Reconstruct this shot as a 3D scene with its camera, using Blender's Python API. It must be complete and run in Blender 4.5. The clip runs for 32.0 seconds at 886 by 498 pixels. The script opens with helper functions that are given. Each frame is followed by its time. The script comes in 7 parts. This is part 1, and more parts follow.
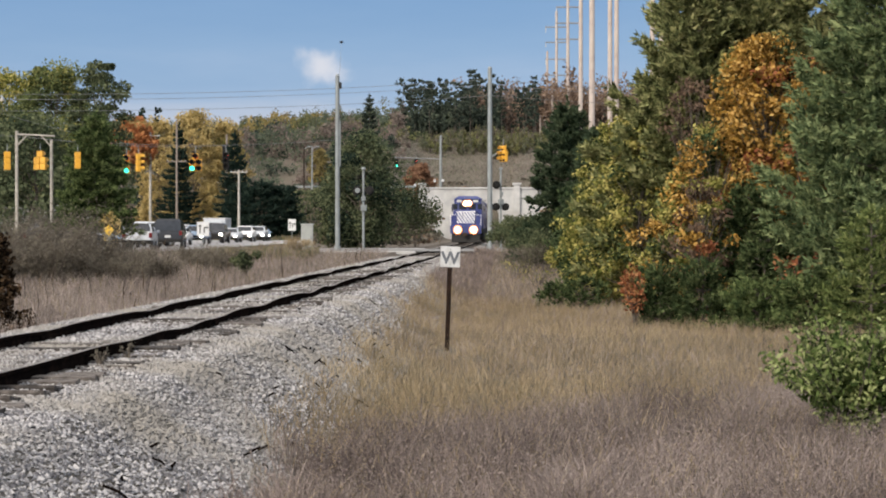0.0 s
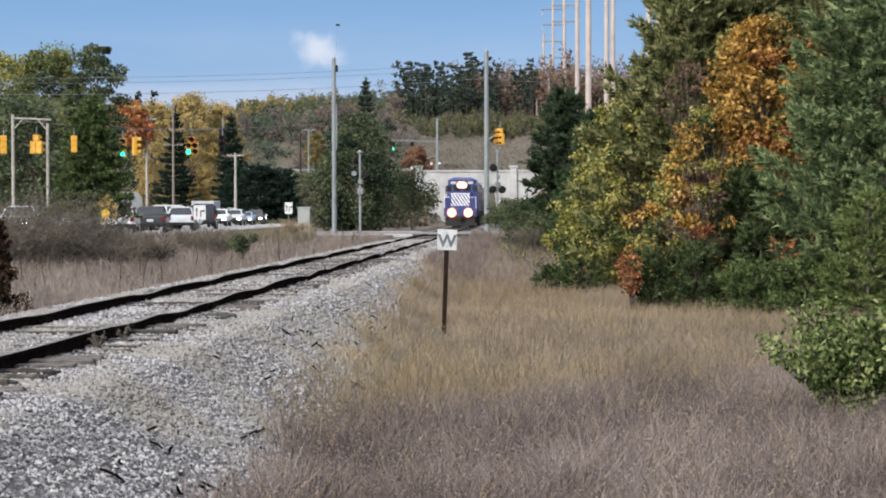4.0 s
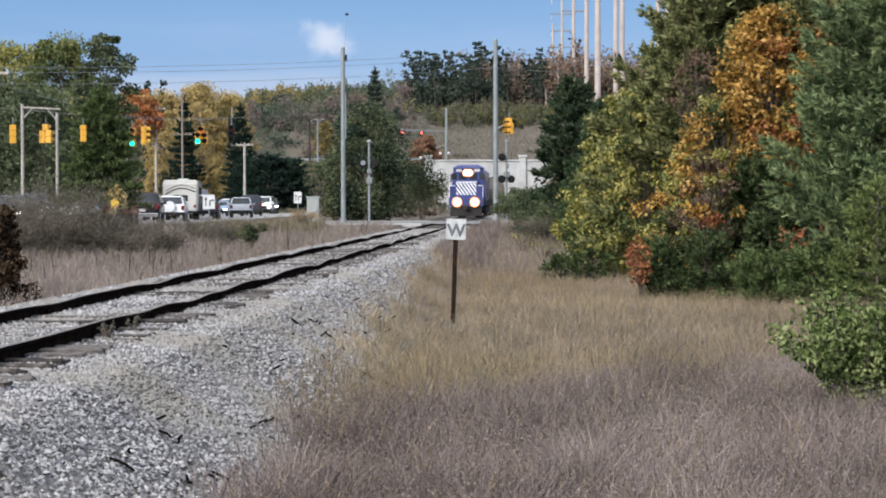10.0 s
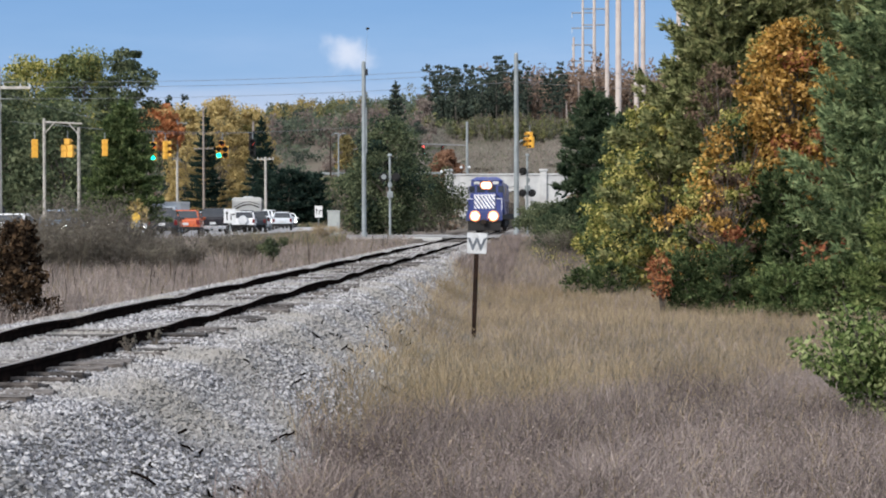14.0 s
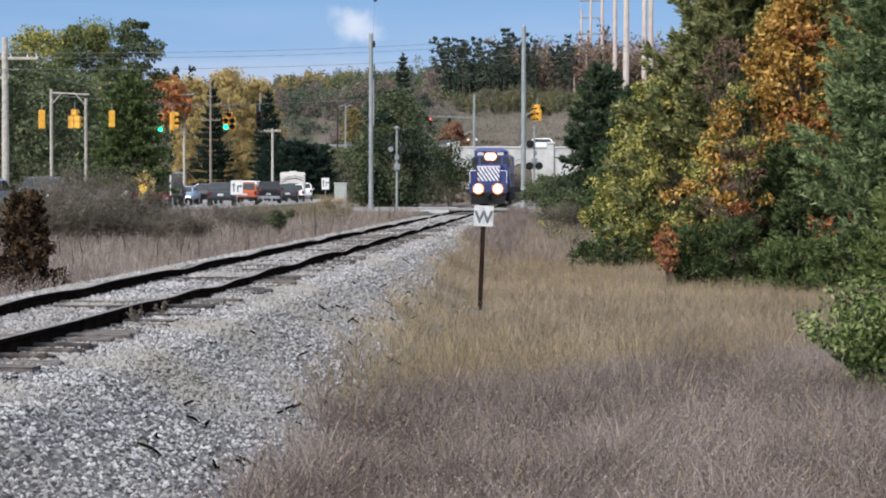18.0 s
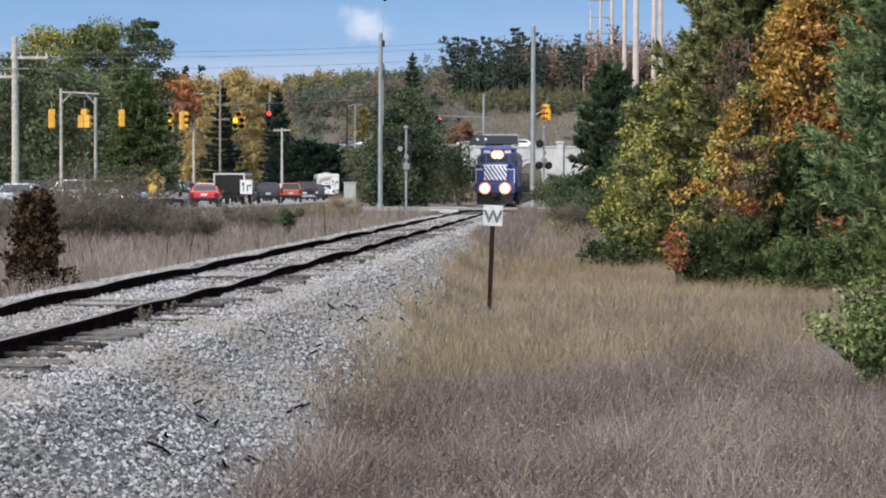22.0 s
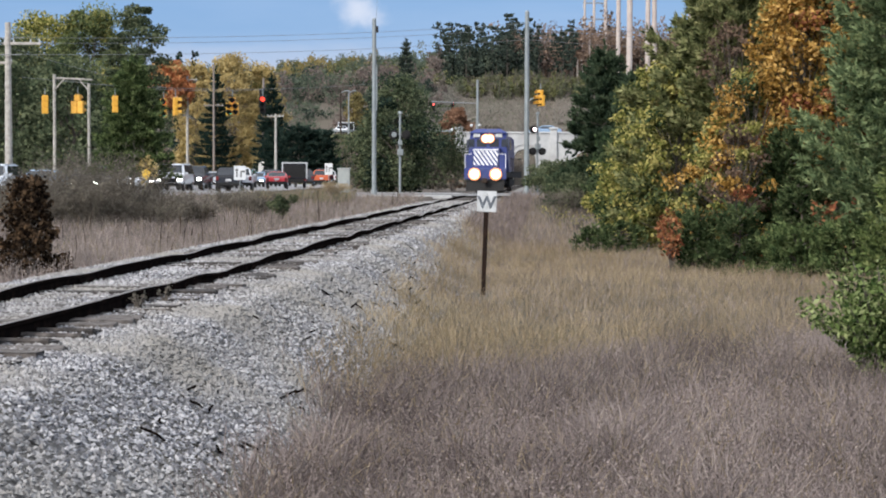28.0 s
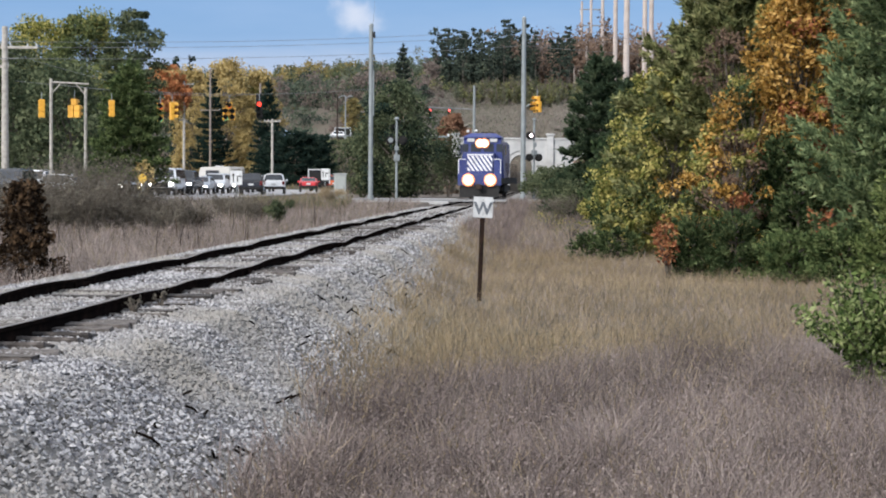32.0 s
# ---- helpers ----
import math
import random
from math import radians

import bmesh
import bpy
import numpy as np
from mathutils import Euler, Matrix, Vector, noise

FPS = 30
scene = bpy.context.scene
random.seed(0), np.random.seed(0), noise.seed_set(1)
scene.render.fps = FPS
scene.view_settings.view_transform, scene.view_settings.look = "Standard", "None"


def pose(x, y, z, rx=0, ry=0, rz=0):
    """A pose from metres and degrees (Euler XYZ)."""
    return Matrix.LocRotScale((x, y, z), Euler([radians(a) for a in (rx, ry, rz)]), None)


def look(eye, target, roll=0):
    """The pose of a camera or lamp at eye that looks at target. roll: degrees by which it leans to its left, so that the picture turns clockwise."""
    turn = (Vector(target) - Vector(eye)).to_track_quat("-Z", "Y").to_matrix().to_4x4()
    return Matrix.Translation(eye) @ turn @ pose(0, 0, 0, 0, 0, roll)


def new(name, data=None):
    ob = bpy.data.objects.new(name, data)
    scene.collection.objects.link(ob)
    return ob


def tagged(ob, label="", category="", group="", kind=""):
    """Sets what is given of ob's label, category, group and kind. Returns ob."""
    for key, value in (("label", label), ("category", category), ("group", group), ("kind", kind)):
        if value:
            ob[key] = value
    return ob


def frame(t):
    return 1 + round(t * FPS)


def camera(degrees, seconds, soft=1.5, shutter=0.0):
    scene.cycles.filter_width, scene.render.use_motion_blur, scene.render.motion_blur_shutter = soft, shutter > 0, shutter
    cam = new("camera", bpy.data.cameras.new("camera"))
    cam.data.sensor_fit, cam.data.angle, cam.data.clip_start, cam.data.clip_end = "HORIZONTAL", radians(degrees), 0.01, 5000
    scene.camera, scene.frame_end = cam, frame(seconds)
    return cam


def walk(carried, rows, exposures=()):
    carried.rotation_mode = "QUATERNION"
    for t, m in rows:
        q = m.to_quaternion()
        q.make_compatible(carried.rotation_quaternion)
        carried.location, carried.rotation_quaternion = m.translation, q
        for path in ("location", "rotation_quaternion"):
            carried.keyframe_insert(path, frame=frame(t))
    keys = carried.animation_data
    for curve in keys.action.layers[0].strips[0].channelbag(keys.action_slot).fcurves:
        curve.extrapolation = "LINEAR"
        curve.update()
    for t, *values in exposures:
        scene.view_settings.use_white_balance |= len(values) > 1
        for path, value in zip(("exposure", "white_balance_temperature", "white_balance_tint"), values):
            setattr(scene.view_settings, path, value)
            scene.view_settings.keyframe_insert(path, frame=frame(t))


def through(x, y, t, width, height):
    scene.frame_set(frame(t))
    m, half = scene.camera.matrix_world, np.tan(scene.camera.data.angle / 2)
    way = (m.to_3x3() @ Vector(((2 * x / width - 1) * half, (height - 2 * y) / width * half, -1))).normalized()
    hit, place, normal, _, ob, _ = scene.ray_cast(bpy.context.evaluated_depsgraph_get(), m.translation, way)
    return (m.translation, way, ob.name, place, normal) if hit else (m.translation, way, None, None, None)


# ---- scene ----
cam = camera(26.0, 32.0, soft=1.97)
EYE = (0.0, 0.0, 1.27)
# seconds, turn to the left, tilt, lean (degrees): hand-held, standing in one place
TURNS = """0 1.198 -0.557 0; 0.5 1.201 -0.578 -0.05; 1 1.318 -0.566 -0.06; 1.5 1.424 -0.512 -0.034; 2 1.451 -0.423 0.0;
2.5 1.383 -0.642 -0.034; 3 1.338 -0.800 -0.043; 3.5 1.229 -0.845 -0.066; 4 1.103 -1.066 -0.121; 4.5 1.055 -1.214 -0.138;
6.5 0.980 -1.138 -0.25; 7 1.126 -0.980 -0.22; 7.5 1.241 -0.833 -0.195; 8 1.302 -0.819 -0.16; 8.5 1.380 -0.990 -0.171;
9 1.394 -1.144 -0.17; 9.5 1.395 -1.292 -0.15; 10 1.374 -1.379 -0.11; 10.5 1.299 -1.404 -0.125; 11 1.316 -1.466 -0.11;
11.5 1.550 -1.448 -0.05; 12 1.819 -1.202 -0.046; 12.5 2.027 -0.925 -0.07; 13 2.016 -0.833 -0.15; 13.5 2.013 -0.855 -0.17;
14 1.993 -0.961 -0.15; 14.5 2.019 -1.167 -0.14; 15 2.021 -1.431 -0.08; 15.5 2.016 -1.590 -0.06; 17.5 2.116 -1.692 0.03;
18 2.191 -1.779 0.11; 18.5 2.236 -1.992 0.12; 19 2.312 -2.089 0.14; 19.5 2.348 -1.946 0.17; 20 2.402 -1.707 0.11;
20.5 2.444 -1.486 0.12; 21 2.475 -1.346 0.13; 21.5 2.501 -1.502 0.16; 22 2.470 -1.794 0.15; 22.5 2.415 -1.889 0.14;
23 2.290 -1.930 0.09; 23.5 2.171 -2.030 0.06; 24 2.082 -2.209 0.06; 24.5 2.014 -2.311 0.0; 25 2.022 -2.227 0.0;
25.5 2.042 -2.059 0.05; 27.5 2.287 -2.225 0.06; 28 2.284 -2.215 0.13; 28.5 2.266 -2.216 0.18; 29 2.224 -2.170 0.22;
29.5 2.184 -2.072 0.21; 30 2.188 -2.092 0.22; 30.5 2.167 -2.129 0.28; 31 2.164 -2.131 0.33; 31.5 2.157 -2.105 0.33; 32 2.169 -2.044 0.37"""
PATH = [tuple(float(v) for v in row.split()) for row in TURNS.split(";")]
walk(cam, [(t, pose(*EYE, 90 + tilt, 0, turn) @ pose(0, 0, 0, 0, 0, lean)) for t, turn, tilt, lean in PATH],
     exposures=[(0, 0.38, 6900, 12), (1, 0.56, 6850, 12), (2, 0.56, 6700, 12), (4, 0.48, 6400, 11), (9, 0.47, 6200, 11), (19, 0.47, 6190, 11), (32, 0.43, 6170, 11)])

# ---- sky and sun ----
world = bpy.data.worlds.new("sky")
scene.world = world
world.use_nodes = True
wn, wl = world.node_tree.nodes, world.node_tree.links
wn.clear()
SUN_EL, SUN_AZ = 30.0, 215.0


def wnode(kind, **values):
    n = wn.new(kind)
    for k, v in values.items():
        n.inputs[k].default_value = v
    return n


def build_sky():
    """A high grey-blue cloud deck over a pale horizon, with the clear sky behind it and one small white cloud."""
    sky = wn.new("ShaderNodeTexSky")
    sky.sky_type, sky.sun_disc = "NISHITA", False
    sky.sun_elevation, sky.sun_rotation = radians(SUN_EL), radians(SUN_AZ)
    scaled = wn.new("ShaderNodeVectorMath")
    scaled.operation = "SCALE"
    scaled.inputs["Scale"].default_value = 0.09
    wl.new(sky.outputs[0], scaled.inputs[0])
    coord = wn.new("ShaderNodeTexCoord")
    split = wn.new("ShaderNodeSeparateXYZ")
    wl.new(coord.outputs["Generated"], split.inputs[0])
    # streaky clouds, drawn out sideways
    mapping = wn.new("ShaderNodeMapping")
    mapping.inputs["Scale"].default_value = (3.0, 3.0, 16.0)
    wl.new(coord.outputs["Generated"], mapping.inputs[0])
    noise_tex = wnode("ShaderNodeTexNoise", Scale=2.6, Detail=6.0, Roughness=0.55)
    wl.new(mapping.outputs[0], noise_tex.inputs["Vector"])
    add = wn.new("ShaderNodeMath")
    add.operation = "MULTIPLY_ADD"
    wl.new(noise_tex.outputs[0], add.inputs[0])
    add.inputs[1].default_value = 0.05
    wl.new(split.outputs["Z"], add.inputs[2])
    ramp = wn.new("ShaderNodeValToRGB")
    wl.new(add.outputs[0], ramp.inputs[0])
    el = ramp.color_ramp.elements
    el[0].position, el[0].color = 0.02, (0.36, 0.44, 0.56, 1)
    el[1].position, el[1].color = 1.0, (1.2, 1.2, 1.2, 1)
    for p, c in ((0.076, (0.37, 0.43, 0.575, 1)), (0.088, (0.32, 0.405, 0.57, 1)), (0.098, (0.215, 0.34, 0.55, 1)), (0.115, (0.17, 0.305, 0.525, 1)), (0.15, (0.125, 0.26, 0.49, 1)), (0.25, (0.27, 0.39, 0.57, 1)), (0.45, (0.95, 0.97, 1.0, 1))):
        e = ramp.color_ramp.elements.new(p)
        e.color = c
    mix = wn.new("ShaderNodeMix")
    mix.data_type = "RGBA"
    mix.inputs["Factor"].default_value = 0.85
    wl.new(scaled.outputs[0], mix.inputs["A"])
    wl.new(ramp.outputs[0], mix.inputs["B"])
    # the small white cloud
    dist = wn.new("ShaderNodeVectorMath")
    dist.operation = "DISTANCE"
    warp = wnode("ShaderNodeTexNoise", Scale=60.0, Detail=4.0)
    wl.new(coord.outputs["Generated"], warp.inputs["Vector"])
    wadd = wn.new("ShaderNodeVectorMath")
    wadd.operation = "MULTIPLY_ADD"
    wl.new(warp.outputs["Color"], wadd.inputs[0])
    wadd.inputs[1].default_value = (0.024, 0.0, 0.024)
    wl.new(coord.outputs["Generated"], wadd.inputs[2])
    squash = wn.new("ShaderNodeVectorMath")
    squash.operation = "MULTIPLY"
    wl.new(wadd.outputs[0], squash.inputs[0])
    squash.inputs[1].default_value = (1.0, 1.0, 1.3)
    wl.new(squash.outputs[0], dist.inputs[0])
    d = Vector((-0.083 + 0.012, 0.992, (0.0845 + 0.012) * 1.3))
    dist.inputs[1].default_value = d
    fade = wn.new("ShaderNodeMapRange")
    fade.interpolation_type = "SMOOTHSTEP"
    for k, v in (("From Min", 0.0165), ("From Max", 0.002), ("To Min", 0.0), ("To Max", 0.6)):
        fade.inputs[k].default_value = v
    wl.new(dist.outputs["Value"], fade.inputs["Value"])
    mix2 = wn.new("ShaderNodeMix")
    mix2.data_type = "RGBA"
    wl.new(fade.outputs[0], mix2.inputs["Factor"])
    wl.new(mix.outputs["Result"], mix2.inputs["A"])
    mix2.inputs["B"].default_value = (0.70, 0.69, 0.71, 1)
    bg = wnode("ShaderNodeBackground", Strength=1.0)
    wl.new(mix2.outputs["Result"], bg.inputs[0])
    out = wn.new("ShaderNodeOutputWorld")
    wl.new(bg.outputs[0], out.inputs[0])


build_sky()
sun_data = bpy.data.lights.new("sun", "SUN")
sun_data.energy, sun_data.angle, sun_data.color = 3.5, radians(20), (1.0, 0.92, 0.80)
sun = new("sun", sun_data)
sun.matrix_world = look((0, 0, 60), (60 * math.cos(radians(55)), 60 * math.sin(radians(55)), 60 - 60 * math.tan(radians(SUN_EL))))

# ---- materials ----
def material(name, colours, scale=8.0, rough=0.8, metal=0.0, bump=0.0, bump_scale=60.0, coords="Object", vary="", spread=0.25, stain=None, stain_scale=0.7, detail=5.0):
    """Noise between the given colours, a second, larger stain, a fine bump; vary: a step of tone by 'Random' (object) or by island."""
    m = bpy.data.materials.new(name)
    m.use_nodes = True
    nt = m.node_tree
    bsdf = nt.nodes["Principled BSDF"]
    bsdf.inputs["Roughness"].default_value, bsdf.inputs["Metallic"].default_value = rough, metal
    tc = nt.nodes.new("ShaderNodeTexCoord")
    vec = nt.nodes.new("ShaderNodeNewGeometry").outputs["Position"] if coords == "Position" else tc.outputs[coords]
    tex = nt.nodes.new("ShaderNodeTexNoise")
    tex.inputs["Scale"].default_value, tex.inputs["Detail"].default_value = scale, detail
    nt.links.new(vec, tex.inputs["Vector"])
    ramp = nt.nodes.new("ShaderNodeValToRGB")
    n = len(colours)
    els = ramp.color_ramp.elements
    while len(els) < n:
        els.new(0.5)
    for i, c in enumerate(colours):
        els[i].position = 0.3 + 0.4 * i / max(1, n - 1)
        els[i].color = (*c, 1)
    col = ramp.outputs[0]
    if vary:
        if vary == "Random":
            src = nt.nodes.new("ShaderNodeObjectInfo").outputs["Random"]
        else:
            src = nt.nodes.new("ShaderNodeNewGeometry").outputs["Random Per Island"]
        m2 = nt.nodes.new("ShaderNodeMath")
        m2.operation = "MULTIPLY_ADD"
        nt.links.new(src, m2.inputs[0])
        m2.inputs[1].default_value = spread * 2
        m2.inputs[2].default_value = -spread
        m3 = nt.nodes.new("ShaderNodeMath")
        m3.operation = "ADD"
        nt.links.new(m2.outputs[0], m3.inputs[0])
        nt.links.new(tex.outputs[0], m3.inputs[1])
        nt.links.new(m3.outputs[0], ramp.inputs[0])
    else:
        nt.links.new(tex.outputs[0], ramp.inputs[0])
    if stain:
        t2 = nt.nodes.new("ShaderNodeTexNoise")
        t2.inputs["Scale"].default_value, t2.inputs["Detail"].default_value = stain_scale, 4.0
        nt.links.new(vec, t2.inputs["Vector"])
        mr = nt.nodes.new("ShaderNodeMapRange")
        mr.inputs["From Min"].default_value, mr.inputs["From Max"].default_value = 0.42, 0.66
        nt.links.new(t2.outputs[0], mr.inputs["Value"])
        mx = nt.nodes.new("ShaderNodeMix")
        mx.data_type = "RGBA"
        nt.links.new(mr.outputs[0], mx.inputs["Factor"])
        nt.links.new(col, mx.inputs["A"])
        mx.inputs["B"].default_value = (*stain, 1)
        col = mx.outputs["Result"]
    nt.links.new(col, bsdf.inputs["Base Color"])
    if bump:
        t3 = nt.nodes.new("ShaderNodeTexNoise")
        t3.inputs["Scale"].default_value, t3.inputs["Detail"].default_value = bump_scale, 4.0
        nt.links.new(vec, t3.inputs["Vector"])
        b = nt.nodes.new("ShaderNodeBump")
        b.inputs["Strength"].default_value, b.inputs["Distance"].default_value = bump, 0.02
        nt.links.new(t3.outputs[0], b.inputs["Height"])
        nt.links.new(b.outputs[0], bsdf.inputs["Normal"])
    return m


def leaf_material(name, colours, patch=1.2, through=0.35, leafy=0.44):
    """Leaves: each leaf its own tone, patches of tone over the crown, and some light passing through."""
    m = bpy.data.materials.new(name)
    m.use_nodes = True
    nt = m.node_tree
    nt.nodes.remove(nt.nodes["Principled BSDF"])
    out = nt.nodes["Material Output"]
    geo = nt.nodes.new("ShaderNodeNewGeometry")
    tex = nt.nodes.new("ShaderNodeTexNoise")
    tex.inputs["Scale"].default_value, tex.inputs["Detail"].default_value = patch, 3.0
    nt.links.new(geo.outputs["Position"], tex.inputs["Vector"])
    a = nt.nodes.new("ShaderNodeMath")
    a.operation = "MULTIPLY_ADD"
    nt.links.new(geo.outputs["Random Per Island"], a.inputs[0])
    a.inputs[1].default_value, a.inputs[2].default_value = leafy, -leafy / 2
    b = nt.nodes.new("ShaderNodeMath")
    b.operation = "ADD"
    nt.links.new(a.outputs[0], b.inputs[0])
    nt.links.new(tex.outputs[0], b.inputs[1])
    ramp = nt.nodes.new("ShaderNodeValToRGB")
    els = ramp.color_ramp.elements
    while len(els) < len(colours):
        els.new(0.5)
    for i, c in enumerate(colours):
        els[i].position = 0.25 + 0.5 * i / max(1, len(colours) - 1)
        els[i].color = (*c, 1)
    nt.links.new(b.outputs[0], ramp.inputs[0])
    dif = nt.nodes.new("ShaderNodeBsdfDiffuse")
    tra = nt.nodes.new("ShaderNodeBsdfTranslucent")
    nt.links.new(ramp.outputs[0], dif.inputs[0])
    nt.links.new(ramp.outputs[0], tra.inputs[0])
    mix = nt.nodes.new("ShaderNodeMixShader")
    mix.inputs[0].default_value = through
    nt.links.new(dif.outputs[0], mix.inputs[1])
    nt.links.new(tra.outputs[0], mix.inputs[2])
    nt.links.new(mix.outputs[0], out.inputs[0])
    return m


def dull(m, level=0.1):
    m.node_tree.nodes["Principled BSDF"].inputs["Specular IOR Level"].default_value = level
    return m


def glow(name, colour, strength):
    m = bpy.data.materials.new(name)
    m.use_nodes = True
    b = m.node_tree.nodes["Principled BSDF"]
    b.inputs["Base Color"].default_value = (*[min(1, c) for c in colour], 1)
    b.inputs["Emission Color"].default_value = (*colour, 1)
    b.inputs["Emission Strength"].default_value = strength
    return m


def paint(name, colour, rough=0.35, metal=0.0, dirt=0.35):
    d = tuple(c * (1 - dirt) + 0.10 * dirt for c in colour)
    m = material(name, [colour, colour, d], scale=2.5, rough=rough, metal=metal)
    m.node_tree.nodes["Principled BSDF"].inputs["Coat Weight"].default_value = 0.25
    return m


M_GROUND = material("dry_turf", [(0.065, 0.052, 0.042), (0.105, 0.083, 0.066), (0.085, 0.070, 0.055)], scale=1.4, rough=0.95, bump=0.6, bump_scale=9, coords="Position", stain=(0.080, 0.070, 0.052), stain_scale=0.05)
M_BALLAST = material("ballast_base", [(0.12, 0.118, 0.115), (0.20, 0.195, 0.19), (0.16, 0.155, 0.15)], scale=22, rough=0.9, bump=0.9, bump_scale=24, coords="Position", stain=(0.12, 0.11, 0.095), stain_scale=0.6)
M_STONE = material("crushed_stone", [(0.105, 0.105, 0.118), (0.215, 0.216, 0.232), (0.38, 0.38, 0.395)], scale=16, rough=0.85, coords="Position", vary="island", spread=0.34, stain=(0.235, 0.225, 0.21), stain_scale=0.5)
# rust with the shade on the rails' sides put into its near-black colour
M_RAIL = material("rusty_shaded_rail", [(0.005, 0.0045, 0.0045), (0.009, 0.007, 0.0065), (0.018, 0.012, 0.010)], scale=6, rough=0.85, metal=0.0, bump=0.3, bump_scale=40)
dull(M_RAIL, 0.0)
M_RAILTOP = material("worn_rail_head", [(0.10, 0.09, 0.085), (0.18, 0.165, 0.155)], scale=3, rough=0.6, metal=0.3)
M_TIE = material("creosoted_tie", [(0.022, 0.019, 0.018), (0.05, 0.043, 0.04), (0.11, 0.098, 0.092)], scale=9, rough=0.95, bump=0.6, bump_scale=30, vary="Random", spread=0.2)
M_PATH = material("pale_dirt", [(0.15, 0.13, 0.105), (0.21, 0.185, 0.15)], scale=1.5, rough=0.95, bump=0.3, bump_scale=12, coords="Position", stain=(0.12, 0.11, 0.08), stain_scale=0.25)
M_ROAD = material("asphalt", [(0.24, 0.24, 0.25), (0.30, 0.30, 0.31), (0.34, 0.34, 0.35)], scale=3, rough=0.85, bump=0.3, bump_scale=50, coords="Position", stain=(0.27, 0.27, 0.28), stain_scale=0.2)
M_STREET = material("worn_asphalt", [(0.15, 0.15, 0.155), (0.19, 0.19, 0.195), (0.23, 0.228, 0.225)], scale=3, rough=0.9, bump=0.3, bump_scale=50, coords="Position", stain=(0.12, 0.12, 0.12), stain_scale=0.3)
M_CONCRETE = material("pale_concrete", [(0.32, 0.33, 0.345), (0.39, 0.40, 0.41), (0.45, 0.455, 0.46)], scale=1.2, rough=0.9, bump=0.2, bump_scale=20, coords="Position", stain=(0.31, 0.31, 0.31), stain_scale=0.35)
M_STEEL = material("galvanised_steel", [(0.19, 0.22, 0.235), (0.25, 0.28, 0.295)], scale=3, rough=0.6, metal=0.2, stain=(0.17, 0.19, 0.20), stain_scale=1.0)
M_WOODPOLE = material("weathered_pole", [(0.25, 0.24, 0.22), (0.34, 0.325, 0.30), (0.42, 0.40, 0.37)], scale=5, rough=0.9, bump=0.4, bump_scale=30)
M_DARKPOLE = material("dark_wooden_pole", [(0.13, 0.11, 0.095), (0.19, 0.16, 0.14), (0.24, 0.21, 0.19)], scale=5, rough=0.9, bump=0.4, bump_scale=30)
M_TANPOLE = material("tan_pole", [(0.28, 0.235, 0.215), (0.37, 0.32, 0.30), (0.45, 0.395, 0.375)], scale=0.5, rough=0.8, stain=(0.45, 0.40, 0.36), stain_scale=0.15)
M_DARKSTEEL = material("dark_painted_steel", [(0.025, 0.022, 0.02), (0.05, 0.04, 0.035)], scale=8, rough=0.6, metal=0.2, stain=(0.05, 0.032, 0.024), stain_scale=3)
dull(M_DARKSTEEL, 0.1)
M_POST = dull(material("rusted_post", [(0.008, 0.006, 0.005), (0.016, 0.010, 0.008), (0.030, 0.017, 0.012)], scale=7, rough=0.9, bump=0.3, bump_scale=40), 0.1)
M_BLACK = dull(material("matt_black", [(0.012, 0.012, 0.013), (0.022, 0.022, 0.022)], scale=10, rough=0.7), 0.15)
M_RUBBER = material("tyre_rubber", [(0.018, 0.018, 0.018), (0.03, 0.03, 0.03)], scale=12, rough=0.85)
M_WHITE = material("white_plate", [(0.42, 0.44, 0.46), (0.50, 0.515, 0.535)], scale=5, rough=0.6, stain=(0.34, 0.35, 0.36), stain_scale=7)
M_SIGNWHITE = material("dull_sign_white", [(0.50, 0.53, 0.56), (0.58, 0.60, 0.63)], scale=5, rough=0.7)
M_LETTER = material("faded_black_letter", [(0.05, 0.06, 0.075), (0.12, 0.135, 0.16)], scale=9, rough=0.6)
M_YELLOW = material("signal_yellow", [(0.58, 0.30, 0.03), (0.70, 0.38, 0.045)], scale=6, rough=0.5)
M_YSIGN = material("sign_yellow", [(0.50, 0.31, 0.03), (0.58, 0.38, 0.05)], scale=6, rough=0.5)
M_GREY = material("cabinet_grey", [(0.30, 0.325, 0.32), (0.36, 0.385, 0.38)], scale=4, rough=0.5, metal=0.1)
M_GLASS = material("tinted_glass", [(0.02, 0.024, 0.03), (0.035, 0.04, 0.05)], scale=2, rough=0.08)
M_CHROME = material("chrome", [(0.6, 0.6, 0.6), (0.7, 0.7, 0.7)], scale=4, rough=0.25, metal=0.9)
M_HEADLAMP = glow("car_headlamp", (1.0, 0.95, 0.85), 9.0)
M_LAMPOFF = material("clear_lamp", [(0.55, 0.56, 0.58), (0.65, 0.66, 0.68)], scale=9, rough=0.15)
M_TAIL = material("tail_lamp", [(0.10, 0.012, 0.012), (0.15, 0.016, 0.016)], scale=8, rough=0.25)
M_GREENLAMP = glow("green_signal", (0.02, 0.95, 0.60), 2.2)
M_FLASHLAMP = glow("warning_lamp", (1.0, 0.82, 0.80), 3.0)
M_AMBERLAMP = glow("amber_signal", (1.0, 0.55, 0.02), 1.6)
M_FARRED = glow("far_red_signal", (1.0, 0.12, 0.10), 2.6)
M_FARAMBER = glow("far_amber_signal", (1.0, 0.62, 0.22), 4.0)
M_FARGREEN = glow("far_green_signal", (0.05, 0.95, 0.66), 2.6)
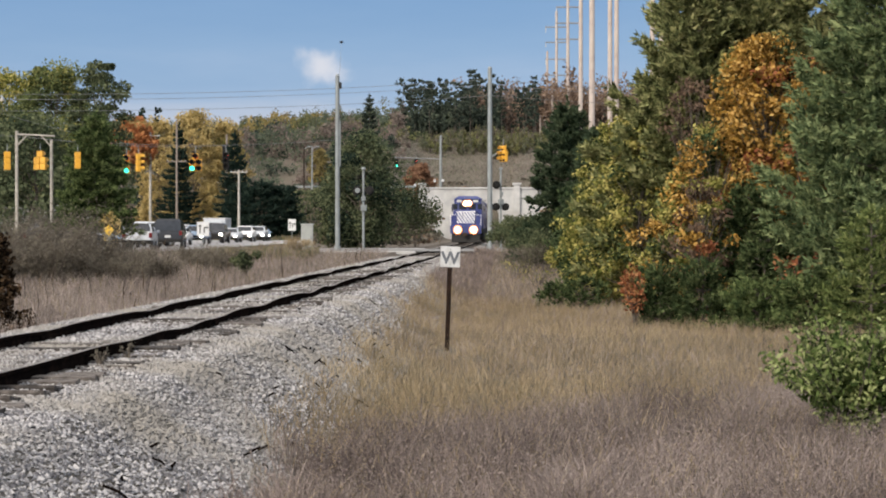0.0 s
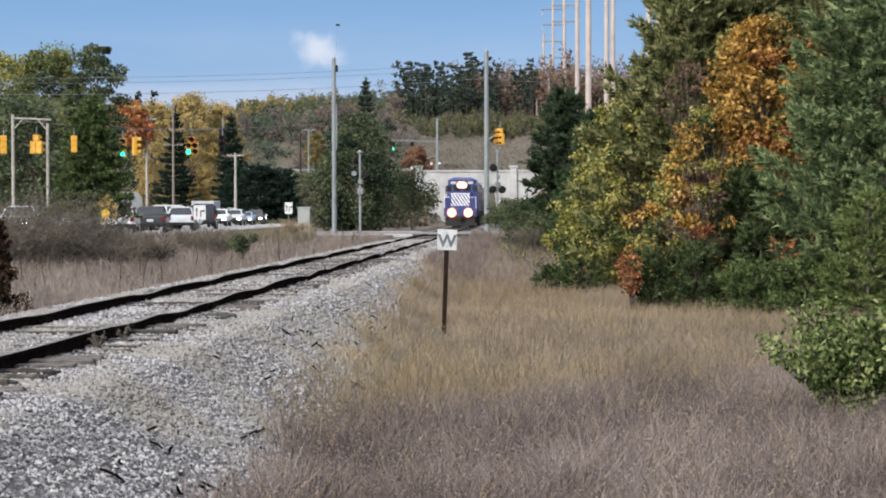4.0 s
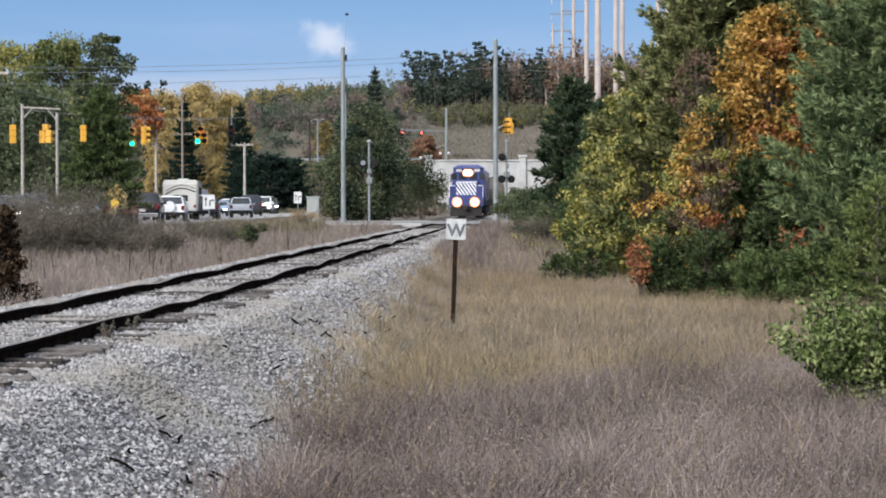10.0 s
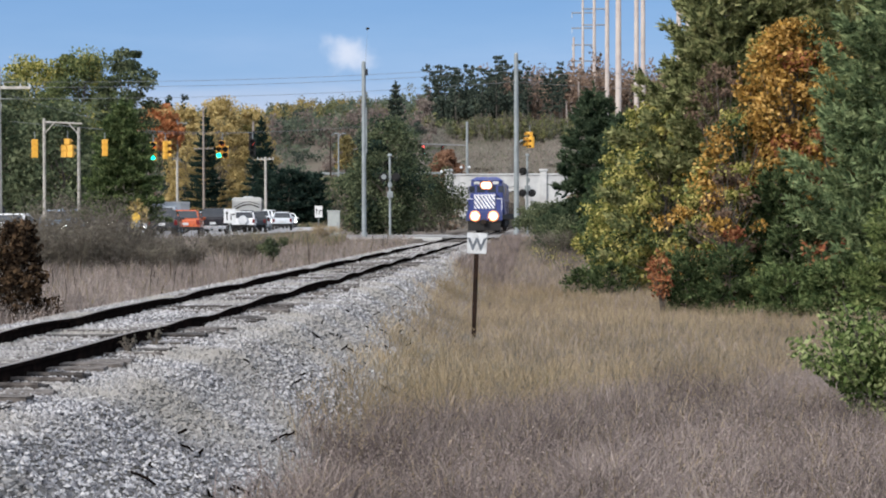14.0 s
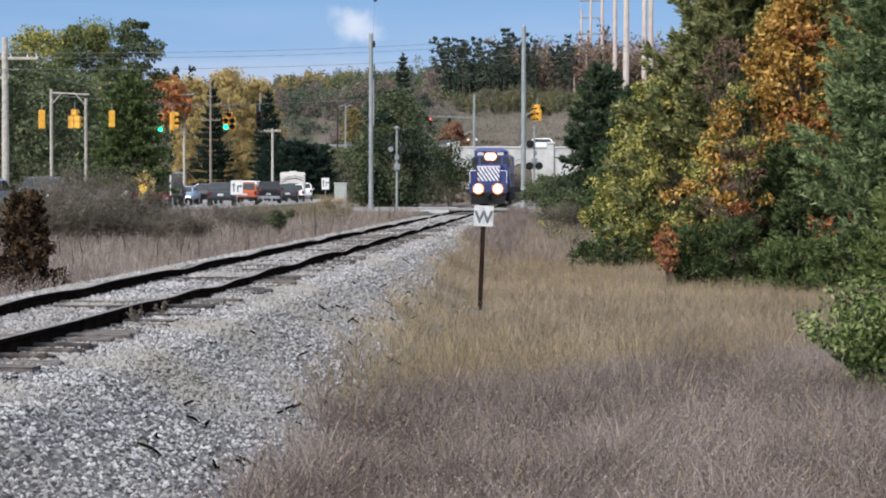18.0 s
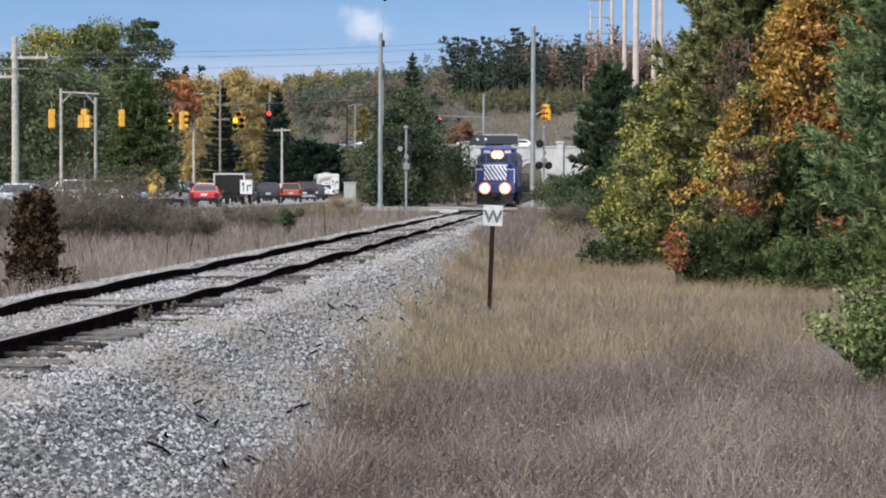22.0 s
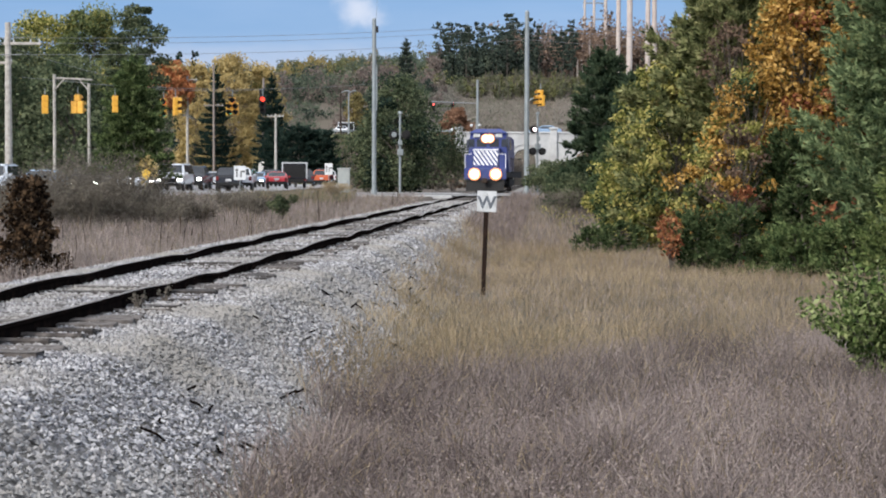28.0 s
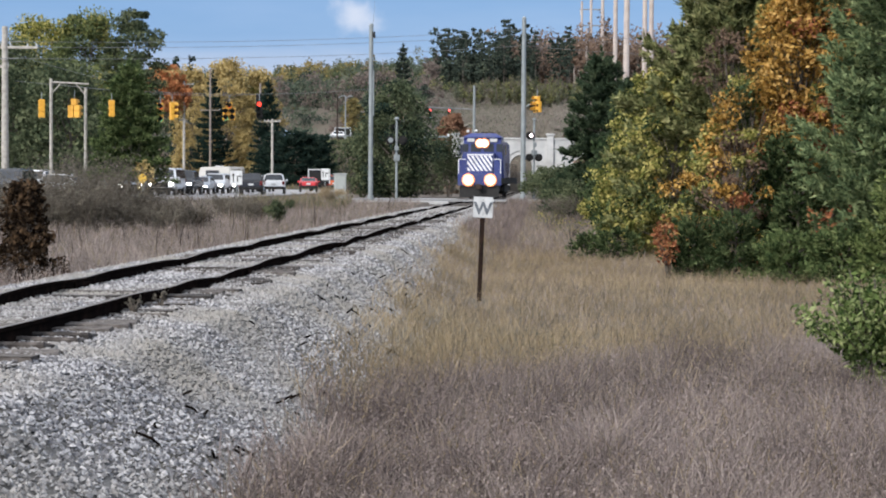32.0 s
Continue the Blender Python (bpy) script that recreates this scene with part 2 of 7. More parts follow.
M_REDLAMP = glow("red_signal", (1.0, 0.06, 0.03), 1.6)
M_LOCOLAMP = glow("locomotive_headlamp", (1.0, 0.82, 0.62), 12.0)
# glowing discs around the headlamps imitate their glare; they are no lamp parts
M_LOCOGLARE = glow("locomotive_lamp_glare", (1.0, 0.62, 0.36), 1.1)
M_LOCOHALO = glow("locomotive_lamp_halo", (0.85, 0.30, 0.13), 0.55)
M_BLUE = paint("locomotive_blue", (0.024, 0.038, 0.165), 0.4)
M_LOCOWHITE = paint("locomotive_white", (0.72, 0.73, 0.76), 0.45)
M_BARK = material("bark", [(0.05, 0.043, 0.037), (0.09, 0.077, 0.065), (0.14, 0.12, 0.10)], scale=7, rough=0.95, bump=0.7, bump_scale=22)
M_WIRE = material("wire", [(0.16, 0.17, 0.18), (0.2, 0.21, 0.22)], scale=2, rough=0.6)

L_PINE = leaf_material("pine_needles", [(0.034, 0.044, 0.021), (0.165, 0.185, 0.08), (0.42, 0.41, 0.205)], patch=2.8, leafy=0.3)
L_BLUEPINE = leaf_material("blue_pine_needles", [(0.034, 0.056, 0.029), (0.14, 0.19, 0.092), (0.34, 0.395, 0.20)], patch=3.0, leafy=0.3)
L_OLIVEPINE = leaf_material("olive_pine_needles", [(0.05, 0.06, 0.03), (0.14, 0.148, 0.066), (0.27, 0.26, 0.13)], patch=3.0, leafy=0.35)
L_DARK = leaf_material("dark_conifer", [(0.010, 0.021, 0.018), (0.024, 0.042, 0.034), (0.052, 0.076, 0.058)], leafy=0.35)
L_SPRUCE = leaf_material("spruce_needles", [(0.018, 0.032, 0.02), (0.05, 0.075, 0.044), (0.105, 0.135, 0.078)], patch=2.0, leafy=0.3)
L_GREEN = leaf_material("green_leaves", [(0.02, 0.037, 0.019), (0.062, 0.09, 0.042), (0.16, 0.195, 0.095)], leafy=0.4)
L_SOFTGREEN = leaf_material("grey_green_leaves", [(0.034, 0.048, 0.030), (0.078, 0.098, 0.056), (0.165, 0.185, 0.105)], patch=0.4)
L_YELGREEN = leaf_material("turning_leaves", [(0.072, 0.088, 0.024), (0.21, 0.215, 0.062), (0.52, 0.46, 0.17)], patch=1.6, leafy=0.55)
L_YELLOW = leaf_material("yellow_leaves", [(0.205, 0.158, 0.068), (0.41, 0.322, 0.142), (0.55, 0.442, 0.215)], patch=0.45, leafy=0.3)
L_ORANGE = leaf_material("orange_leaves", [(0.26, 0.10, 0.045), (0.46, 0.19, 0.085), (0.55, 0.29, 0.13)], patch=0.5, leafy=0.3)
L_OAK = leaf_material("oak_leaves", [(0.11, 0.065, 0.02), (0.40, 0.235, 0.055), (0.62, 0.41, 0.15)], patch=2.2, leafy=0.55)
L_RED = leaf_material("red_leaves", [(0.10, 0.035, 0.022), (0.27, 0.10, 0.05), (0.43, 0.22, 0.11)], patch=2.0, leafy=0.5)
L_MAROON = leaf_material("brown_leaves", [(0.075, 0.056, 0.045), (0.15, 0.108, 0.082), (0.245, 0.17, 0.12)])
L_RUSSET = leaf_material("dull_russet_leaves", [(0.010, 0.008, 0.0065), (0.036, 0.025, 0.017), (0.13, 0.085, 0.05)], patch=5)
L_TWIG = leaf_material("twiggy_scrub", [(0.07, 0.063, 0.053), (0.135, 0.122, 0.1), (0.225, 0.203, 0.168)])
L_BRIGHT = leaf_material("fresh_bush_leaves", [(0.035, 0.058, 0.02), (0.13, 0.18, 0.06), (0.36, 0.41, 0.19)], patch=4, leafy=0.6)
L_TOWN = leaf_material("soft_green_leaves", [(0.055, 0.075, 0.038), (0.13, 0.16, 0.068), (0.27, 0.285, 0.125)], patch=0.35)
L_RUSTWOOD = leaf_material("rust_brown_woods", [(0.13, 0.095, 0.075), (0.24, 0.17, 0.13), (0.33, 0.245, 0.19)])
# dark conifer made paler: the haze before the hilltop is in the colour
L_HAZEPINE = leaf_material("hazed_pine_needles", [(0.026, 0.038, 0.033), (0.052, 0.069, 0.056), (0.095, 0.114, 0.088)])
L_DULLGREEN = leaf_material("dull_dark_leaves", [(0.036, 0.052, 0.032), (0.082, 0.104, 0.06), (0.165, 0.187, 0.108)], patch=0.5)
L_GREENPINE = leaf_material("green_pine_needles", [(0.02, 0.036, 0.017), (0.085, 0.122, 0.048), (0.23, 0.275, 0.12)], patch=3.6, leafy=0.3)
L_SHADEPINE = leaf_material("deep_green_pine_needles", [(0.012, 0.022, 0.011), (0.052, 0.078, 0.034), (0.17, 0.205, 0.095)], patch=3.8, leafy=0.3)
L_LIMEPINE = leaf_material("light_pine_needles", [(0.045, 0.068, 0.025), (0.135, 0.175, 0.062), (0.30, 0.33, 0.14)], patch=3.6, leafy=0.3)
# greyer, lighter mixed leaves with distance haze painted in
L_HAZY = leaf_material("hazed_mixed_leaves", [(0.075, 0.09, 0.065), (0.12, 0.13, 0.085), (0.19, 0.175, 0.105)], patch=0.3, leafy=0.3)
L_RIDGE = leaf_material("far_yellowing_leaves", [(0.14, 0.125, 0.06), (0.26, 0.21, 0.09), (0.38, 0.30, 0.125)], patch=0.2, leafy=0.3)
L_OLIVERIDGE = leaf_material("far_olive_leaves", [(0.075, 0.085, 0.045), (0.135, 0.14, 0.07), (0.21, 0.20, 0.10)], patch=0.2, leafy=0.3)
L_RUSTSHRUB = leaf_material("russet_shrub_leaves", [(0.12, 0.068, 0.045), (0.22, 0.125, 0.082), (0.31, 0.19, 0.125)], patch=0.5, leafy=0.3)
# green and bare hillside woods, paled and blued to imitate haze
L_HAZEGREEN = leaf_material("hazed_green_leaves", [(0.062, 0.086, 0.07), (0.106, 0.132, 0.096), (0.165, 0.18, 0.125)], patch=0.2, leafy=0.3)
L_HAZEBROWN = leaf_material("hazed_bare_woods", [(0.12, 0.097, 0.09), (0.185, 0.152, 0.138), (0.24, 0.20, 0.175)], patch=0.2, leafy=0.3)
G_TAN = leaf_material("tan_grass", [(0.17, 0.135, 0.088), (0.288, 0.228, 0.148), (0.405, 0.332, 0.228)], patch=0.5, through=0.3)
G_MAUVE = leaf_material("seeding_grass", [(0.112, 0.094, 0.087), (0.22, 0.187, 0.172), (0.39, 0.335, 0.308)], patch=0.6, through=0.3)
G_DUSK = leaf_material("dusky_seed_heads", [(0.098, 0.08, 0.077), (0.18, 0.148, 0.143), (0.295, 0.248, 0.236)], patch=0.6, through=0.3)
G_SLOPE = leaf_material("pale_slope_grass", [(0.122, 0.12, 0.10), (0.19, 0.185, 0.157), (0.26, 0.252, 0.218)], patch=0.15, through=0.3)
G_OLIVE = leaf_material("olive_grass", [(0.135, 0.12, 0.068), (0.215, 0.182, 0.108), (0.30, 0.25, 0.16)], patch=0.7, through=0.3)

# ---- building helpers ----
def link(name, me, mat, parent=None, m=None, label=""):
    if mat is not None and len(me.materials) == 0:
        me.materials.append(mat)
    ob = new(name, me)
    if m is not None:
        ob.matrix_basis = m
    if parent is not None:
        ob.parent = parent
    if label:
        ob["label"] = label
    return ob


def part(name, bm, mat, parent, label=""):
    me = bpy.data.meshes.new(name)
    bm.normal_update()
    bm.to_mesh(me)
    bm.free()
    return link(name, me, mat, parent, None, label)


def np_mesh(name, verts, faces, smooth=False):
    """A mesh from arrays: verts (n, 3), faces (m, k)."""
    me = bpy.data.meshes.new(name)
    verts, faces = np.asarray(verts, np.float32), np.asarray(faces, np.int32)
    m, k = faces.shape
    me.vertices.add(len(verts))
    me.vertices.foreach_set("co", verts.ravel())
    me.loops.add(m * k)
    me.loops.foreach_set("vertex_index", faces.ravel())
    me.polygons.add(m)
    me.polygons.foreach_set("loop_start", np.arange(0, m * k, k, dtype=np.int32))
    me.polygons.foreach_set("use_smooth", np.full(m, smooth))
    me.update(calc_edges=True)
    return me


def box(bm, x0, x1, y0, y1, z0, z1, bevel=0.0):
    r = bmesh.ops.create_cube(bm, size=1.0)
    vs = r["verts"]
    for v in vs:
        v.co = Vector((x0 + (v.co.x + 0.5) * (x1 - x0), y0 + (v.co.y + 0.5) * (y1 - y0), z0 + (v.co.z + 0.5) * (z1 - z0)))
    if bevel:
        es = list({e for v in vs for e in v.link_edges})
        bmesh.ops.bevel(bm, geom=es, offset=bevel, segments=1, affect="EDGES")
    return bm


def rod(bm, a, b, r0, r1=None, sides=8):
    a, b = Vector(a), Vector(b)
    r1 = r0 if r1 is None else r1
    m = Matrix.Translation((a + b) / 2) @ (b - a).to_track_quat("Z", "Y").to_matrix().to_4x4()
    bmesh.ops.create_cone(bm, cap_ends=True, segments=sides, radius1=r0, radius2=max(r1, 1e-4), depth=(b - a).length, matrix=m)
    return bm


def bm_new():
    return bmesh.new()


def thing(name, m=None, label="", category="", group="", kind=""):
    ob = new(name)
    ob.empty_display_size = 0.2
    if m is not None:
        ob.matrix_basis = m
    return tagged(ob, label, category, group, kind)


def smooth01(a, b, v):
    t = np.clip((np.asarray(v, float) - a) / (b - a), 0, 1)
    return t * t * (3 - 2 * t)


# ---- lie of the land ----
TRACK_Y = [-30, 0, 19, 62, 136, 185, 262, 320]
TRACK_X = [-6.4, -5.5, -4.93, -3.72, -2.44, -1.74, 0.0, 2.0]


def track_x(y):
    """Where the track's middle line runs: a gentle curve."""
    y = np.asarray(y, float)
    k = np.polyfit(TRACK_Y, TRACK_X, 3)
    return np.polyval(k, y)


def wobble(x, y, s, a):
    return a * (np.sin(x / s * 1.7 + 1.3 * np.sin(y / s)) + np.sin(y / s * 2.1 + 1.1 * np.sin(x / s * 1.3 + 2)))


def hill(x, y):
    """The wooded rise beyond the road bridge."""
    right = smooth01(-60, 0, x)
    h = (16 + 3 * right) * smooth01(262 + 40 * smooth01(-17, -24, x), 410, y) + (12 + 3 * right) * smooth01(410, 590, y) * smooth01(-400, -60, x)
    return h + smooth01(280, 400, y) * wobble(x, y, 60, 1.0)


def bend(y):
    """How far the road swings to the left as it leads away."""
    return -0.008 * np.maximum(0, np.asarray(y, float) - 215) ** 2


def ground_z(x, y):
    x, y = np.asarray(x, float), np.asarray(y, float)
    u = x - track_x(y)
    near = 1 - smooth01(70, 114, y)
    right = -0.22 - (0.68 + 0.12 * smooth01(2, 5, u)) * near - 0.1
    left = -0.25 - 0.45 * near + 0.3 * smooth01(-8, -17, u) * smooth01(40, 95, y)
    z = np.where(u > 0, right, left)
    z = np.where(np.abs(u) < 2.4, -0.85, z)
    z = z + wobble(x, y, 6, 0.02) * (np.abs(u) > 3) * near
    road = smooth01(104, 112, y)
    z = np.where(np.abs(u) > 2.4, z * (1 - road) + road * -0.05, z)
    bank = smooth01(185, 256, y) * np.maximum(smooth01(4, 12, np.abs(u)), smooth01(268, 285, y)) * (1 - smooth01(280, 345, y)) * 5.0 * smooth01(-17.5, -13, x)
    deck = 6.3 * smooth01(236, 259, y) * (1 - smooth01(300, 420, y)) * smooth01(-4, 0, x + 26.5) * smooth01(-10, -15, x)
    return z + np.maximum(bank, deck) + hill(x, y)


def build_ground():
    ys = np.concatenate([np.arange(-30, 10, 4), np.arange(10, 140, 0.8), np.arange(140, 300, 4), np.arange(300, 700, 14), [760, 900, 1200, 1800, 2600, 3600, 4800]])
    us = np.concatenate([[-3000, -1800, -1000, -600, -400], np.arange(-300, -60, 15), np.arange(-60, -10, 2.0), np.arange(-10, 10, 0.3), np.arange(10, 60, 2.0), np.arange(60, 300, 15), [300, 400, 600, 1000, 1800, 3000]])
    U, Y = np.meshgrid(us, ys)
    X = U + track_x(np.clip(Y, -30, 320))
    Z = ground_z(X, np.clip(Y, -30, 5000))
    n, m = U.shape
    idx = np.arange(n * m).reshape(n, m)
    f = np.stack([idx[:-1, :-1], idx[:-1, 1:], idx[1:, 1:], idx[1:, :-1]], -1).reshape(-1, 4)
    me = np_mesh("ground", np.stack([X, Y, Z], -1).reshape(-1, 3), f, True)
    return tagged(link("ground", me, M_GROUND), "dry turf and soil beside the railway", "ground", kind="structure")


build_ground()


# ---- railway ----
LOW_SPOTS = {1: (10, 13, 22, 25.2, 27.8, 32.3, 39.6, 43.8, 52, 60, 66, 75, 84, 93, 103), -1: (12, 19.5, 24, 30.5, 36.5, 47, 57.5, 69, 80, 88, 98)}


def rail_lift(y, side):
    """The worn rails: each sags at the soft spots along its length."""
    y = np.asarray(y, float)
    z = 0.045 * (1 - smooth01(60, 115, y)) + 0.006 * np.sin(y * 0.9 + side)
    for i, c in enumerate(LOW_SPOTS[side]):
        depth = 0.052 - 0.018 * ((i * 7) % 3) / 2
        z = z - depth * np.exp(-((y - c) / (0.85 + 0.012 * c)) ** 2)
    return z


def bed_profile(y):
    """Half the ballast bank: distance from the middle line, height."""
    near = float(1 - smooth01(70, 114, y))
    low = -0.95 * near - 0.42 * (1 - near)
    foot = 1.85 + 1.45 * (-0.25 - low) + 0.35
    return [(-2.1 - 1.4 * 0.6, -0.85), (-2.75, -0.46), (-1.85, -0.14), (-1.35, -0.125), (-0.75, -0.105), (0, -0.113), (0.75, -0.105), (1.35, -0.125), (1.8, -0.18), (2.2, -0.44), (foot, low - 0.05), (foot + 0.5, low - 0.4)]


def build_bed():
    ys = np.concatenate([np.arange(-20, 12, 2), np.arange(12, 60, 0.35), np.arange(60, 266, 1.5)])
    rows, nx = [], 0
    for y in ys:
        p = np.array(bed_profile(y))
        s = np.linspace(0, len(p) - 1, 45)
        u, z = np.interp(s, range(len(p)), p[:, 0]), np.interp(s, range(len(p)), p[:, 1])
        z = z - 0.02 + 0.008 * np.sin(u * 9 + y * 5) + 0.006 * np.sin(u * 17 - y * 8.3)
        rows.append(np.stack([u + track_x(y), np.full(45, y), z], -1))
    v = np.array(rows)
    n, m = v.shape[:2]
    idx = np.arange(n * m).reshape(n, m)
    f = np.stack([idx[:-1, :-1], idx[:-1, 1:], idx[1:, 1:], idx[1:, :-1]], -1).reshape(-1, 4)
    bed = link("ballast_bank", np_mesh("ballast_bank", v.reshape(-1, 3), f, True), M_BALLAST)
    return tagged(bed, "bank of grey crushed stone ballast under the track", "ballast", kind="structure")


def bed_z(u, y):
    p = np.array(bed_profile(30.0))
    return np.interp(u, p[:, 0], p[:, 1]) + 0.005


def stones(rng, x, y, z, size):
    """Crushed stones: uneven five-cornered lumps, half sunk in the bank."""
    n = len(x)
    ang = rng.uniform(0, 6.283, (n, 1)) + np.arange(5)[None] * 1.2566 + rng.uniform(-0.4, 0.4, (n, 5))
    rad = rng.uniform(0.55, 1.15, (n, 5))
    v = np.zeros((n, 6, 3))
    v[:, :5, 0], v[:, :5, 1] = np.cos(ang) * rad * rng.uniform(0.8, 1.3, (n, 1)), np.sin(ang) * rad
    v[:, :5, 2] = rng.uniform(-0.55, 0.25, (n, 5))
    v[:, 5] = rng.uniform(-0.45, 0.45, (n, 3))
    v[:, 5, 2] = rng.uniform(0.45, 0.9, n)
    v = v * (size * 0.62)[:, None, None] + np.stack([x, y, z], -1)[:, None]
    q = np.array([(0, 1, 5), (1, 2, 5), (2, 3, 5), (3, 4, 5), (4, 0, 5)])
    f = (np.arange(n) * 6)[:, None, None] + q[None]
    return v.reshape(-1, 3), f.reshape(-1, 3)


def build_stones():
    rng = np.random.default_rng(4)
    vs, fs, off = [], [], 0
    for y0, y1, dens, size in ((-6, 10, 170, 0.05), (10, 20, 980, 0.032), (20, 32, 420, 0.042), (32, 56, 150, 0.054), (56, 100, 40, 0.076)):
        n = int(6.2 * (y1 - y0) * dens)
        y, u = rng.uniform(y0, y1, n), rng.uniform(-2.5, 3.7, n)
        keep = (np.abs(np.abs(u) - 0.75) > 0.09) & ~((np.abs(u) > 0.8) & (np.abs(u) < 1.36) & (rng.random(n) < 0.12 + 0.36 * np.sin(y * 0.7 + 1)))
        keep &= (np.abs(u) > 0.66) | (rng.random(n) < 0.82)
        y, u = y[keep], u[keep]
        z = bed_z(u, y) + rng.uniform(-0.008, 0.014, len(u)) + 0.003 * (np.abs(u) < 1.36)
        edge = rng.random(len(u)) < np.clip((3.55 - u + 0.15 * np.sin(y * 0.9)) / 0.6, 0, 1)
        y, u, z = y[edge], u[edge], z[edge]
        v, f = stones(rng, u + track_x(y), y, z, size * rng.uniform(0.55, 1.45, len(u)))
        vs.append(v), fs.append(f + off)
        off += len(v)
    ob = link("ballast_stones", np_mesh("ballast_stones", np.concatenate(vs), np.concatenate(fs)), M_STONE)
    return tagged(ob, "loose grey crushed stone ballast", "gravel", kind="stuff")


def build_track():
    track = thing("railway_track", None, "single railway track with worn dark rails on wooden ties", "railway track", kind="structure")
    prof = [(-0.07, -0.165), (-0.07, -0.150), (-0.012, -0.135), (-0.010, -0.045), (-0.036, -0.035), (-0.036, -0.004), (-0.028, 0), (0.028, 0), (0.036, -0.004), (0.036, -0.035), (0.010, -0.045), (0.012, -0.135), (0.07, -0.150), (0.07, -0.165)]
    ys = np.concatenate([np.arange(-20, 10, 1.0), np.arange(10, 150, 0.3), np.arange(150, 264, 1.0)])
    for side in (-1, 1):
        k = len(prof)
        v = np.array([[(track_x(y) + side * 0.7535 + px, y, pz + float(rail_lift(y, side))) for px, pz in prof] for y in ys])
        n = len(ys)
        idx = np.arange(n * k).reshape(n, k)
        nxt = np.roll(idx, -1, 1)
        f = np.stack([idx[:-1], nxt[:-1], nxt[1:], idx[1:]], -1).reshape(-1, 4)
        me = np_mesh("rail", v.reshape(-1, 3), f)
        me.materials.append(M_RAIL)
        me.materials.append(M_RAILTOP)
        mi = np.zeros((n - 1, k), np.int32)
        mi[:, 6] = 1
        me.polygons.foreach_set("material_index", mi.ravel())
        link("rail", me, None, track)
        for yj in LOW_SPOTS[side]:
            if yj > 8:
                bm = bm_new()
                x, z = float(track_x(yj)) + side * 0.7535, float(rail_lift(yj, side))
                for s2 in (-1, 1):
                    box(bm, x + s2 * 0.024 - 0.012, x + s2 * 0.024 + 0.012, yj - 0.46, yj + 0.46, z - 0.125, z - 0.045, 0.005)
                part("joint_bar", bm, M_RAIL, track)
    rng = random.Random(7)
    shapes = []
    for i in range(4):
        bm = box(bm_new(), -1.3, 1.3, -0.11, 0.11, -0.17, 0.0, 0.012)
        bmesh.ops.subdivide_edges(bm, edges=[e for e in bm.edges if abs(e.verts[0].co.x - e.verts[1].co.x) > 1], cuts=3)
        for v in bm.verts:
            v.co += Vector((rng.uniform(-0.03, 0.03) * (abs(v.co.x) > 1.2), rng.uniform(-0.012, 0.012), rng.uniform(-0.012, 0.008)))
        me = bpy.data.meshes.new("tie")
        bm.to_mesh(me)
        bm.free()
        me.materials.append(M_TIE)
        shapes.append(me)
    rest_v, rest_f, off = [], [], 0
    for i in range(470):
        y = 9 + 0.535 * i + rng.uniform(-0.05, 0.05)
        z = -0.10 + 0.5 * float(rail_lift(y, 1) + rail_lift(y, -1)) + rng.uniform(-0.03, 0.004)
        m = pose(float(track_x(y)) + rng.uniform(-0.1, 0.1), y, z, rng.uniform(-2, 2), rng.uniform(-0.6, 0.6), rng.uniform(-2, 2))
        if i < 290:
            link("tie", rng.choice(shapes), None, track, m)
        else:
            c = np.array([m @ Vector((a * 1.3, b * 0.11, c * 0.17 - 0.17)) for c in (0, 1) for b in (-1, 1) for a in (-1, 1)])
            rest_v.append(c)
            rest_f.append(np.array([(0, 2, 3, 1), (4, 5, 7, 6), (0, 1, 5, 4), (2, 6, 7, 3), (0, 4, 6, 2), (1, 3, 7, 5)]) + off)
            off += 8
    ob = link("tie_row", np_mesh("tie_row", np.concatenate(rest_v), np.concatenate(rest_f)), M_TIE, track)
    ob["kind"] = "stuff"


def build_debris():
    """Dark sticks and bits of old tie lying on the ballast, some added to imitate shaded gaps between stones."""
    rng = random.Random(21)
    for i in range(64):
        y = rng.uniform(12.5, 42)
        u = rng.uniform(1.9, 3.2)
        L = rng.uniform(0.08, 0.3)
        bm = bm_new()
        rod(bm, (-L / 2, 0, 0), (0.1 * L, 0.12 * L * rng.uniform(-1, 1), 0.012), 0.010, 0.012, 5)
        rod(bm, (0.1 * L, 0.12 * L * rng.uniform(-0.1, 0.1), 0.012), (L / 2, 0, 0.0), 0.012, 0.007, 5)
        ob = part("stick", bm, M_RAIL, None)
        ob.matrix_basis = pose(u + float(track_x(y)), y, float(bed_z(u, y)) + 0.02, rng.uniform(-10, 10), 30 if u > 1.9 else 0, rng.uniform(0, 180))
        tagged(ob, "dark stick lying on the ballast", "stick", "sticks on the ballast")


build_bed()
build_stones()
build_debris()


# ---- roads ----
ROAD_X = (-34.0, -18.3)


def strip(name, pts_left, pts_right, mat, label, category):
    v = np.array(pts_left + pts_right, float)
    n = len(pts_left)
    f = [(i, i + 1, n + i + 1, n + i) for i in range(n - 1)]
    me = np_mesh(name, np.concatenate([v, v - [0, 0, 0.3]]), f + [tuple(2 * n + j for j in q[::-1]) for q in f])
    return tagged(link(name, me, mat), label, category, kind="structure")


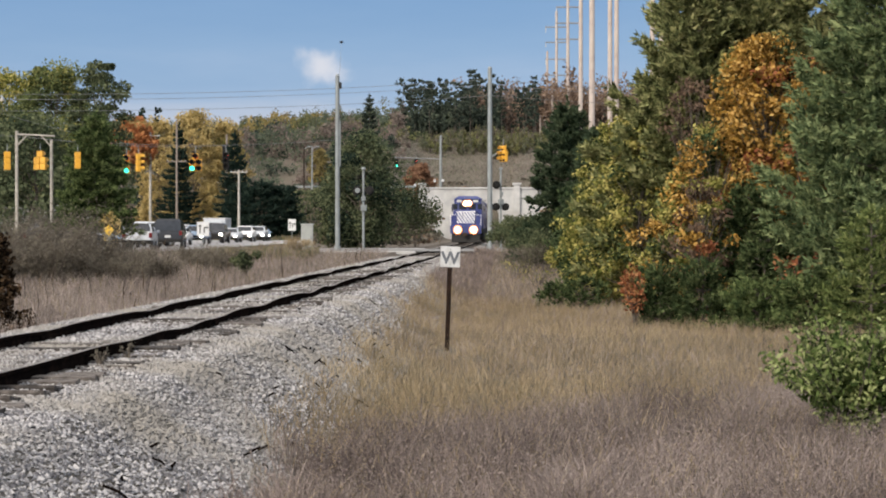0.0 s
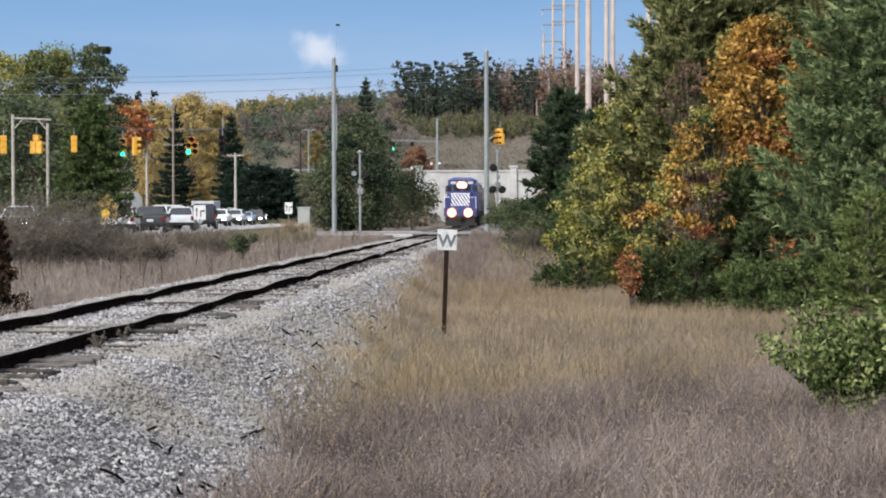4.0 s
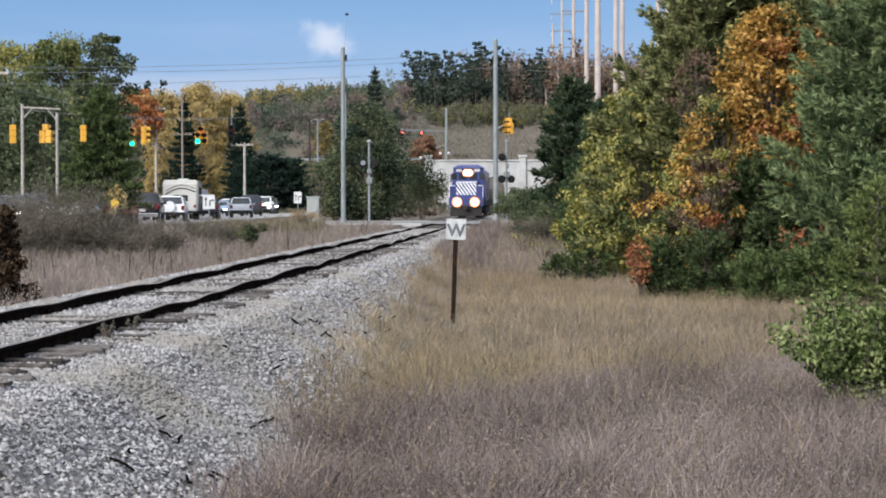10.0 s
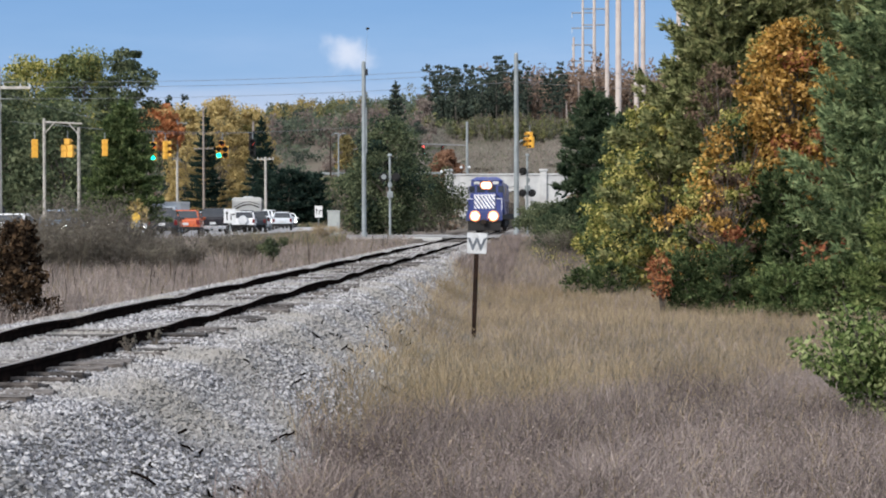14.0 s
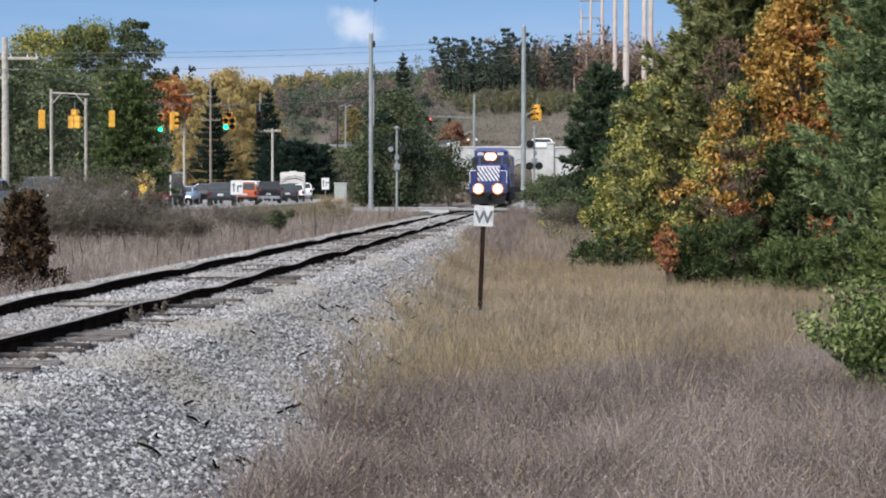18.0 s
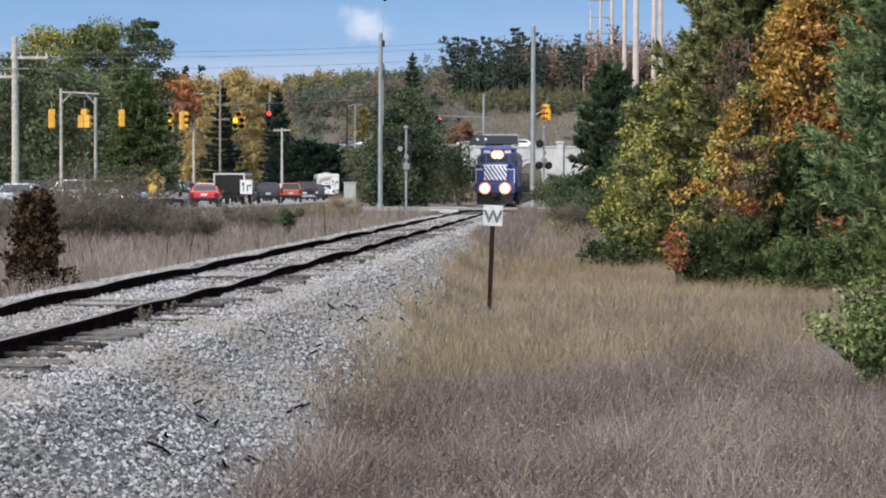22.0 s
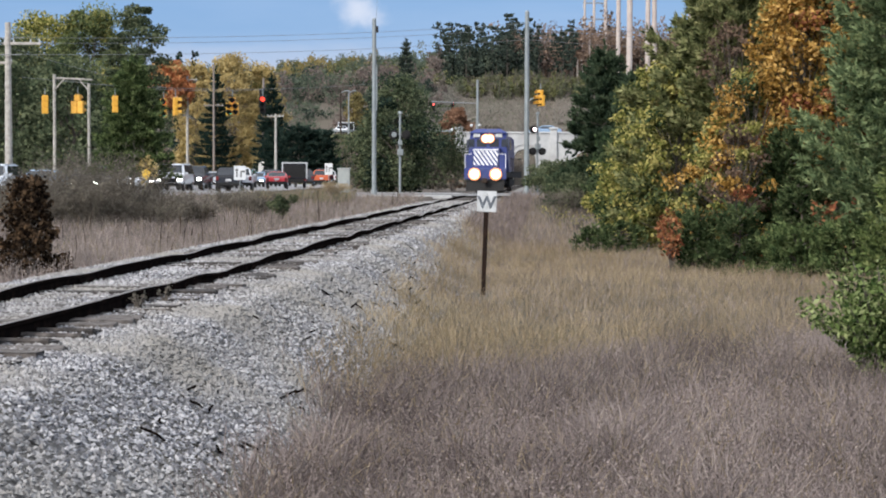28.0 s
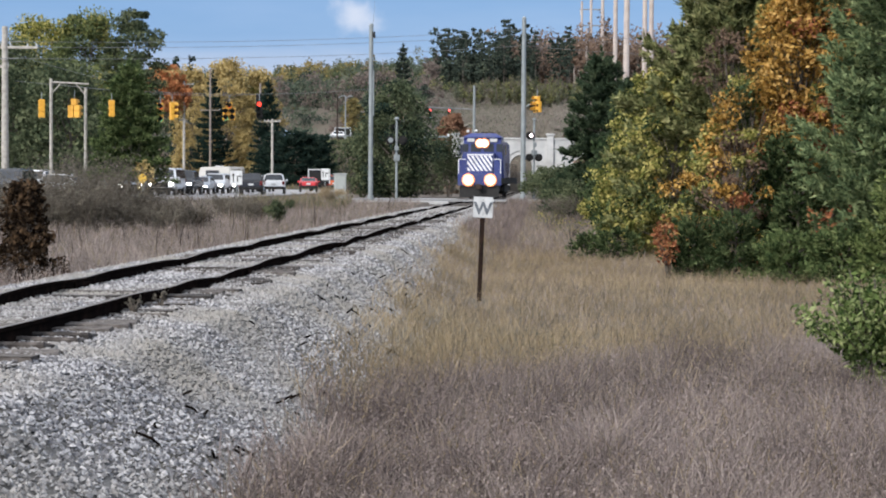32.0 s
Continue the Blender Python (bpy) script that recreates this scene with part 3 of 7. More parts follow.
def build_roads():
    ys = [108 + 6 * i for i in range(36)]
    strip("road_north", [(ROAD_X[0] + float(bend(y)), y, 0.05) for y in ys], [(ROAD_X[1] + float(bend(y)), y, 0.05) for y in ys], M_ROAD, "grey asphalt road leading away beside the railway", "road")
    xs = [-120, -70, -45, -30, -18, -10, -6, -4.2, -1.0, 2, 8, 20, 60]
    zc = [0.05, 0.05, 0.05, 0.045, 0.04, 0.02, 0.0, -0.012, -0.012, 0.0, 0.05, 0.1, 0.2]
    strip("road_crossing", [(x, 134 + 0.10 * (x + 3), z + 0.004) for x, z in zip(xs, zc)], [(x, 117 + 0.10 * (x + 3), z + 0.004) for x, z in zip(xs, zc)], M_STREET, "asphalt street over the level crossing", "road")
    # worn paths across the far slope
    for pts in (((-13.2, 338), (-10.5, 343), (-7.5, 349)), ((2.7, 318), (5.5, 322), (9.5, 327))):
        a, b = [], []
        for x, y in pts:
            a.append((x, y + 1.2, float(ground_z(x, y + 1.2)) + 0.12))
            b.append((x, y - 1.2, float(ground_z(x, y - 1.2)) + 0.12))
        strip("path", a, b, M_PATH, "pale worn dirt path across the slope", "path")
    # the road along the embankment to the bridge
    ex = [-26.5, -24, -20, -16, -12, -8.7]
    strip("road_embankment", [(x, 270, 6.62) for x in ex], [(x, 263, 6.62) for x in ex], M_ROAD, "asphalt road along the embankment to the bridge", "road")
    ex = [-8.65, -3, 3, 13, 30, 60, 90]
    strip("road_deck", [(x, 272.5, 6.62) for x in ex], [(x, 262.9, 6.62) for x in ex], M_ROAD, "asphalt road over the bridge", "road")
    # pale edge of the level crossing
    for y in (116.4, 134.5):
        bm = bm_new()
        box(bm, -10.5, -4.1, y - 0.12, y + 0.12, -0.2, 0.02, 0.02)
        tagged(part("crossing_kerb", bm, M_CONCRETE, None), "pale concrete edge of the level crossing", "kerb", kind="structure")


build_roads()

# ---- trees and grass ----
def leaves(rng, centres, size, flat=0.0, shape="leaf"):
    """One small quad a leaf, at every centre, turned at random; needles are long and thin."""
    n = len(centres)
    a = rng.normal(size=(n, 3))
    a[:, 2] *= 1 - flat
    a /= np.linalg.norm(a, axis=1)[:, None] + 1e-9
    b = rng.normal(size=(n, 3))
    b -= a * (a * b).sum(1)[:, None]
    b /= np.linalg.norm(b, axis=1)[:, None] + 1e-9
    s = size * rng.uniform(0.6, 1.35, n)
    w = s * {"leaf": 0.72, "long": 0.48}.get(shape, 0.12)
    a, b = a * s[:, None], b * w[:, None]
    v = np.stack([centres - a, centres + b - a * 0.1, centres + a, centres - b - a * 0.1], 1)
    return v.reshape(-1, 3), np.arange(n * 4).reshape(-1, 4)


def limbs_mesh(name, segs, sides=6):
    bm = bm_new()
    for a, b, r0, r1 in segs:
        rod(bm, a, b, r0, r1, sides)
    me = bpy.data.meshes.new(name)
    bm.to_mesh(me)
    bm.free()
    return me


def broad_tree(name, seed, h, w, mat, n, leaf=0.10, low=0.25, trunk=0.14, label="", category="tree", group="", m=None, blobs=26, lean=0.0, extra=(), lump=(0.11, 0.19), cone=0.0, layer=0.75):
    """Trunk, limbs, and a crown of leaves gathered round the limbs' ends. extra: other leaf colours as (material, share)."""
    rng = np.random.default_rng(seed)
    t = thing(name, m, label, category, group)
    top = np.array([lean * h, 0, h * 0.8])
    segs, prev = [], np.array([0, 0, -0.4])
    for i in range(1, 5):
        p = top * i / 4 + np.array([*rng.normal(0, 0.02 * h, 2), 0])
        segs.append((prev, p, trunk * (1 - (i - 1) / 4.6), trunk * (1 - i / 4.6)))
        prev = p
    link("trunk", limbs_mesh("trunk", segs, 8), M_BARK, t)
    cen, lim = [], []
    for i in range(blobs):
        f = low + (1 - low) * ((i + rng.random()) / blobs)
        g = (f - low) / (1 - low)
        rad = w / 2 * (math.sin(math.pi * min(1, 0.16 + 0.80 * g)) ** 0.75) * rng.uniform(0.55, 1.0)
        if cone:
            rad = w / 2 * (1 - cone * g) * rng.uniform(0.35, 1.0)
        ang = i * 2.4 + rng.uniform(-0.5, 0.5)
        p = np.array([math.cos(ang) * rad + lean * h * f, math.sin(ang) * rad, f * h * 0.95])
        base = top * min(0.98, max(0.1, f * 0.85 - 0.08))
        lim.append((base, p, trunk * 0.35 * (1 - 0.6 * f), 0.012))
        cen.append((p, w * rng.uniform(*lump)))
    for a in sorted(lim, key=lambda s: -s[2])[:6]:
        link("limb", limbs_mesh("limb", [a], 5), M_BARK, t)
    link("twig_work", limbs_mesh("twig_work", sorted(lim, key=lambda s: -s[2])[6:], 4), M_BARK, t)["kind"] = "stuff"
    per = n // blobs
    mats = [(mat, 1 - sum(s for _, s in extra)), *extra]
    pts = []
    for p, r in cen:
        d = rng.normal(size=(per, 3))
        d *= (rng.random(per) ** 0.55 / np.linalg.norm(d, axis=1))[:, None]
        pts.append(p + d * [r * 1.3, r * 1.3, r * layer] * rng.uniform(0.8, 1.5))
    for mt, share in mats:
        chosen = pts if share > 0.5 else [pts[j] for j in rng.choice(len(pts), max(1, round(share * len(pts))))]
        c = np.concatenate(chosen)
        if share <= 0.5:
            c = c + rng.normal(0, leaf * 0.6, c.shape)
        v, f = leaves(rng, c, leaf)
        link("crown", np_mesh("crown", v, f), mt, t)
    return t


def plume_pine(name, seed, h, w, mat, label="", low=0.06, levels=22, boughs=6, plume=0.30, needles=13, power=0.7, gap=0.42, sweep=0.22, trunk=0.12, category="pine tree", group="", m=None, wide=0.014, fill=1.0):
    """A long-needled pine: boughs that sweep up at their ends and carry brush-like plumes of needles, with dark gaps between."""
    rng = np.random.default_rng(seed)
    t = thing(name, m, label, category, group)
    link("trunk", limbs_mesh("trunk", [((0, 0, -0.4), (0, 0, h * 0.5), trunk, trunk * 0.6), ((0, 0, h * 0.5), (0, 0, h * 0.97), trunk * 0.6, 0.015)], 7), M_BARK, t)
    cs, ds, segs = [], [], []
    up = np.array([0, 0, 1.0])
    for i in range(levels):
        f = low + (0.97 - low) * (i + rng.uniform(-0.35, 0.35)) / levels
        full = w / 2 * (max(0.03, 1 - f) / (1 - low)) ** power
        for j in range(boughs):
            L = max(0.25, full * rng.uniform(0.55, 1.12))
            ang = 6.283 * (j + rng.uniform(-0.4, 0.4)) / boughs + i * 0.9
            d = np.array([math.cos(ang), math.sin(ang), 0.45 * f - 0.08 + rng.uniform(-0.1, 0.1)])
            side = np.cross(d, up)
            a = np.array([0, 0, f * h])
            end = a + d * L + up * sweep * L
            mid = a + d * L * 0.55 + up * sweep * L * 0.3
            segs += [(a, mid, 0.014 + 0.008 * L, 0.012), (mid, end, 0.012, 0.005)]
            k = max(3, int(fill * L / 0.05))
            s = gap + (1.0 - gap) * rng.random(k) ** 0.75
            reach = rng.uniform(-1, 1, k) * (0.10 + 0.34 * L * (1.12 - s))
            p = a + d * (L * s)[:, None] + up * (sweep * L * s ** 2)[:, None] + side * reach[:, None] + rng.normal(0, 0.07, (k, 3))
            q = d * 0.8 + side * (np.sign(reach) * np.minimum(1, np.abs(reach) * 2.2))[:, None] + up * rng.uniform(0.2, 0.8, (k, 1)) + rng.normal(0, 0.18, (k, 3))
            cs.append(p)
            ds.append(q)
    cs.append(np.stack([np.zeros(8), np.zeros(8), h * np.linspace(0.9, 1.0, 8)], -1))
    ds.append(np.tile([0, 0, 1.0], (8, 1)) + rng.normal(0, 0.4, (8, 3)))
    link("twig_work", limbs_mesh("twig_work", segs[::2], 4), M_BARK, t)["kind"] = "stuff"
    c, d = np.concatenate(cs), np.concatenate(ds)
    d /= np.linalg.norm(d, axis=1)[:, None]
    n = len(c)
    size = np.repeat(plume * rng.uniform(0.6, 1.25, n), needles)[:, None]
    c, d = np.repeat(c, needles, 0), np.repeat(d, needles, 0)
    along = rng.random((n * needles, 1))
    o = rng.normal(size=d.shape)
    o -= d * (o * d).sum(1)[:, None]
    o /= np.linalg.norm(o, axis=1)[:, None] + 1e-9
    tip = d * 0.55 + o * (0.62 - 0.3 * along)
    face = up * 0.6 + rng.normal(size=d.shape) * 0.75
    across = np.cross(tip, face)
    across /= np.linalg.norm(across, axis=1)[:, None] + 1e-9
    base = c + d * size * (along * 0.75 - 0.35)
    v = np.stack([base - across * wide, base + tip * size * 0.75, base + across * wide], 1)
    link("crown", np_mesh("crown", v.reshape(-1, 3), np.arange(n * needles * 3).reshape(-1, 3)), mat, t)
    return t


def shrub(name, seed, h, w, mat, n, leaf, label, category="bush", m=None, stems=9, group="", depth=None, shape="leaf", top=1.0, full=False, puff=0.2):
    """A bush: stems that fan out from the root, leaves thick on the outside."""
    rng = np.random.default_rng(seed)
    t = thing(name, m, label, category, group)
    depth = depth or w
    segs, pts = [], []
    per = n // stems
    for i in range(stems):
        e = np.array([rng.uniform(-0.5, 0.5) * w, rng.uniform(-0.5, 0.5) * depth, h * rng.uniform(0.45, 0.92) * top])
        k = np.array([e[0] * 0.35, e[1] * 0.35, e[2] * 0.5])
        segs += [((e[0] * 0.08, e[1] * 0.08, -0.15), k, 0.02, 0.013), (k, e, 0.013, 0.005)]
        s = rng.random((per, 1))
        p = np.where(s < 0.35, k + (e - k) * s / 0.35, e)
        if full:
            p = np.where(s < 0.5, k * s / 0.5, k + (e - k) * (s - 0.5) / 0.5)
        d = rng.normal(size=(per, 3))
        d /= np.linalg.norm(d, axis=1)[:, None]
        r = (rng.random((per, 1)) ** 0.5)
        pts.append(p + d * r * [w * puff, depth * puff, h * puff])
    link("twig_work", limbs_mesh("twig_work", segs, 5), M_BARK, t)["kind"] = "stuff"
    c = np.concatenate(pts)
    c[:, 2] = np.abs(c[:, 2])
    v, f = leaves(rng, c, leaf, shape=shape)
    link("foliage", np_mesh("foliage", v, f), mat, t)
    return t


def on_ground(x, y, dz=0.0, turn=0.0):
    return pose(x, y, float(ground_z(x, y)) + dz, 0, 0, turn)


def plant_right_wood():
    """The edge of the wood along the grass: pines, an orange oak, turning birches."""
    g = "trees at the edge of the wood"
    tall = dict(levels=26, group=g, boughs=7, plume=0.44, needles=6, wide=0.052, gap=0.34)
    plume_pine("pine_tree", 11, 11.4, 9.0, L_PINE, "tall dark green pine at the edge of the wood", m=on_ground(6.7, 59.5), power=0.85, fill=1.25, **tall)
    plume_pine("pine_tree", 48, 11.2, 4.4, L_PINE, "tall dark green pine between birch and oak", m=on_ground(6.25, 57), power=0.75, low=0.3, **tall)
    plume_pine("pine_tree", 12, 12.2, 6.4, L_PINE, "tall dark pine behind the orange oak", m=on_ground(8.9, 58), power=0.5, **tall)
    plume_pine("pine_tree", 13, 11.0, 5.6, L_OLIVEPINE, "olive-green pine at the edge of the wood", m=on_ground(11.0, 54), power=0.5, **tall)
    plume_pine("pine_tree", 18, 11.5, 6.0, L_PINE, "tall dark green pine deep in the wood", m=on_ground(9.6, 66), power=0.4, **tall)
    plume_pine("pine_tree", 19, 11.0, 5.0, L_PINE, "tall dark green pine deep in the wood", m=on_ground(13.2, 57), power=0.4, **tall)
    plume_pine("pine_tree", 20, 3.6, 2.8, L_SHADEPINE, "half-grown dark green pine below the oak", m=on_ground(6.9, 49.5), low=0.03, power=0.6, **{**tall, "levels": 13, "plume": 0.26})
    broad_tree("russet_oak", 29, 7.0, 1.7, L_MAROON, 1300, 0.05, 0.72, 0.08, "oak with dull red-brown leaves", group=g, m=on_ground(6.05, 55), blobs=18, lump=(0.08, 0.16))
    soft = dict(levels=34, boughs=8, group=g, plume=0.36, needles=6, low=0.03, wide=0.042, sweep=0.34, gap=0.4)
    plume_pine("pine_tree", 14, 10.4, 7.4, L_BLUEPINE, "blue-green white pine with soft needles", m=on_ground(10.0, 47.5), power=0.78, fill=1.2, **soft)
    plume_pine("pine_tree", 15, 10.6, 5.4, L_BLUEPINE, "blue-green white pine with soft needles", m=on_ground(13.2, 50.5), power=0.6, **soft)
    broad_tree("oak_tree", 21, 7.9, 2.9, L_OAK, 14000, 0.062, 0.42, 0.11, "oak with yellow and orange autumn leaves", group=g, m=on_ground(7.55, 51.5), blobs=64, extra=((L_RED, 0.08), (L_GREEN, 0.2), (L_YELGREEN, 0.2)), lump=(0.085, 0.165), layer=0.9)
    broad_tree("oak_tree", 22, 5.3, 3.0, L_OAK, 8500, 0.055, 0.2, 0.08, "young oak with yellow and orange leaves", group=g, m=on_ground(6.1, 51), blobs=44, extra=((L_RED, 0.08), (L_YELGREEN, 0.3), (L_GREEN, 0.15)), lump=(0.08, 0.14))
    broad_tree("oak_tree", 28, 5.0, 1.8, L_RED, 2800, 0.05, 0.3, 0.07, "young oak with orange and red leaves", group=g, m=on_ground(8.2, 49.6), blobs=22, extra=((L_OAK, 0.4),), lump=(0.08, 0.15))
    broad_tree("oak_tree", 30, 3.7, 1.8, L_OAK, 5000, 0.05, 0.06, 0.06, "small oak with orange-brown leaves below the birches", group=g, m=on_ground(5.5, 49.0), blobs=60, extra=((L_MAROON, 0.35), (L_RED, 0.12), (L_YELGREEN, 0.2)), lump=(0.08, 0.16))
    broad_tree("oak_tree", 39, 3.9, 3.0, L_OAK, 7000, 0.05, 0.03, 0.05, "young oak with brown-yellow leaves below the pines", group=g, m=on_ground(5.5, 51.8), blobs=50, extra=((L_YELGREEN, 0.45), (L_GREEN, 0.25)), lump=(0.08, 0.15))
    broad_tree("oak_tree", 50, 4.4, 2.4, L_YELGREEN, 5500, 0.05, 0.03, 0.05, "young oak with olive and yellow leaves below the pines", group=g, m=on_ground(7.2, 50.6), blobs=44, extra=((L_OAK, 0.4), (L_GREEN, 0.3)), lump=(0.08, 0.16))
    broad_tree("birch_tree", 23, 6.2, 3.3, L_YELGREEN, 10000, 0.06, 0.04, 0.08, "young birch with green leaves turning yellow", group=g, m=on_ground(4.35, 62), blobs=54, extra=((L_GREEN, 0.3),), lump=(0.07, 0.14))
    broad_tree("birch_tree", 24, 5.4, 3.3, L_YELGREEN, 10000, 0.06, 0.04, 0.08, "young birch with green leaves turning yellow", group=g, m=on_ground(4.75, 57.5), blobs=54, extra=((L_YELLOW, 0.10), (L_GREEN, 0.25)), lump=(0.07, 0.14))
    broad_tree("birch_tree", 38, 3.2, 2.6, L_YELGREEN, 6500, 0.05, 0.04, 0.05, "low birch with yellow-green leaves beside the grass", group=g, m=on_ground(3.75, 63.5), blobs=36, extra=((L_GREEN, 0.3),), lump=(0.08, 0.15))
    broad_tree("maple_tree", 25, 4.6, 3.0, L_GREEN, 8000, 0.07, 0.03, 0.08, "young maple with green leaves", group=g, m=on_ground(4.1, 70), blobs=40, extra=((L_YELGREEN, 0.3),), lump=(0.08, 0.15))
    plume_pine("pine_tree", 16, 8.4, 5.2, L_SPRUCE, "dark green spruce near the level crossing", m=on_ground(4.2, 96), levels=22, group=g, plume=0.42, needles=6, wide=0.06, power=0.6, fill=1.3, gap=0.25, sweep=0.1)
    plume_pine("pine_tree", 17, 7.0, 4.8, L_SPRUCE, "dark green spruce near the level crossing", m=on_ground(5.4, 88), levels=20, group=g, plume=0.42, needles=6, wide=0.06, power=0.6, fill=1.3, gap=0.25, sweep=0.1)
    broad_tree("maple_tree", 26, 5.6, 4.2, L_GREEN, 7000, 0.11, 0.03, 0.09, "green maple beside the wood", group=g, m=on_ground(6.2, 79), blobs=28, extra=((L_YELGREEN, 0.25),))
    broad_tree("maple_tree", 27, 8.0, 5.0, L_GREEN, 7000, 0.13, 0.03, 0.09, "green maple beside the wood", group=g, m=on_ground(8.5, 72), blobs=28, extra=((L_YELGREEN, 0.2),))
    # low growth along the foot of the wood
    low = dict(levels=9, boughs=6, low=0.03, plume=0.27, needles=7, power=0.55, wide=0.03, trunk=0.04, sweep=0.3, category="young pine", group="young pines in the grass")
    for i, (x, y, h, w, mt, lb) in enumerate(((4.35, 47, 1.5, 1.7, L_SHADEPINE, "low bushy dark green pine in the dry grass"), (5.3, 46.4, 1.6, 1.9, L_SHADEPINE, "low bushy dark green pine in the dry grass"), (6.5, 45.4, 1.05, 2.2, L_GREENPINE, "low bushy bright green pine in the dry grass"), (7.7, 44.6, 1.2, 2.4, L_GREENPINE, "low bushy bright green pine in the dry grass"),
                                              (7.0, 47.9, 2.5, 1.8, L_SHADEPINE, "bushy dark green pine below the oak"), (8.7, 43.2, 2.9, 2.3, L_LIMEPINE, "light yellow-green young pine beside the wood"), (2.2, 57.5, 0.7, 1.4, L_SHADEPINE, "low dark pine sprout in the dry grass"), (3.0, 56.8, 0.85, 1.8, L_SHADEPINE, "low dark pine sprout in the dry grass"))):
        plume_pine("young_pine", 31 + i * 3, h, w, mt, lb, m=on_ground(x, y), fill=0.22 if h < 0.9 else 1.0, **low)
    shrub("red_sapling", 35, 1.5, 0.7, L_RED, 460, 0.05, "slender sapling with orange-red leaves", "sapling", on_ground(3.7, 46.5), stems=10)
    shrub("red_sapling", 36, 1.75, 1.3, L_RED, 260, 0.055, "small sapling with red leaves among the pines", "sapling", on_ground(7.5, 46.3), stems=8)
    shrub("bright_green_bush", 37, 1.52, 2.0, L_BRIGHT, 13500, 0.042, "fresh green leafy bush in the dry grass", "bush", on_ground(4.05, 21.2), stems=64, depth=1.3, full=True, puff=0.085, shape="long")
    shrub("crossing_bush", 40, 2.4, 3.0, L_SOFTGREEN, 5000, 0.06, "dark green bush beside the level crossing", "bush", on_ground(1.9, 108), stems=22, puff=0.15)
    shrub("crossing_bush", 41, 2.2, 2.4, L_SOFTGREEN, 2600, 0.09, "grey-green bush beside the level crossing", "bush", on_ground(3.6, 104), stems=12)
    shrub("crossing_bush", 43, 2.2, 2.6, L_SOFTGREEN, 4500, 0.06, "dark green bush beside the level crossing", "bush", on_ground(1.6, 112), stems=22, puff=0.15)
    shrub("crossing_bush", 44, 1.9, 2.6, L_SOFTGREEN, 4000, 0.055, "dark green bush below the spruces", "bush", on_ground(2.6, 94), stems=14)
    shrub("crossing_bush", 45, 1.5, 2.4, L_TWIG, 3500, 0.06, "grey twiggy scrub below the spruces", "bush", on_ground(1.9, 88), stems=14, shape="needle")
    shrub("crossing_bush", 42, 1.9, 2.4, L_YELGREEN, 3000, 0.06, "bush with yellowing leaves below the birches", "bush", on_ground(3.7, 77), stems=12)
    shrub("yellow_weed", 46, 0.9, 1.3, L_YELGREEN, 170, 0.032, "sparse weed with pale yellow leaves beside the track", "weed", on_ground(1.5, 86), stems=14)
    shrub("yellow_weed", 47, 0.8, 1.6, L_YELGREEN, 170, 0.032, "sparse weed with pale yellow leaves beside the track", "weed", on_ground(2.2, 78), stems=14)


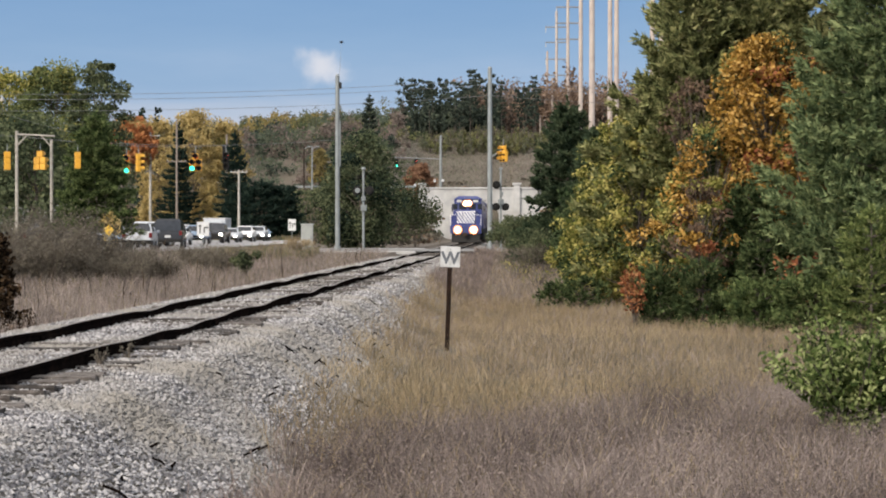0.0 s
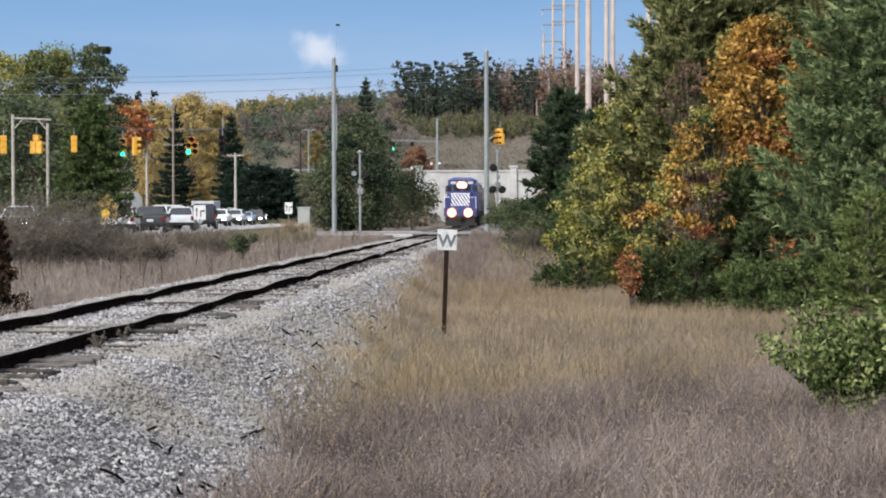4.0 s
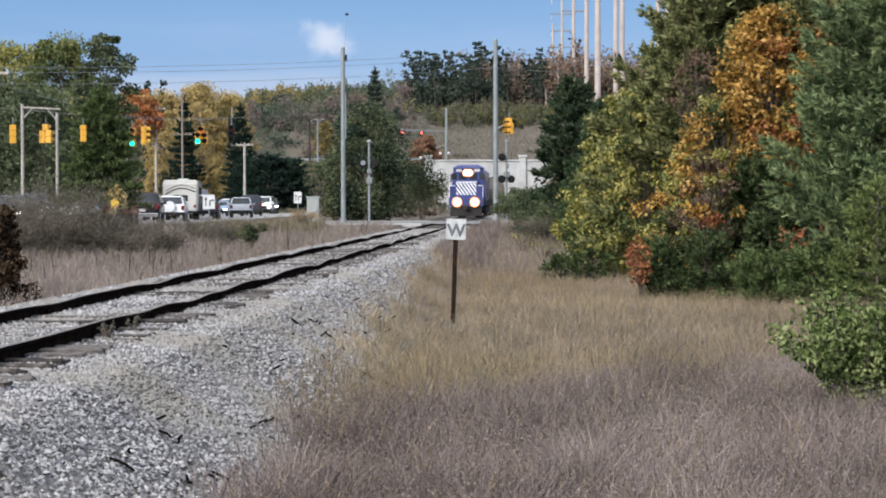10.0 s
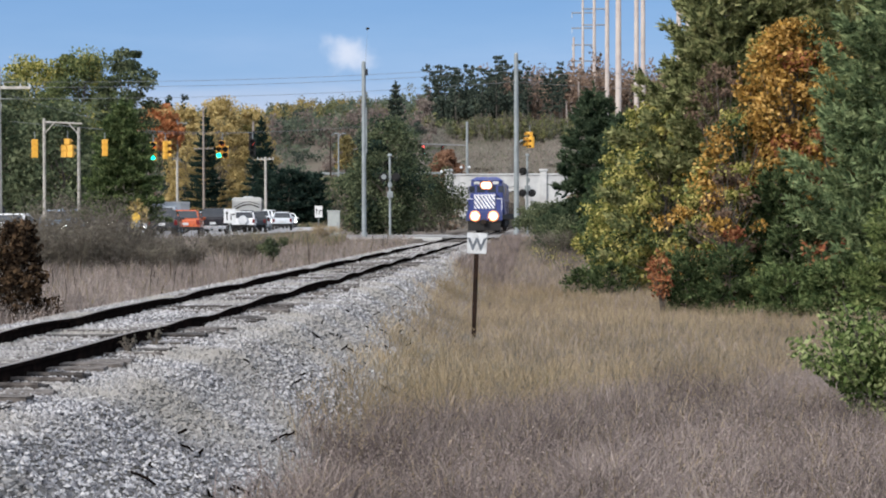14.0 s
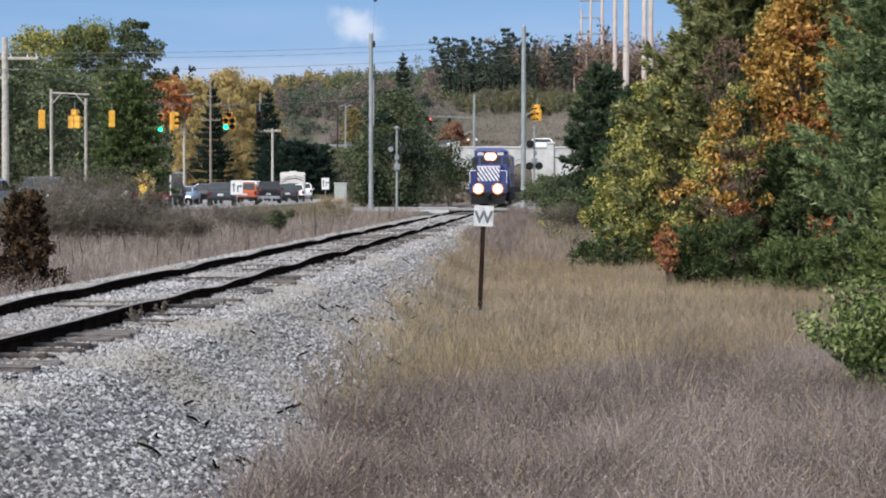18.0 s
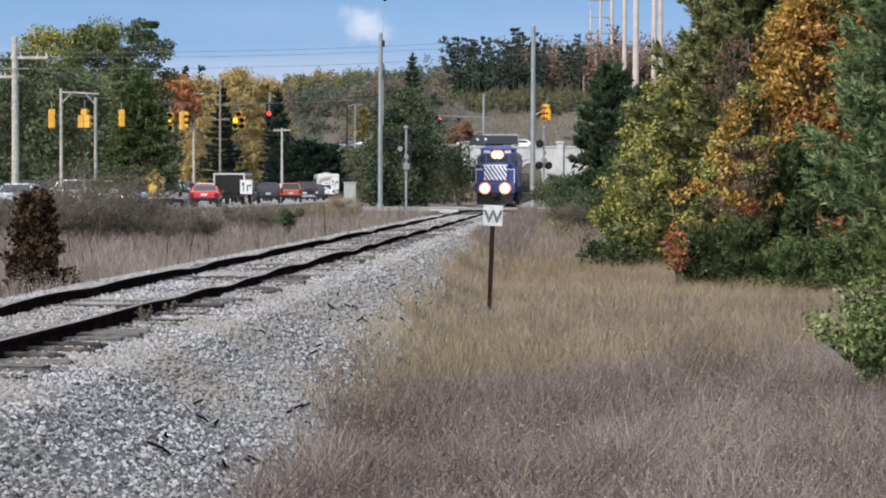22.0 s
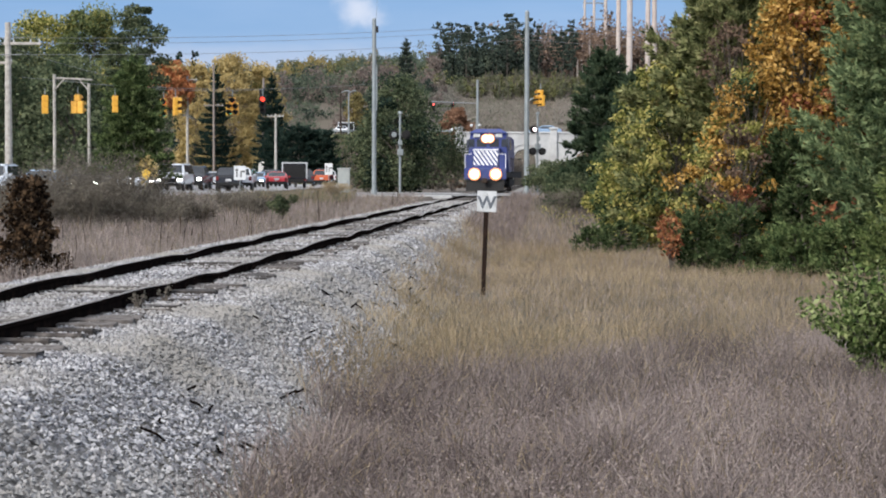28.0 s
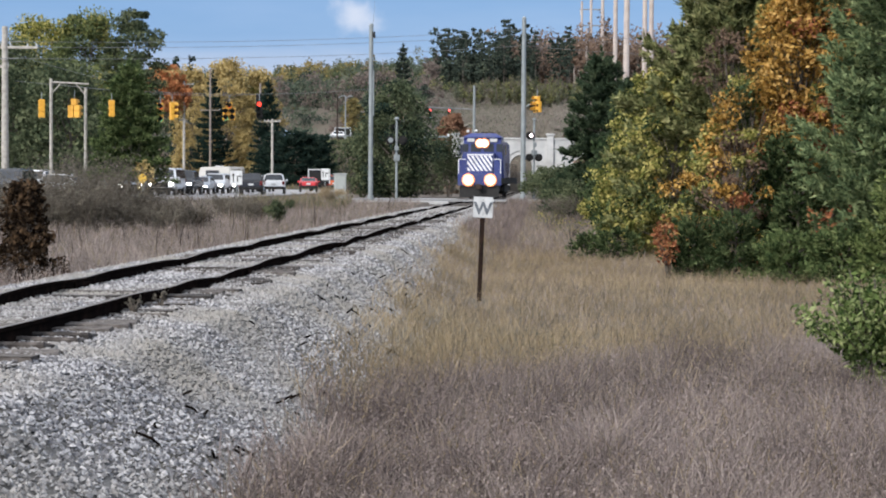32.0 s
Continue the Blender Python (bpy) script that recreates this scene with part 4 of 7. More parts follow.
def plant_left():
    g = "trees beyond the road junction"
    broad_tree("maple_tree", 51, 14.9, 8.4, L_TOWN, 27000, 0.115, 0.12, 0.28, "tall green maple beyond the road", group=g, m=on_ground(-34.2, 152), blobs=90, extra=((L_YELGREEN, 0.15),), lump=(0.06, 0.14))
    broad_tree("maple_tree", 52, 14.9, 4.9, L_SOFTGREEN, 14000, 0.12, 0.12, 0.22, "tall dark green maple with an open crown", group=g, m=on_ground(-29.2, 146), blobs=44, lump=(0.08, 0.17))
    broad_tree("maple_tree", 53, 16.2, 9.0, L_YELGREEN, 17000, 0.135, 0.12, 0.26, "tall maple turning yellow-green", group=g, m=on_ground(-43, 172), blobs=60, lump=(0.07, 0.15))
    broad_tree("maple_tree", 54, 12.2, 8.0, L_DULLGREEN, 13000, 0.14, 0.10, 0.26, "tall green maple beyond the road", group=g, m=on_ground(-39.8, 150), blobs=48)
    plume_pine("hemlock_tree", 55, 7.6, 5.2, L_GREENPINE, "full dark green hemlock at the road junction", m=on_ground(-21.1, 104), levels=24, boughs=8, plume=0.42, needles=7, wide=0.045, power=0.62, gap=0.2, sweep=0.02, fill=0.8, low=0.16, group=g, category="tree")
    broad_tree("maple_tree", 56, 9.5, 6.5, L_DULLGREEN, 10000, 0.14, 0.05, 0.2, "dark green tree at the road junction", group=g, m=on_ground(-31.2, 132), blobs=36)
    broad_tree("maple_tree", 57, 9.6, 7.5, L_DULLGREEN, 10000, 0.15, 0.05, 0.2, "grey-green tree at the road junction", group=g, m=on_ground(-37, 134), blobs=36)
    broad_tree("maple_tree", 58, 18.0, 5.6, L_ORANGE, 15000, 0.26, 0.66, 0.15, "slim maple with orange-red leaves", group=g, m=on_ground(-50.6, 276), blobs=60, extra=((L_YELLOW, 0.12),), lump=(0.12, 0.2))
    broad_tree("aspen_tree", 59, 19.8, 9.6, L_YELLOW, 17000, 0.18, 0.08, 0.17, "golden yellow aspen beyond the road", group=g, m=on_ground(-43.2, 286), blobs=70, lump=(0.08, 0.15))
    broad_tree("aspen_tree", 60, 19.0, 7.6, L_YELLOW, 12000, 0.18, 0.08, 0.15, "golden yellow aspen beyond the road", group=g, m=on_ground(-49.5, 292), blobs=70, lump=(0.08, 0.15))
    broad_tree("aspen_tree", 61, 18.6, 7.6, L_YELLOW, 12000, 0.18, 0.08, 0.15, "golden yellow aspen beyond the road", group=g, m=on_ground(-39.2, 292), blobs=70, lump=(0.08, 0.15), extra=((L_YELGREEN, 0.3),))
    for i, (x, y, h, w) in enumerate(((-43.2, 272, 16.4, 7.4), (-33.2, 256, 14.6, 6.8))):
        plume_pine("spruce_tree", 70 + i, h, w, L_DARK, "dark spruce beside the yellow aspens", m=on_ground(x, y), levels=24, boughs=7, plume=0.75, needles=5, wide=0.11, power=0.85, gap=0.2, sweep=0.0, fill=0.42, low=0.05, group=g, category="spruce")
    for i, (x, y, h, w) in enumerate(((-27.6, 239, 7.3, 7.2), (-25.0, 240, 6.4, 6.4), (-30.8, 243, 7.4, 4.8))):
        plume_pine("broad_pine", 80 + i, h, w, L_DARK, "broad dark green pine beside the road", m=on_ground(x, y), levels=12, boughs=8, plume=0.8, needles=5, wide=0.11, power=0.4, gap=0.25, sweep=0.12, fill=0.42, low=0.05, group=g)
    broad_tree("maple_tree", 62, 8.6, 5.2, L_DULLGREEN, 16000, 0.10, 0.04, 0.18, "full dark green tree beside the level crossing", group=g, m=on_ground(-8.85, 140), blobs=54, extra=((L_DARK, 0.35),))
    broad_tree("maple_tree", 63, 5.6, 4.8, L_SOFTGREEN, 9000, 0.10, 0.04, 0.15, "dark green tree beside the level crossing", group=g, m=on_ground(-10.7, 144), blobs=30)
    shrub("olive_bush", 64, 5.0, 3.4, L_SOFTGREEN, 7000, 0.07, "tall grey-green bush beyond the level crossing", "bush", on_ground(-5.3, 152), stems=16)
    shrub("olive_bush", 65, 3.0, 3.0, L_TWIG, 4000, 0.09, "twiggy brown-green bush beyond the level crossing", "bush", on_ground(-6.8, 158), stems=14)
    broad_tree("russet_shrub", 66, max(2.5, 10.9 - float(ground_z(-9.1, 274))), 5.0, L_RUSTSHRUB, 9000, 0.16, 0.05, 0.07, "round russet-brown shrub on the slope", "bush", m=on_ground(-9.1, 274), blobs=46, lump=(0.09, 0.15))
    broad_tree("yellow_sapling", 67, max(3.0, 13.3 - float(ground_z(-23.9, 280))), 3.4, L_RIDGE, 3500, 0.15, 0.3, 0.08, "yellow-green young tree on the slope", group=g, m=on_ground(-23.9, 280), blobs=30)
    # scrub on the near side of the road
    broad_tree("russet_bush", 90, 2.05, 1.6, L_RUSSET, 4200, 0.05, 0.06, 0.04, "dark bush with brown russet leaves", "bush", m=on_ground(-9.18, 35.6, -0.1), blobs=70, lump=(0.06, 0.12), cone=0.72)
    for i, (x, y, h, w) in enumerate(((-21.0, 74, 1.7, 3.2), (-19.3, 72, 1.6, 3.0), (-17.8, 70, 2.2, 3.0), (-16.5, 69, 3.0, 3.0), (-15.3, 70, 3.15, 3.0), (-14.2, 71, 2.6, 2.8), (-13.2, 71, 1.6, 2.4), (-12.4, 73, 1.2, 2.2), (-14.8, 66, 2.3, 2.6), (-16.6, 65, 2.4, 2.8), (-15.9, 68, 2.6, 3.0), (-17.4, 67, 1.8, 3.0), (-18.6, 71, 1.7, 3.2), (-14.7, 69, 2.4, 2.8), (-12.9, 68, 1.3, 2.4), (-11.6, 84, 1.3, 2.6), (-13.4, 90, 1.2, 2.6))):
        shrub("grey_scrub", 91 + i * 7, h, w, L_TWIG, 3600, 0.10, "grey-green leafless scrub in the dry grass", "bush", on_ground(x, y), stems=44, shape="needle", group="scrub beside the railway", full=True)
    shrub("small_weed", 97, 0.28, 0.26, L_YELGREEN, 160, 0.02, "small yellow-green weed growing in the ballast", "weed", pose(-2.74, 15.6, -0.84), stems=7)
    shrub("small_weed", 98, 0.26, 0.16, L_TWIG, 40, 0.02, "small dry weed growing beside the rail", "weed", pose(float(track_x(19.4)) + 0.95, 19.4, -0.12), stems=6)
    shrub("small_weed", 99, 0.22, 0.18, L_TWIG, 36, 0.02, "small dry weed growing beside the rail", "weed", pose(float(track_x(20.6)) + 0.98, 20.6, -0.12), stems=6)
    shrub("yellow_bush", 94, 2.3, 1.1, L_YELLOW, 500, 0.07, "small bush with yellow leaves beside the road", "bush", on_ground(-19.9, 102), stems=8)
    shrub("green_tuft", 95, 1.0, 1.2, L_SOFTGREEN, 1600, 0.05, "dark green tuft of bush in the dry grass", "bush", on_ground(-10.0, 80), stems=9)
    shrub("straw_bush", 96, 1.1, 2.2, G_TAN, 2500, 0.08, "straw-coloured bush beside the grey cabinet", "bush", on_ground(-10.6, 108), stems=12, shape="needle")


def grass_patch(rng, n, xf, y0, y1, height, spread, width, test=None, power=1.0):
    """Bent blades of grass with seed heads, each a thin tapered strip."""
    y = y0 + (y1 - y0) * rng.random(n) ** power
    x = xf(y, rng.random(n))
    clear = (np.abs(x + 0.72) > 0.22) | (y < 34.8) | (y > 37.2)
    x, y = x[clear], y[clear]
    if test is not None:
        k = test(x, y)
        x, y = x[k], y[k]
    n = len(x)
    z = surface_z(x, y)
    h = height * rng.uniform(0.4, 1.3, n) * (1 + 0.3 * np.sin(x * 5.1 + 2 * np.sin(y * 2.3)) * np.sin(y * 3.7 + x) + 0.28 * np.sin(x * 1.3 + 1.7 * np.sin(y * 0.6)) * np.sin(y * 0.9 + 0.8 * x))
    ang = rng.uniform(0, 6.283, n)
    bend = spread * rng.uniform(0.1, 1.0, n) * h
    dx, dy = np.cos(ang) * bend, np.sin(ang) * bend
    a2 = rng.uniform(0, 6.283, n)
    wx, wy = np.cos(a2) * width, np.sin(a2) * width
    base = np.stack([x, y, z - 0.05], -1)
    mid = base + np.stack([dx * 0.35, dy * 0.35, h * 0.6], -1)
    tip = base + np.stack([dx, dy, h], -1)
    w = np.stack([wx, wy, np.zeros(n)], -1)
    v = np.stack([base - w * 0.6, mid - w, tip, mid + w], 1).reshape(-1, 3)
    return v, np.arange(n * 4).reshape(-1, 4)


def surface_z(x, y):
    """The top of the soil, or of the ballast bank where that lies higher."""
    u = x - track_x(y)
    near = 1 - smooth01(70, 114, y)
    low = -0.95 * near - 0.42 * (1 - near)
    foot = 1.85 + 1.45 * (-0.25 - low) + 0.35
    bank = np.where(u < 1.8, -0.16, np.where(u < 2.2, -0.18 - 0.65 * (u - 1.8), np.where(u < foot, -0.44 + (low + 0.39) * (u - 2.2) / (foot - 2.2), -9.0)))
    return np.where(u > 0, np.maximum(ground_z(x, y), bank), ground_z(x, y))


def stand_edge(x, y):
    """How far a spot lies inside the stand of mauve seeding grass (positive) or outside it, in metres; its edge is ragged."""
    edge = np.interp(x, [-4, -2.1, -1.2, 0.5, 2.2, 3.8, 6], [14, 17, 20.5, 20.5, 24, 25.5, 26])
    return edge - y + 1.6 * np.sin(x * 1.9 + 1.2 * np.sin(y * 0.7)) + 1.3 * np.sin(x * 0.8 - y * 0.55) + 0.7 * np.sin(x * 4.3 + y * 1.6)


def inside(rng, soft=2.2):
    return lambda x, y: rng.random(len(x)) < smooth01(-soft, soft, stand_edge(x, y))


def outside(rng, soft=2.2, least=0.0):
    return lambda x, y: rng.random(len(x)) < np.maximum(least, smooth01(soft, -soft, stand_edge(x, y)))


def patchy(rng, scale, share):
    """Loose patches, for a second kind of grass within the first."""
    return lambda x, y: rng.random(len(x)) < smooth01(share, share + 0.9, np.sin(x / scale + 1.7 * np.sin(y / scale * 0.5)) + np.sin(y / scale * 0.6 + 1.1 * np.sin(x / scale * 0.8)))


def seed_heads(rng, n, xf, y0, y1, height, size, power=1.0, test=None):
    """Loose seed heads: small specks floating among the blade tips."""
    y = y0 + (y1 - y0) * rng.random(n) ** power
    x = xf(y, rng.random(n))
    if test is not None:
        k = test(x, y)
        x, y = x[k], y[k]
    z = ground_z(x, y) + height * rng.uniform(0.35, 1.15, len(x))
    v, _ = leaves(rng, np.stack([x, y, z], -1), size)
    v = v.reshape(-1, 4, 3)[:, 1:].reshape(-1, 3)
    return v, np.arange(len(v)).reshape(-1, 3)


def build_grass():
    rng = np.random.default_rng(3)
    right = lambda y, r: track_x(y) + np.interp(y, [11, 15, 17.5, 20, 23, 29, 36, 43, 60, 110], [3.58, 3.5, 3.15, 2.88, 2.85, 2.95, 2.78, 2.5, 2.2, 1.95]) + 0.10 * np.sin(y * 0.93 + 2 * np.sin(y * 0.31)) + 0.05 * np.sin(y * 3.1) + 0.16 * np.sin(y * 0.37) + rng.normal(0, 0.17, len(y)) + np.minimum(0.27 * y + 4, 16) * r ** 1.15
    left = lambda y, r: track_x(y) - 2.6 - (np.minimum(0.27 * y, 18) + 3) * r
    sets = [("tan_grass", G_TAN, 110000, right, 15, 62, 0.27, 0.9, 0.0042, 1.1, outside(rng)), ("seeding_grass", G_MAUVE, 42000, right, 11.5, 31, 0.36, 1.0, 0.0046, 1.15, inside(rng)), ("seeding_grass", G_DUSK, 56000, right, 11.5, 30, 0.35, 1.0, 0.0044, 1.2, inside(rng)),
            ("tan_grass", G_TAN, 7000, right, 11.5, 24, 0.36, 0.9, 0.0042, 1.1, inside(rng)), ("seeding_grass", G_MAUVE, 30000, right, 24, 75, 0.30, 0.9, 0.0046, 1.0, patchy(rng, 2.6, -0.1)), ("seeding_grass", G_DUSK, 16000, right, 30, 75, 0.30, 0.9, 0.005, 1.0, patchy(rng, 3.4, 0.1)),
            ("olive_grass", G_OLIVE, 30000, right, 16, 60, 0.24, 0.9, 0.004, 1.2, patchy(rng, 1.9, 0.1)), ("tan_grass", G_TAN, 12000, right, 60, 116, 0.34, 0.7, 0.008, 1.2, None), ("seeding_grass", G_MAUVE, 15000, right, 56, 116, 0.36, 0.8, 0.008, 1.1, None), ("seeding_grass", G_DUSK, 9000, right, 56, 116, 0.36, 0.8, 0.008, 1.1, None),
            ("seeding_grass", G_MAUVE, 22000, left, 22, 60, 0.42, 0.6, 0.005, 1.0, None), ("seeding_grass", G_MAUVE, 32000, left, 50, 112, 0.36, 0.9, 0.0095, 1.0, None),
            ("seeding_grass", G_DUSK, 14000, left, 22, 112, 0.38, 0.9, 0.006, 1.0, None), ("olive_grass", G_OLIVE, 5000, left, 40, 110, 0.4, 0.6, 0.007, 1.0, None)]
    for name, mat, n, xf, y0, y1, h, s, w, p, test in sets:
        v, f = grass_patch(rng, n, xf, y0, y1, h, s, w, test, p)
        tagged(link(name, np_mesh(name, v, f), mat), "dry standing grass beside the railway", "grass", kind="stuff")
    v, f = grass_patch(rng, 14000, right, 12, 40, 0.34, 0.9, 0.0045)
    tagged(link("dead_stems", np_mesh("dead_stems", v, f), L_TWIG), "dark dead stems among the dry grass", "grass", kind="stuff")
    around = lambda y, r: track_x(y) + 3.7 + 16 * r ** 1.15
    for name, mat in (("seeding_grass", G_MAUVE), ("seeding_grass", G_DUSK), ("tan_grass", G_TAN)):
        v, f = grass_patch(rng, 9000, around, -8, 11.5, 0.3, 1.0, 0.005, lambda x, y: np.hypot(x, y) > 0.9)
        tagged(link(name, np_mesh(name, v, f), mat), "dry standing grass beside the railway", "grass", kind="stuff")
    # grass that creeps up the foot of the ballast
    edge = lambda y, r: track_x(y) + np.interp(y, [12, 16, 20, 24, 40, 60], [3.1, 3.0, 2.45, 2.25, 2.15, 1.8]) + 0.9 * r ** 0.6
    tufty = lambda x, y: np.sin(x * 7 + 3 * np.sin(y * 2.1)) * np.sin(y * 4.3 + x * 2) > 0.35
    v, f = grass_patch(rng, 9000, edge, 12, 50, 0.22, 0.9, 0.004, test=tufty)
    tagged(link("edge_grass", np_mesh("edge_grass", v, f), G_TAN), "dry grass tufts in the foot of the ballast", "grass", kind="stuff")
    heads = [("seed_heads", G_DUSK, 80000, right, 11.5, 31, 0.42, 0.0125, 1.15, inside(rng)), ("seed_heads", G_MAUVE, 26000, right, 11.5, 31, 0.44, 0.012, 1.15, inside(rng)), ("seed_heads", G_TAN, 60000, right, 14, 60, 0.36, 0.012, 1.2, outside(rng, least=0.12)), ("seed_heads", G_MAUVE, 50000, left, 24, 110, 0.5, 0.02, 1.0, None)]
    for name, mat, n, xf, y0, y1, h, size, p, test in heads:
        v, f = seed_heads(rng, n, xf, y0, y1, h, size, p, test)
        tagged(link(name, np_mesh(name, v, f), mat), "fluffy seed heads of the dry grass", "grass", kind="stuff")
    far_edge = lambda y, r: track_x(y) + 2.0 + 1.6 * r
    v, f = grass_patch(rng, 9000, far_edge, 62, 115, 0.36, 0.7, 0.008)
    tagged(link("edge_grass", np_mesh("edge_grass", v, f), G_DUSK), "dry grass beside the ballast near the crossing", "grass", kind="stuff")
    # rough grass on the slope beyond the bridge
    slope = lambda y, r: -26 + 54 * r
    for mat, n in ((G_SLOPE, 26000), (G_DUSK, 5000), (L_SOFTGREEN, 4000)):
        v, f = grass_patch(rng, n, slope, 276, 400, 0.45, 0.8, 0.065)
        tagged(link("slope_grass", np_mesh("slope_grass", v, f), mat), "rough brown grass on the slope", "grass", kind="stuff")
    # grass on the embankment below the bridge road
    bank_side = lambda y, r: -36 + 26 * r
    for mat, n in ((G_OLIVE, 4500), (L_SOFTGREEN, 7000), (G_DUSK, 2000)):
        v, f = grass_patch(rng, n, bank_side, 234, 262, 0.6, 0.8, 0.055)
        tagged(link("bank_grass", np_mesh("bank_grass", v, f), mat), "rough grey-green grass on the embankment", "grass", kind="stuff")
    # tall grass on the verge before the junction
    verge = lambda y, r: -14.6 + 5.4 * r
    for mat, n in ((G_TAN, 900), (G_OLIVE, 3000), (L_SOFTGREEN, 1500), (G_DUSK, 2000)):
        v, f = grass_patch(rng, n, verge, 101, 108, 0.5, 0.7, 0.012)
        tagged(link("verge_grass", np_mesh("verge_grass", v, f), mat), "tall straw-coloured grass on the road verge", "grass", kind="stuff")
    # dark dead weed stalks
    v, f = grass_patch(rng, 620, left, 40, 104, 0.8, 0.3, 0.012)
    tagged(link("weed_stalks", np_mesh("weed_stalks", v, f), L_RUSSET), "dark dead weed stalks standing in the grass", "weeds", kind="stuff")


def far_woods(name, seed, spots, mats, per, leaf, label, conifer=False):
    """A wood too far off to tell its trees apart: trunks and crowns of leaf clumps."""
    rng = np.random.default_rng(seed)
    spots = [s for s in spots if not (ROAD_X[0] - 3 < s[0] - float(bend(s[1])) < ROAD_X[1] + 2 and s[1] < 330) and not (258 < s[1] < 275 and s[0] < 92)]
    vs = [[] for _ in mats]
    tv, tf, off = [], [], 0
    for x, y, h, w in spots:
        z = float(ground_z(x, y))
        c = rng.normal(size=(per, 3))
        c *= (rng.random(per) ** 0.4 / np.linalg.norm(c, axis=1))[:, None]
        if conifer:
            spruce = conifer == "spruce"
            s = rng.random(per) ** (1.2 if spruce else 0.75)
            row = np.minimum(11, (s * 12).astype(int))
            lev = row / 12 + rng.normal(0, 0.012, per)
            taper = 1.05 - 0.85 * s if spruce else (0.4 + 0.55 * s) * (1 - 0.7 * s ** 5)
            r = w / 2 * rng.uniform(0.35 if spruce else 0.12, 1.25, 12)[row] * taper * rng.random(per) ** 0.5
            a = np.floor(rng.random(per) * 7) * 0.9 + row * 3.1 + rng.normal(0, 0.18, per)
            off_x = rng.normal(0, 0.02 if spruce else 0.16, 12)[row] * w
            low = 0.1 if spruce else 0.28
            p = np.stack([np.cos(a) * r + off_x, np.sin(a) * r, h * (low + (1.02 - low) * lev) + 0.12 * r + rng.normal(0, h * 0.008, per)], -1)
        else:
            lump = rng.normal(size=(9, 3)) * [0.28 * w, 0.28 * w, 0.16 * h]
            p = lump[rng.integers(0, 9, per)] + c * [0.25 * w, 0.25 * w, 0.2 * h] + [0, 0, h * (0.62 if h > 6 else 0.35)]
        vs[int(rng.integers(len(mats)))].append(p + [x, y, z])
        t = np.array([(0.15, 0, 0), (-0.08, 0.13, 0), (-0.08, -0.13, 0), (0.05, 0, h * 0.9), (-0.03, 0.04, h * 0.9), (-0.03, -0.04, h * 0.9)]) + [x, y, z - 0.5]
        tv.append(t)
        tf.append(np.array([(0, 1, 4, 3), (1, 2, 5, 4), (2, 0, 3, 5)]) + off)
        off += 6
    root = thing(name, None, label, "woods", kind="stuff")
    for m, p in zip(mats, vs):
        if p:
            v, f = leaves(rng, np.concatenate(p), leaf, flat=0.3 if conifer else 0)
            ob = link("canopy", np_mesh("canopy", v, f), m, root)
            ob["kind"] = "stuff"
    ob = link("trunks", np_mesh("trunks", np.concatenate(tv), np.concatenate(tf)), M_BARK, root)
    ob["kind"] = "stuff"


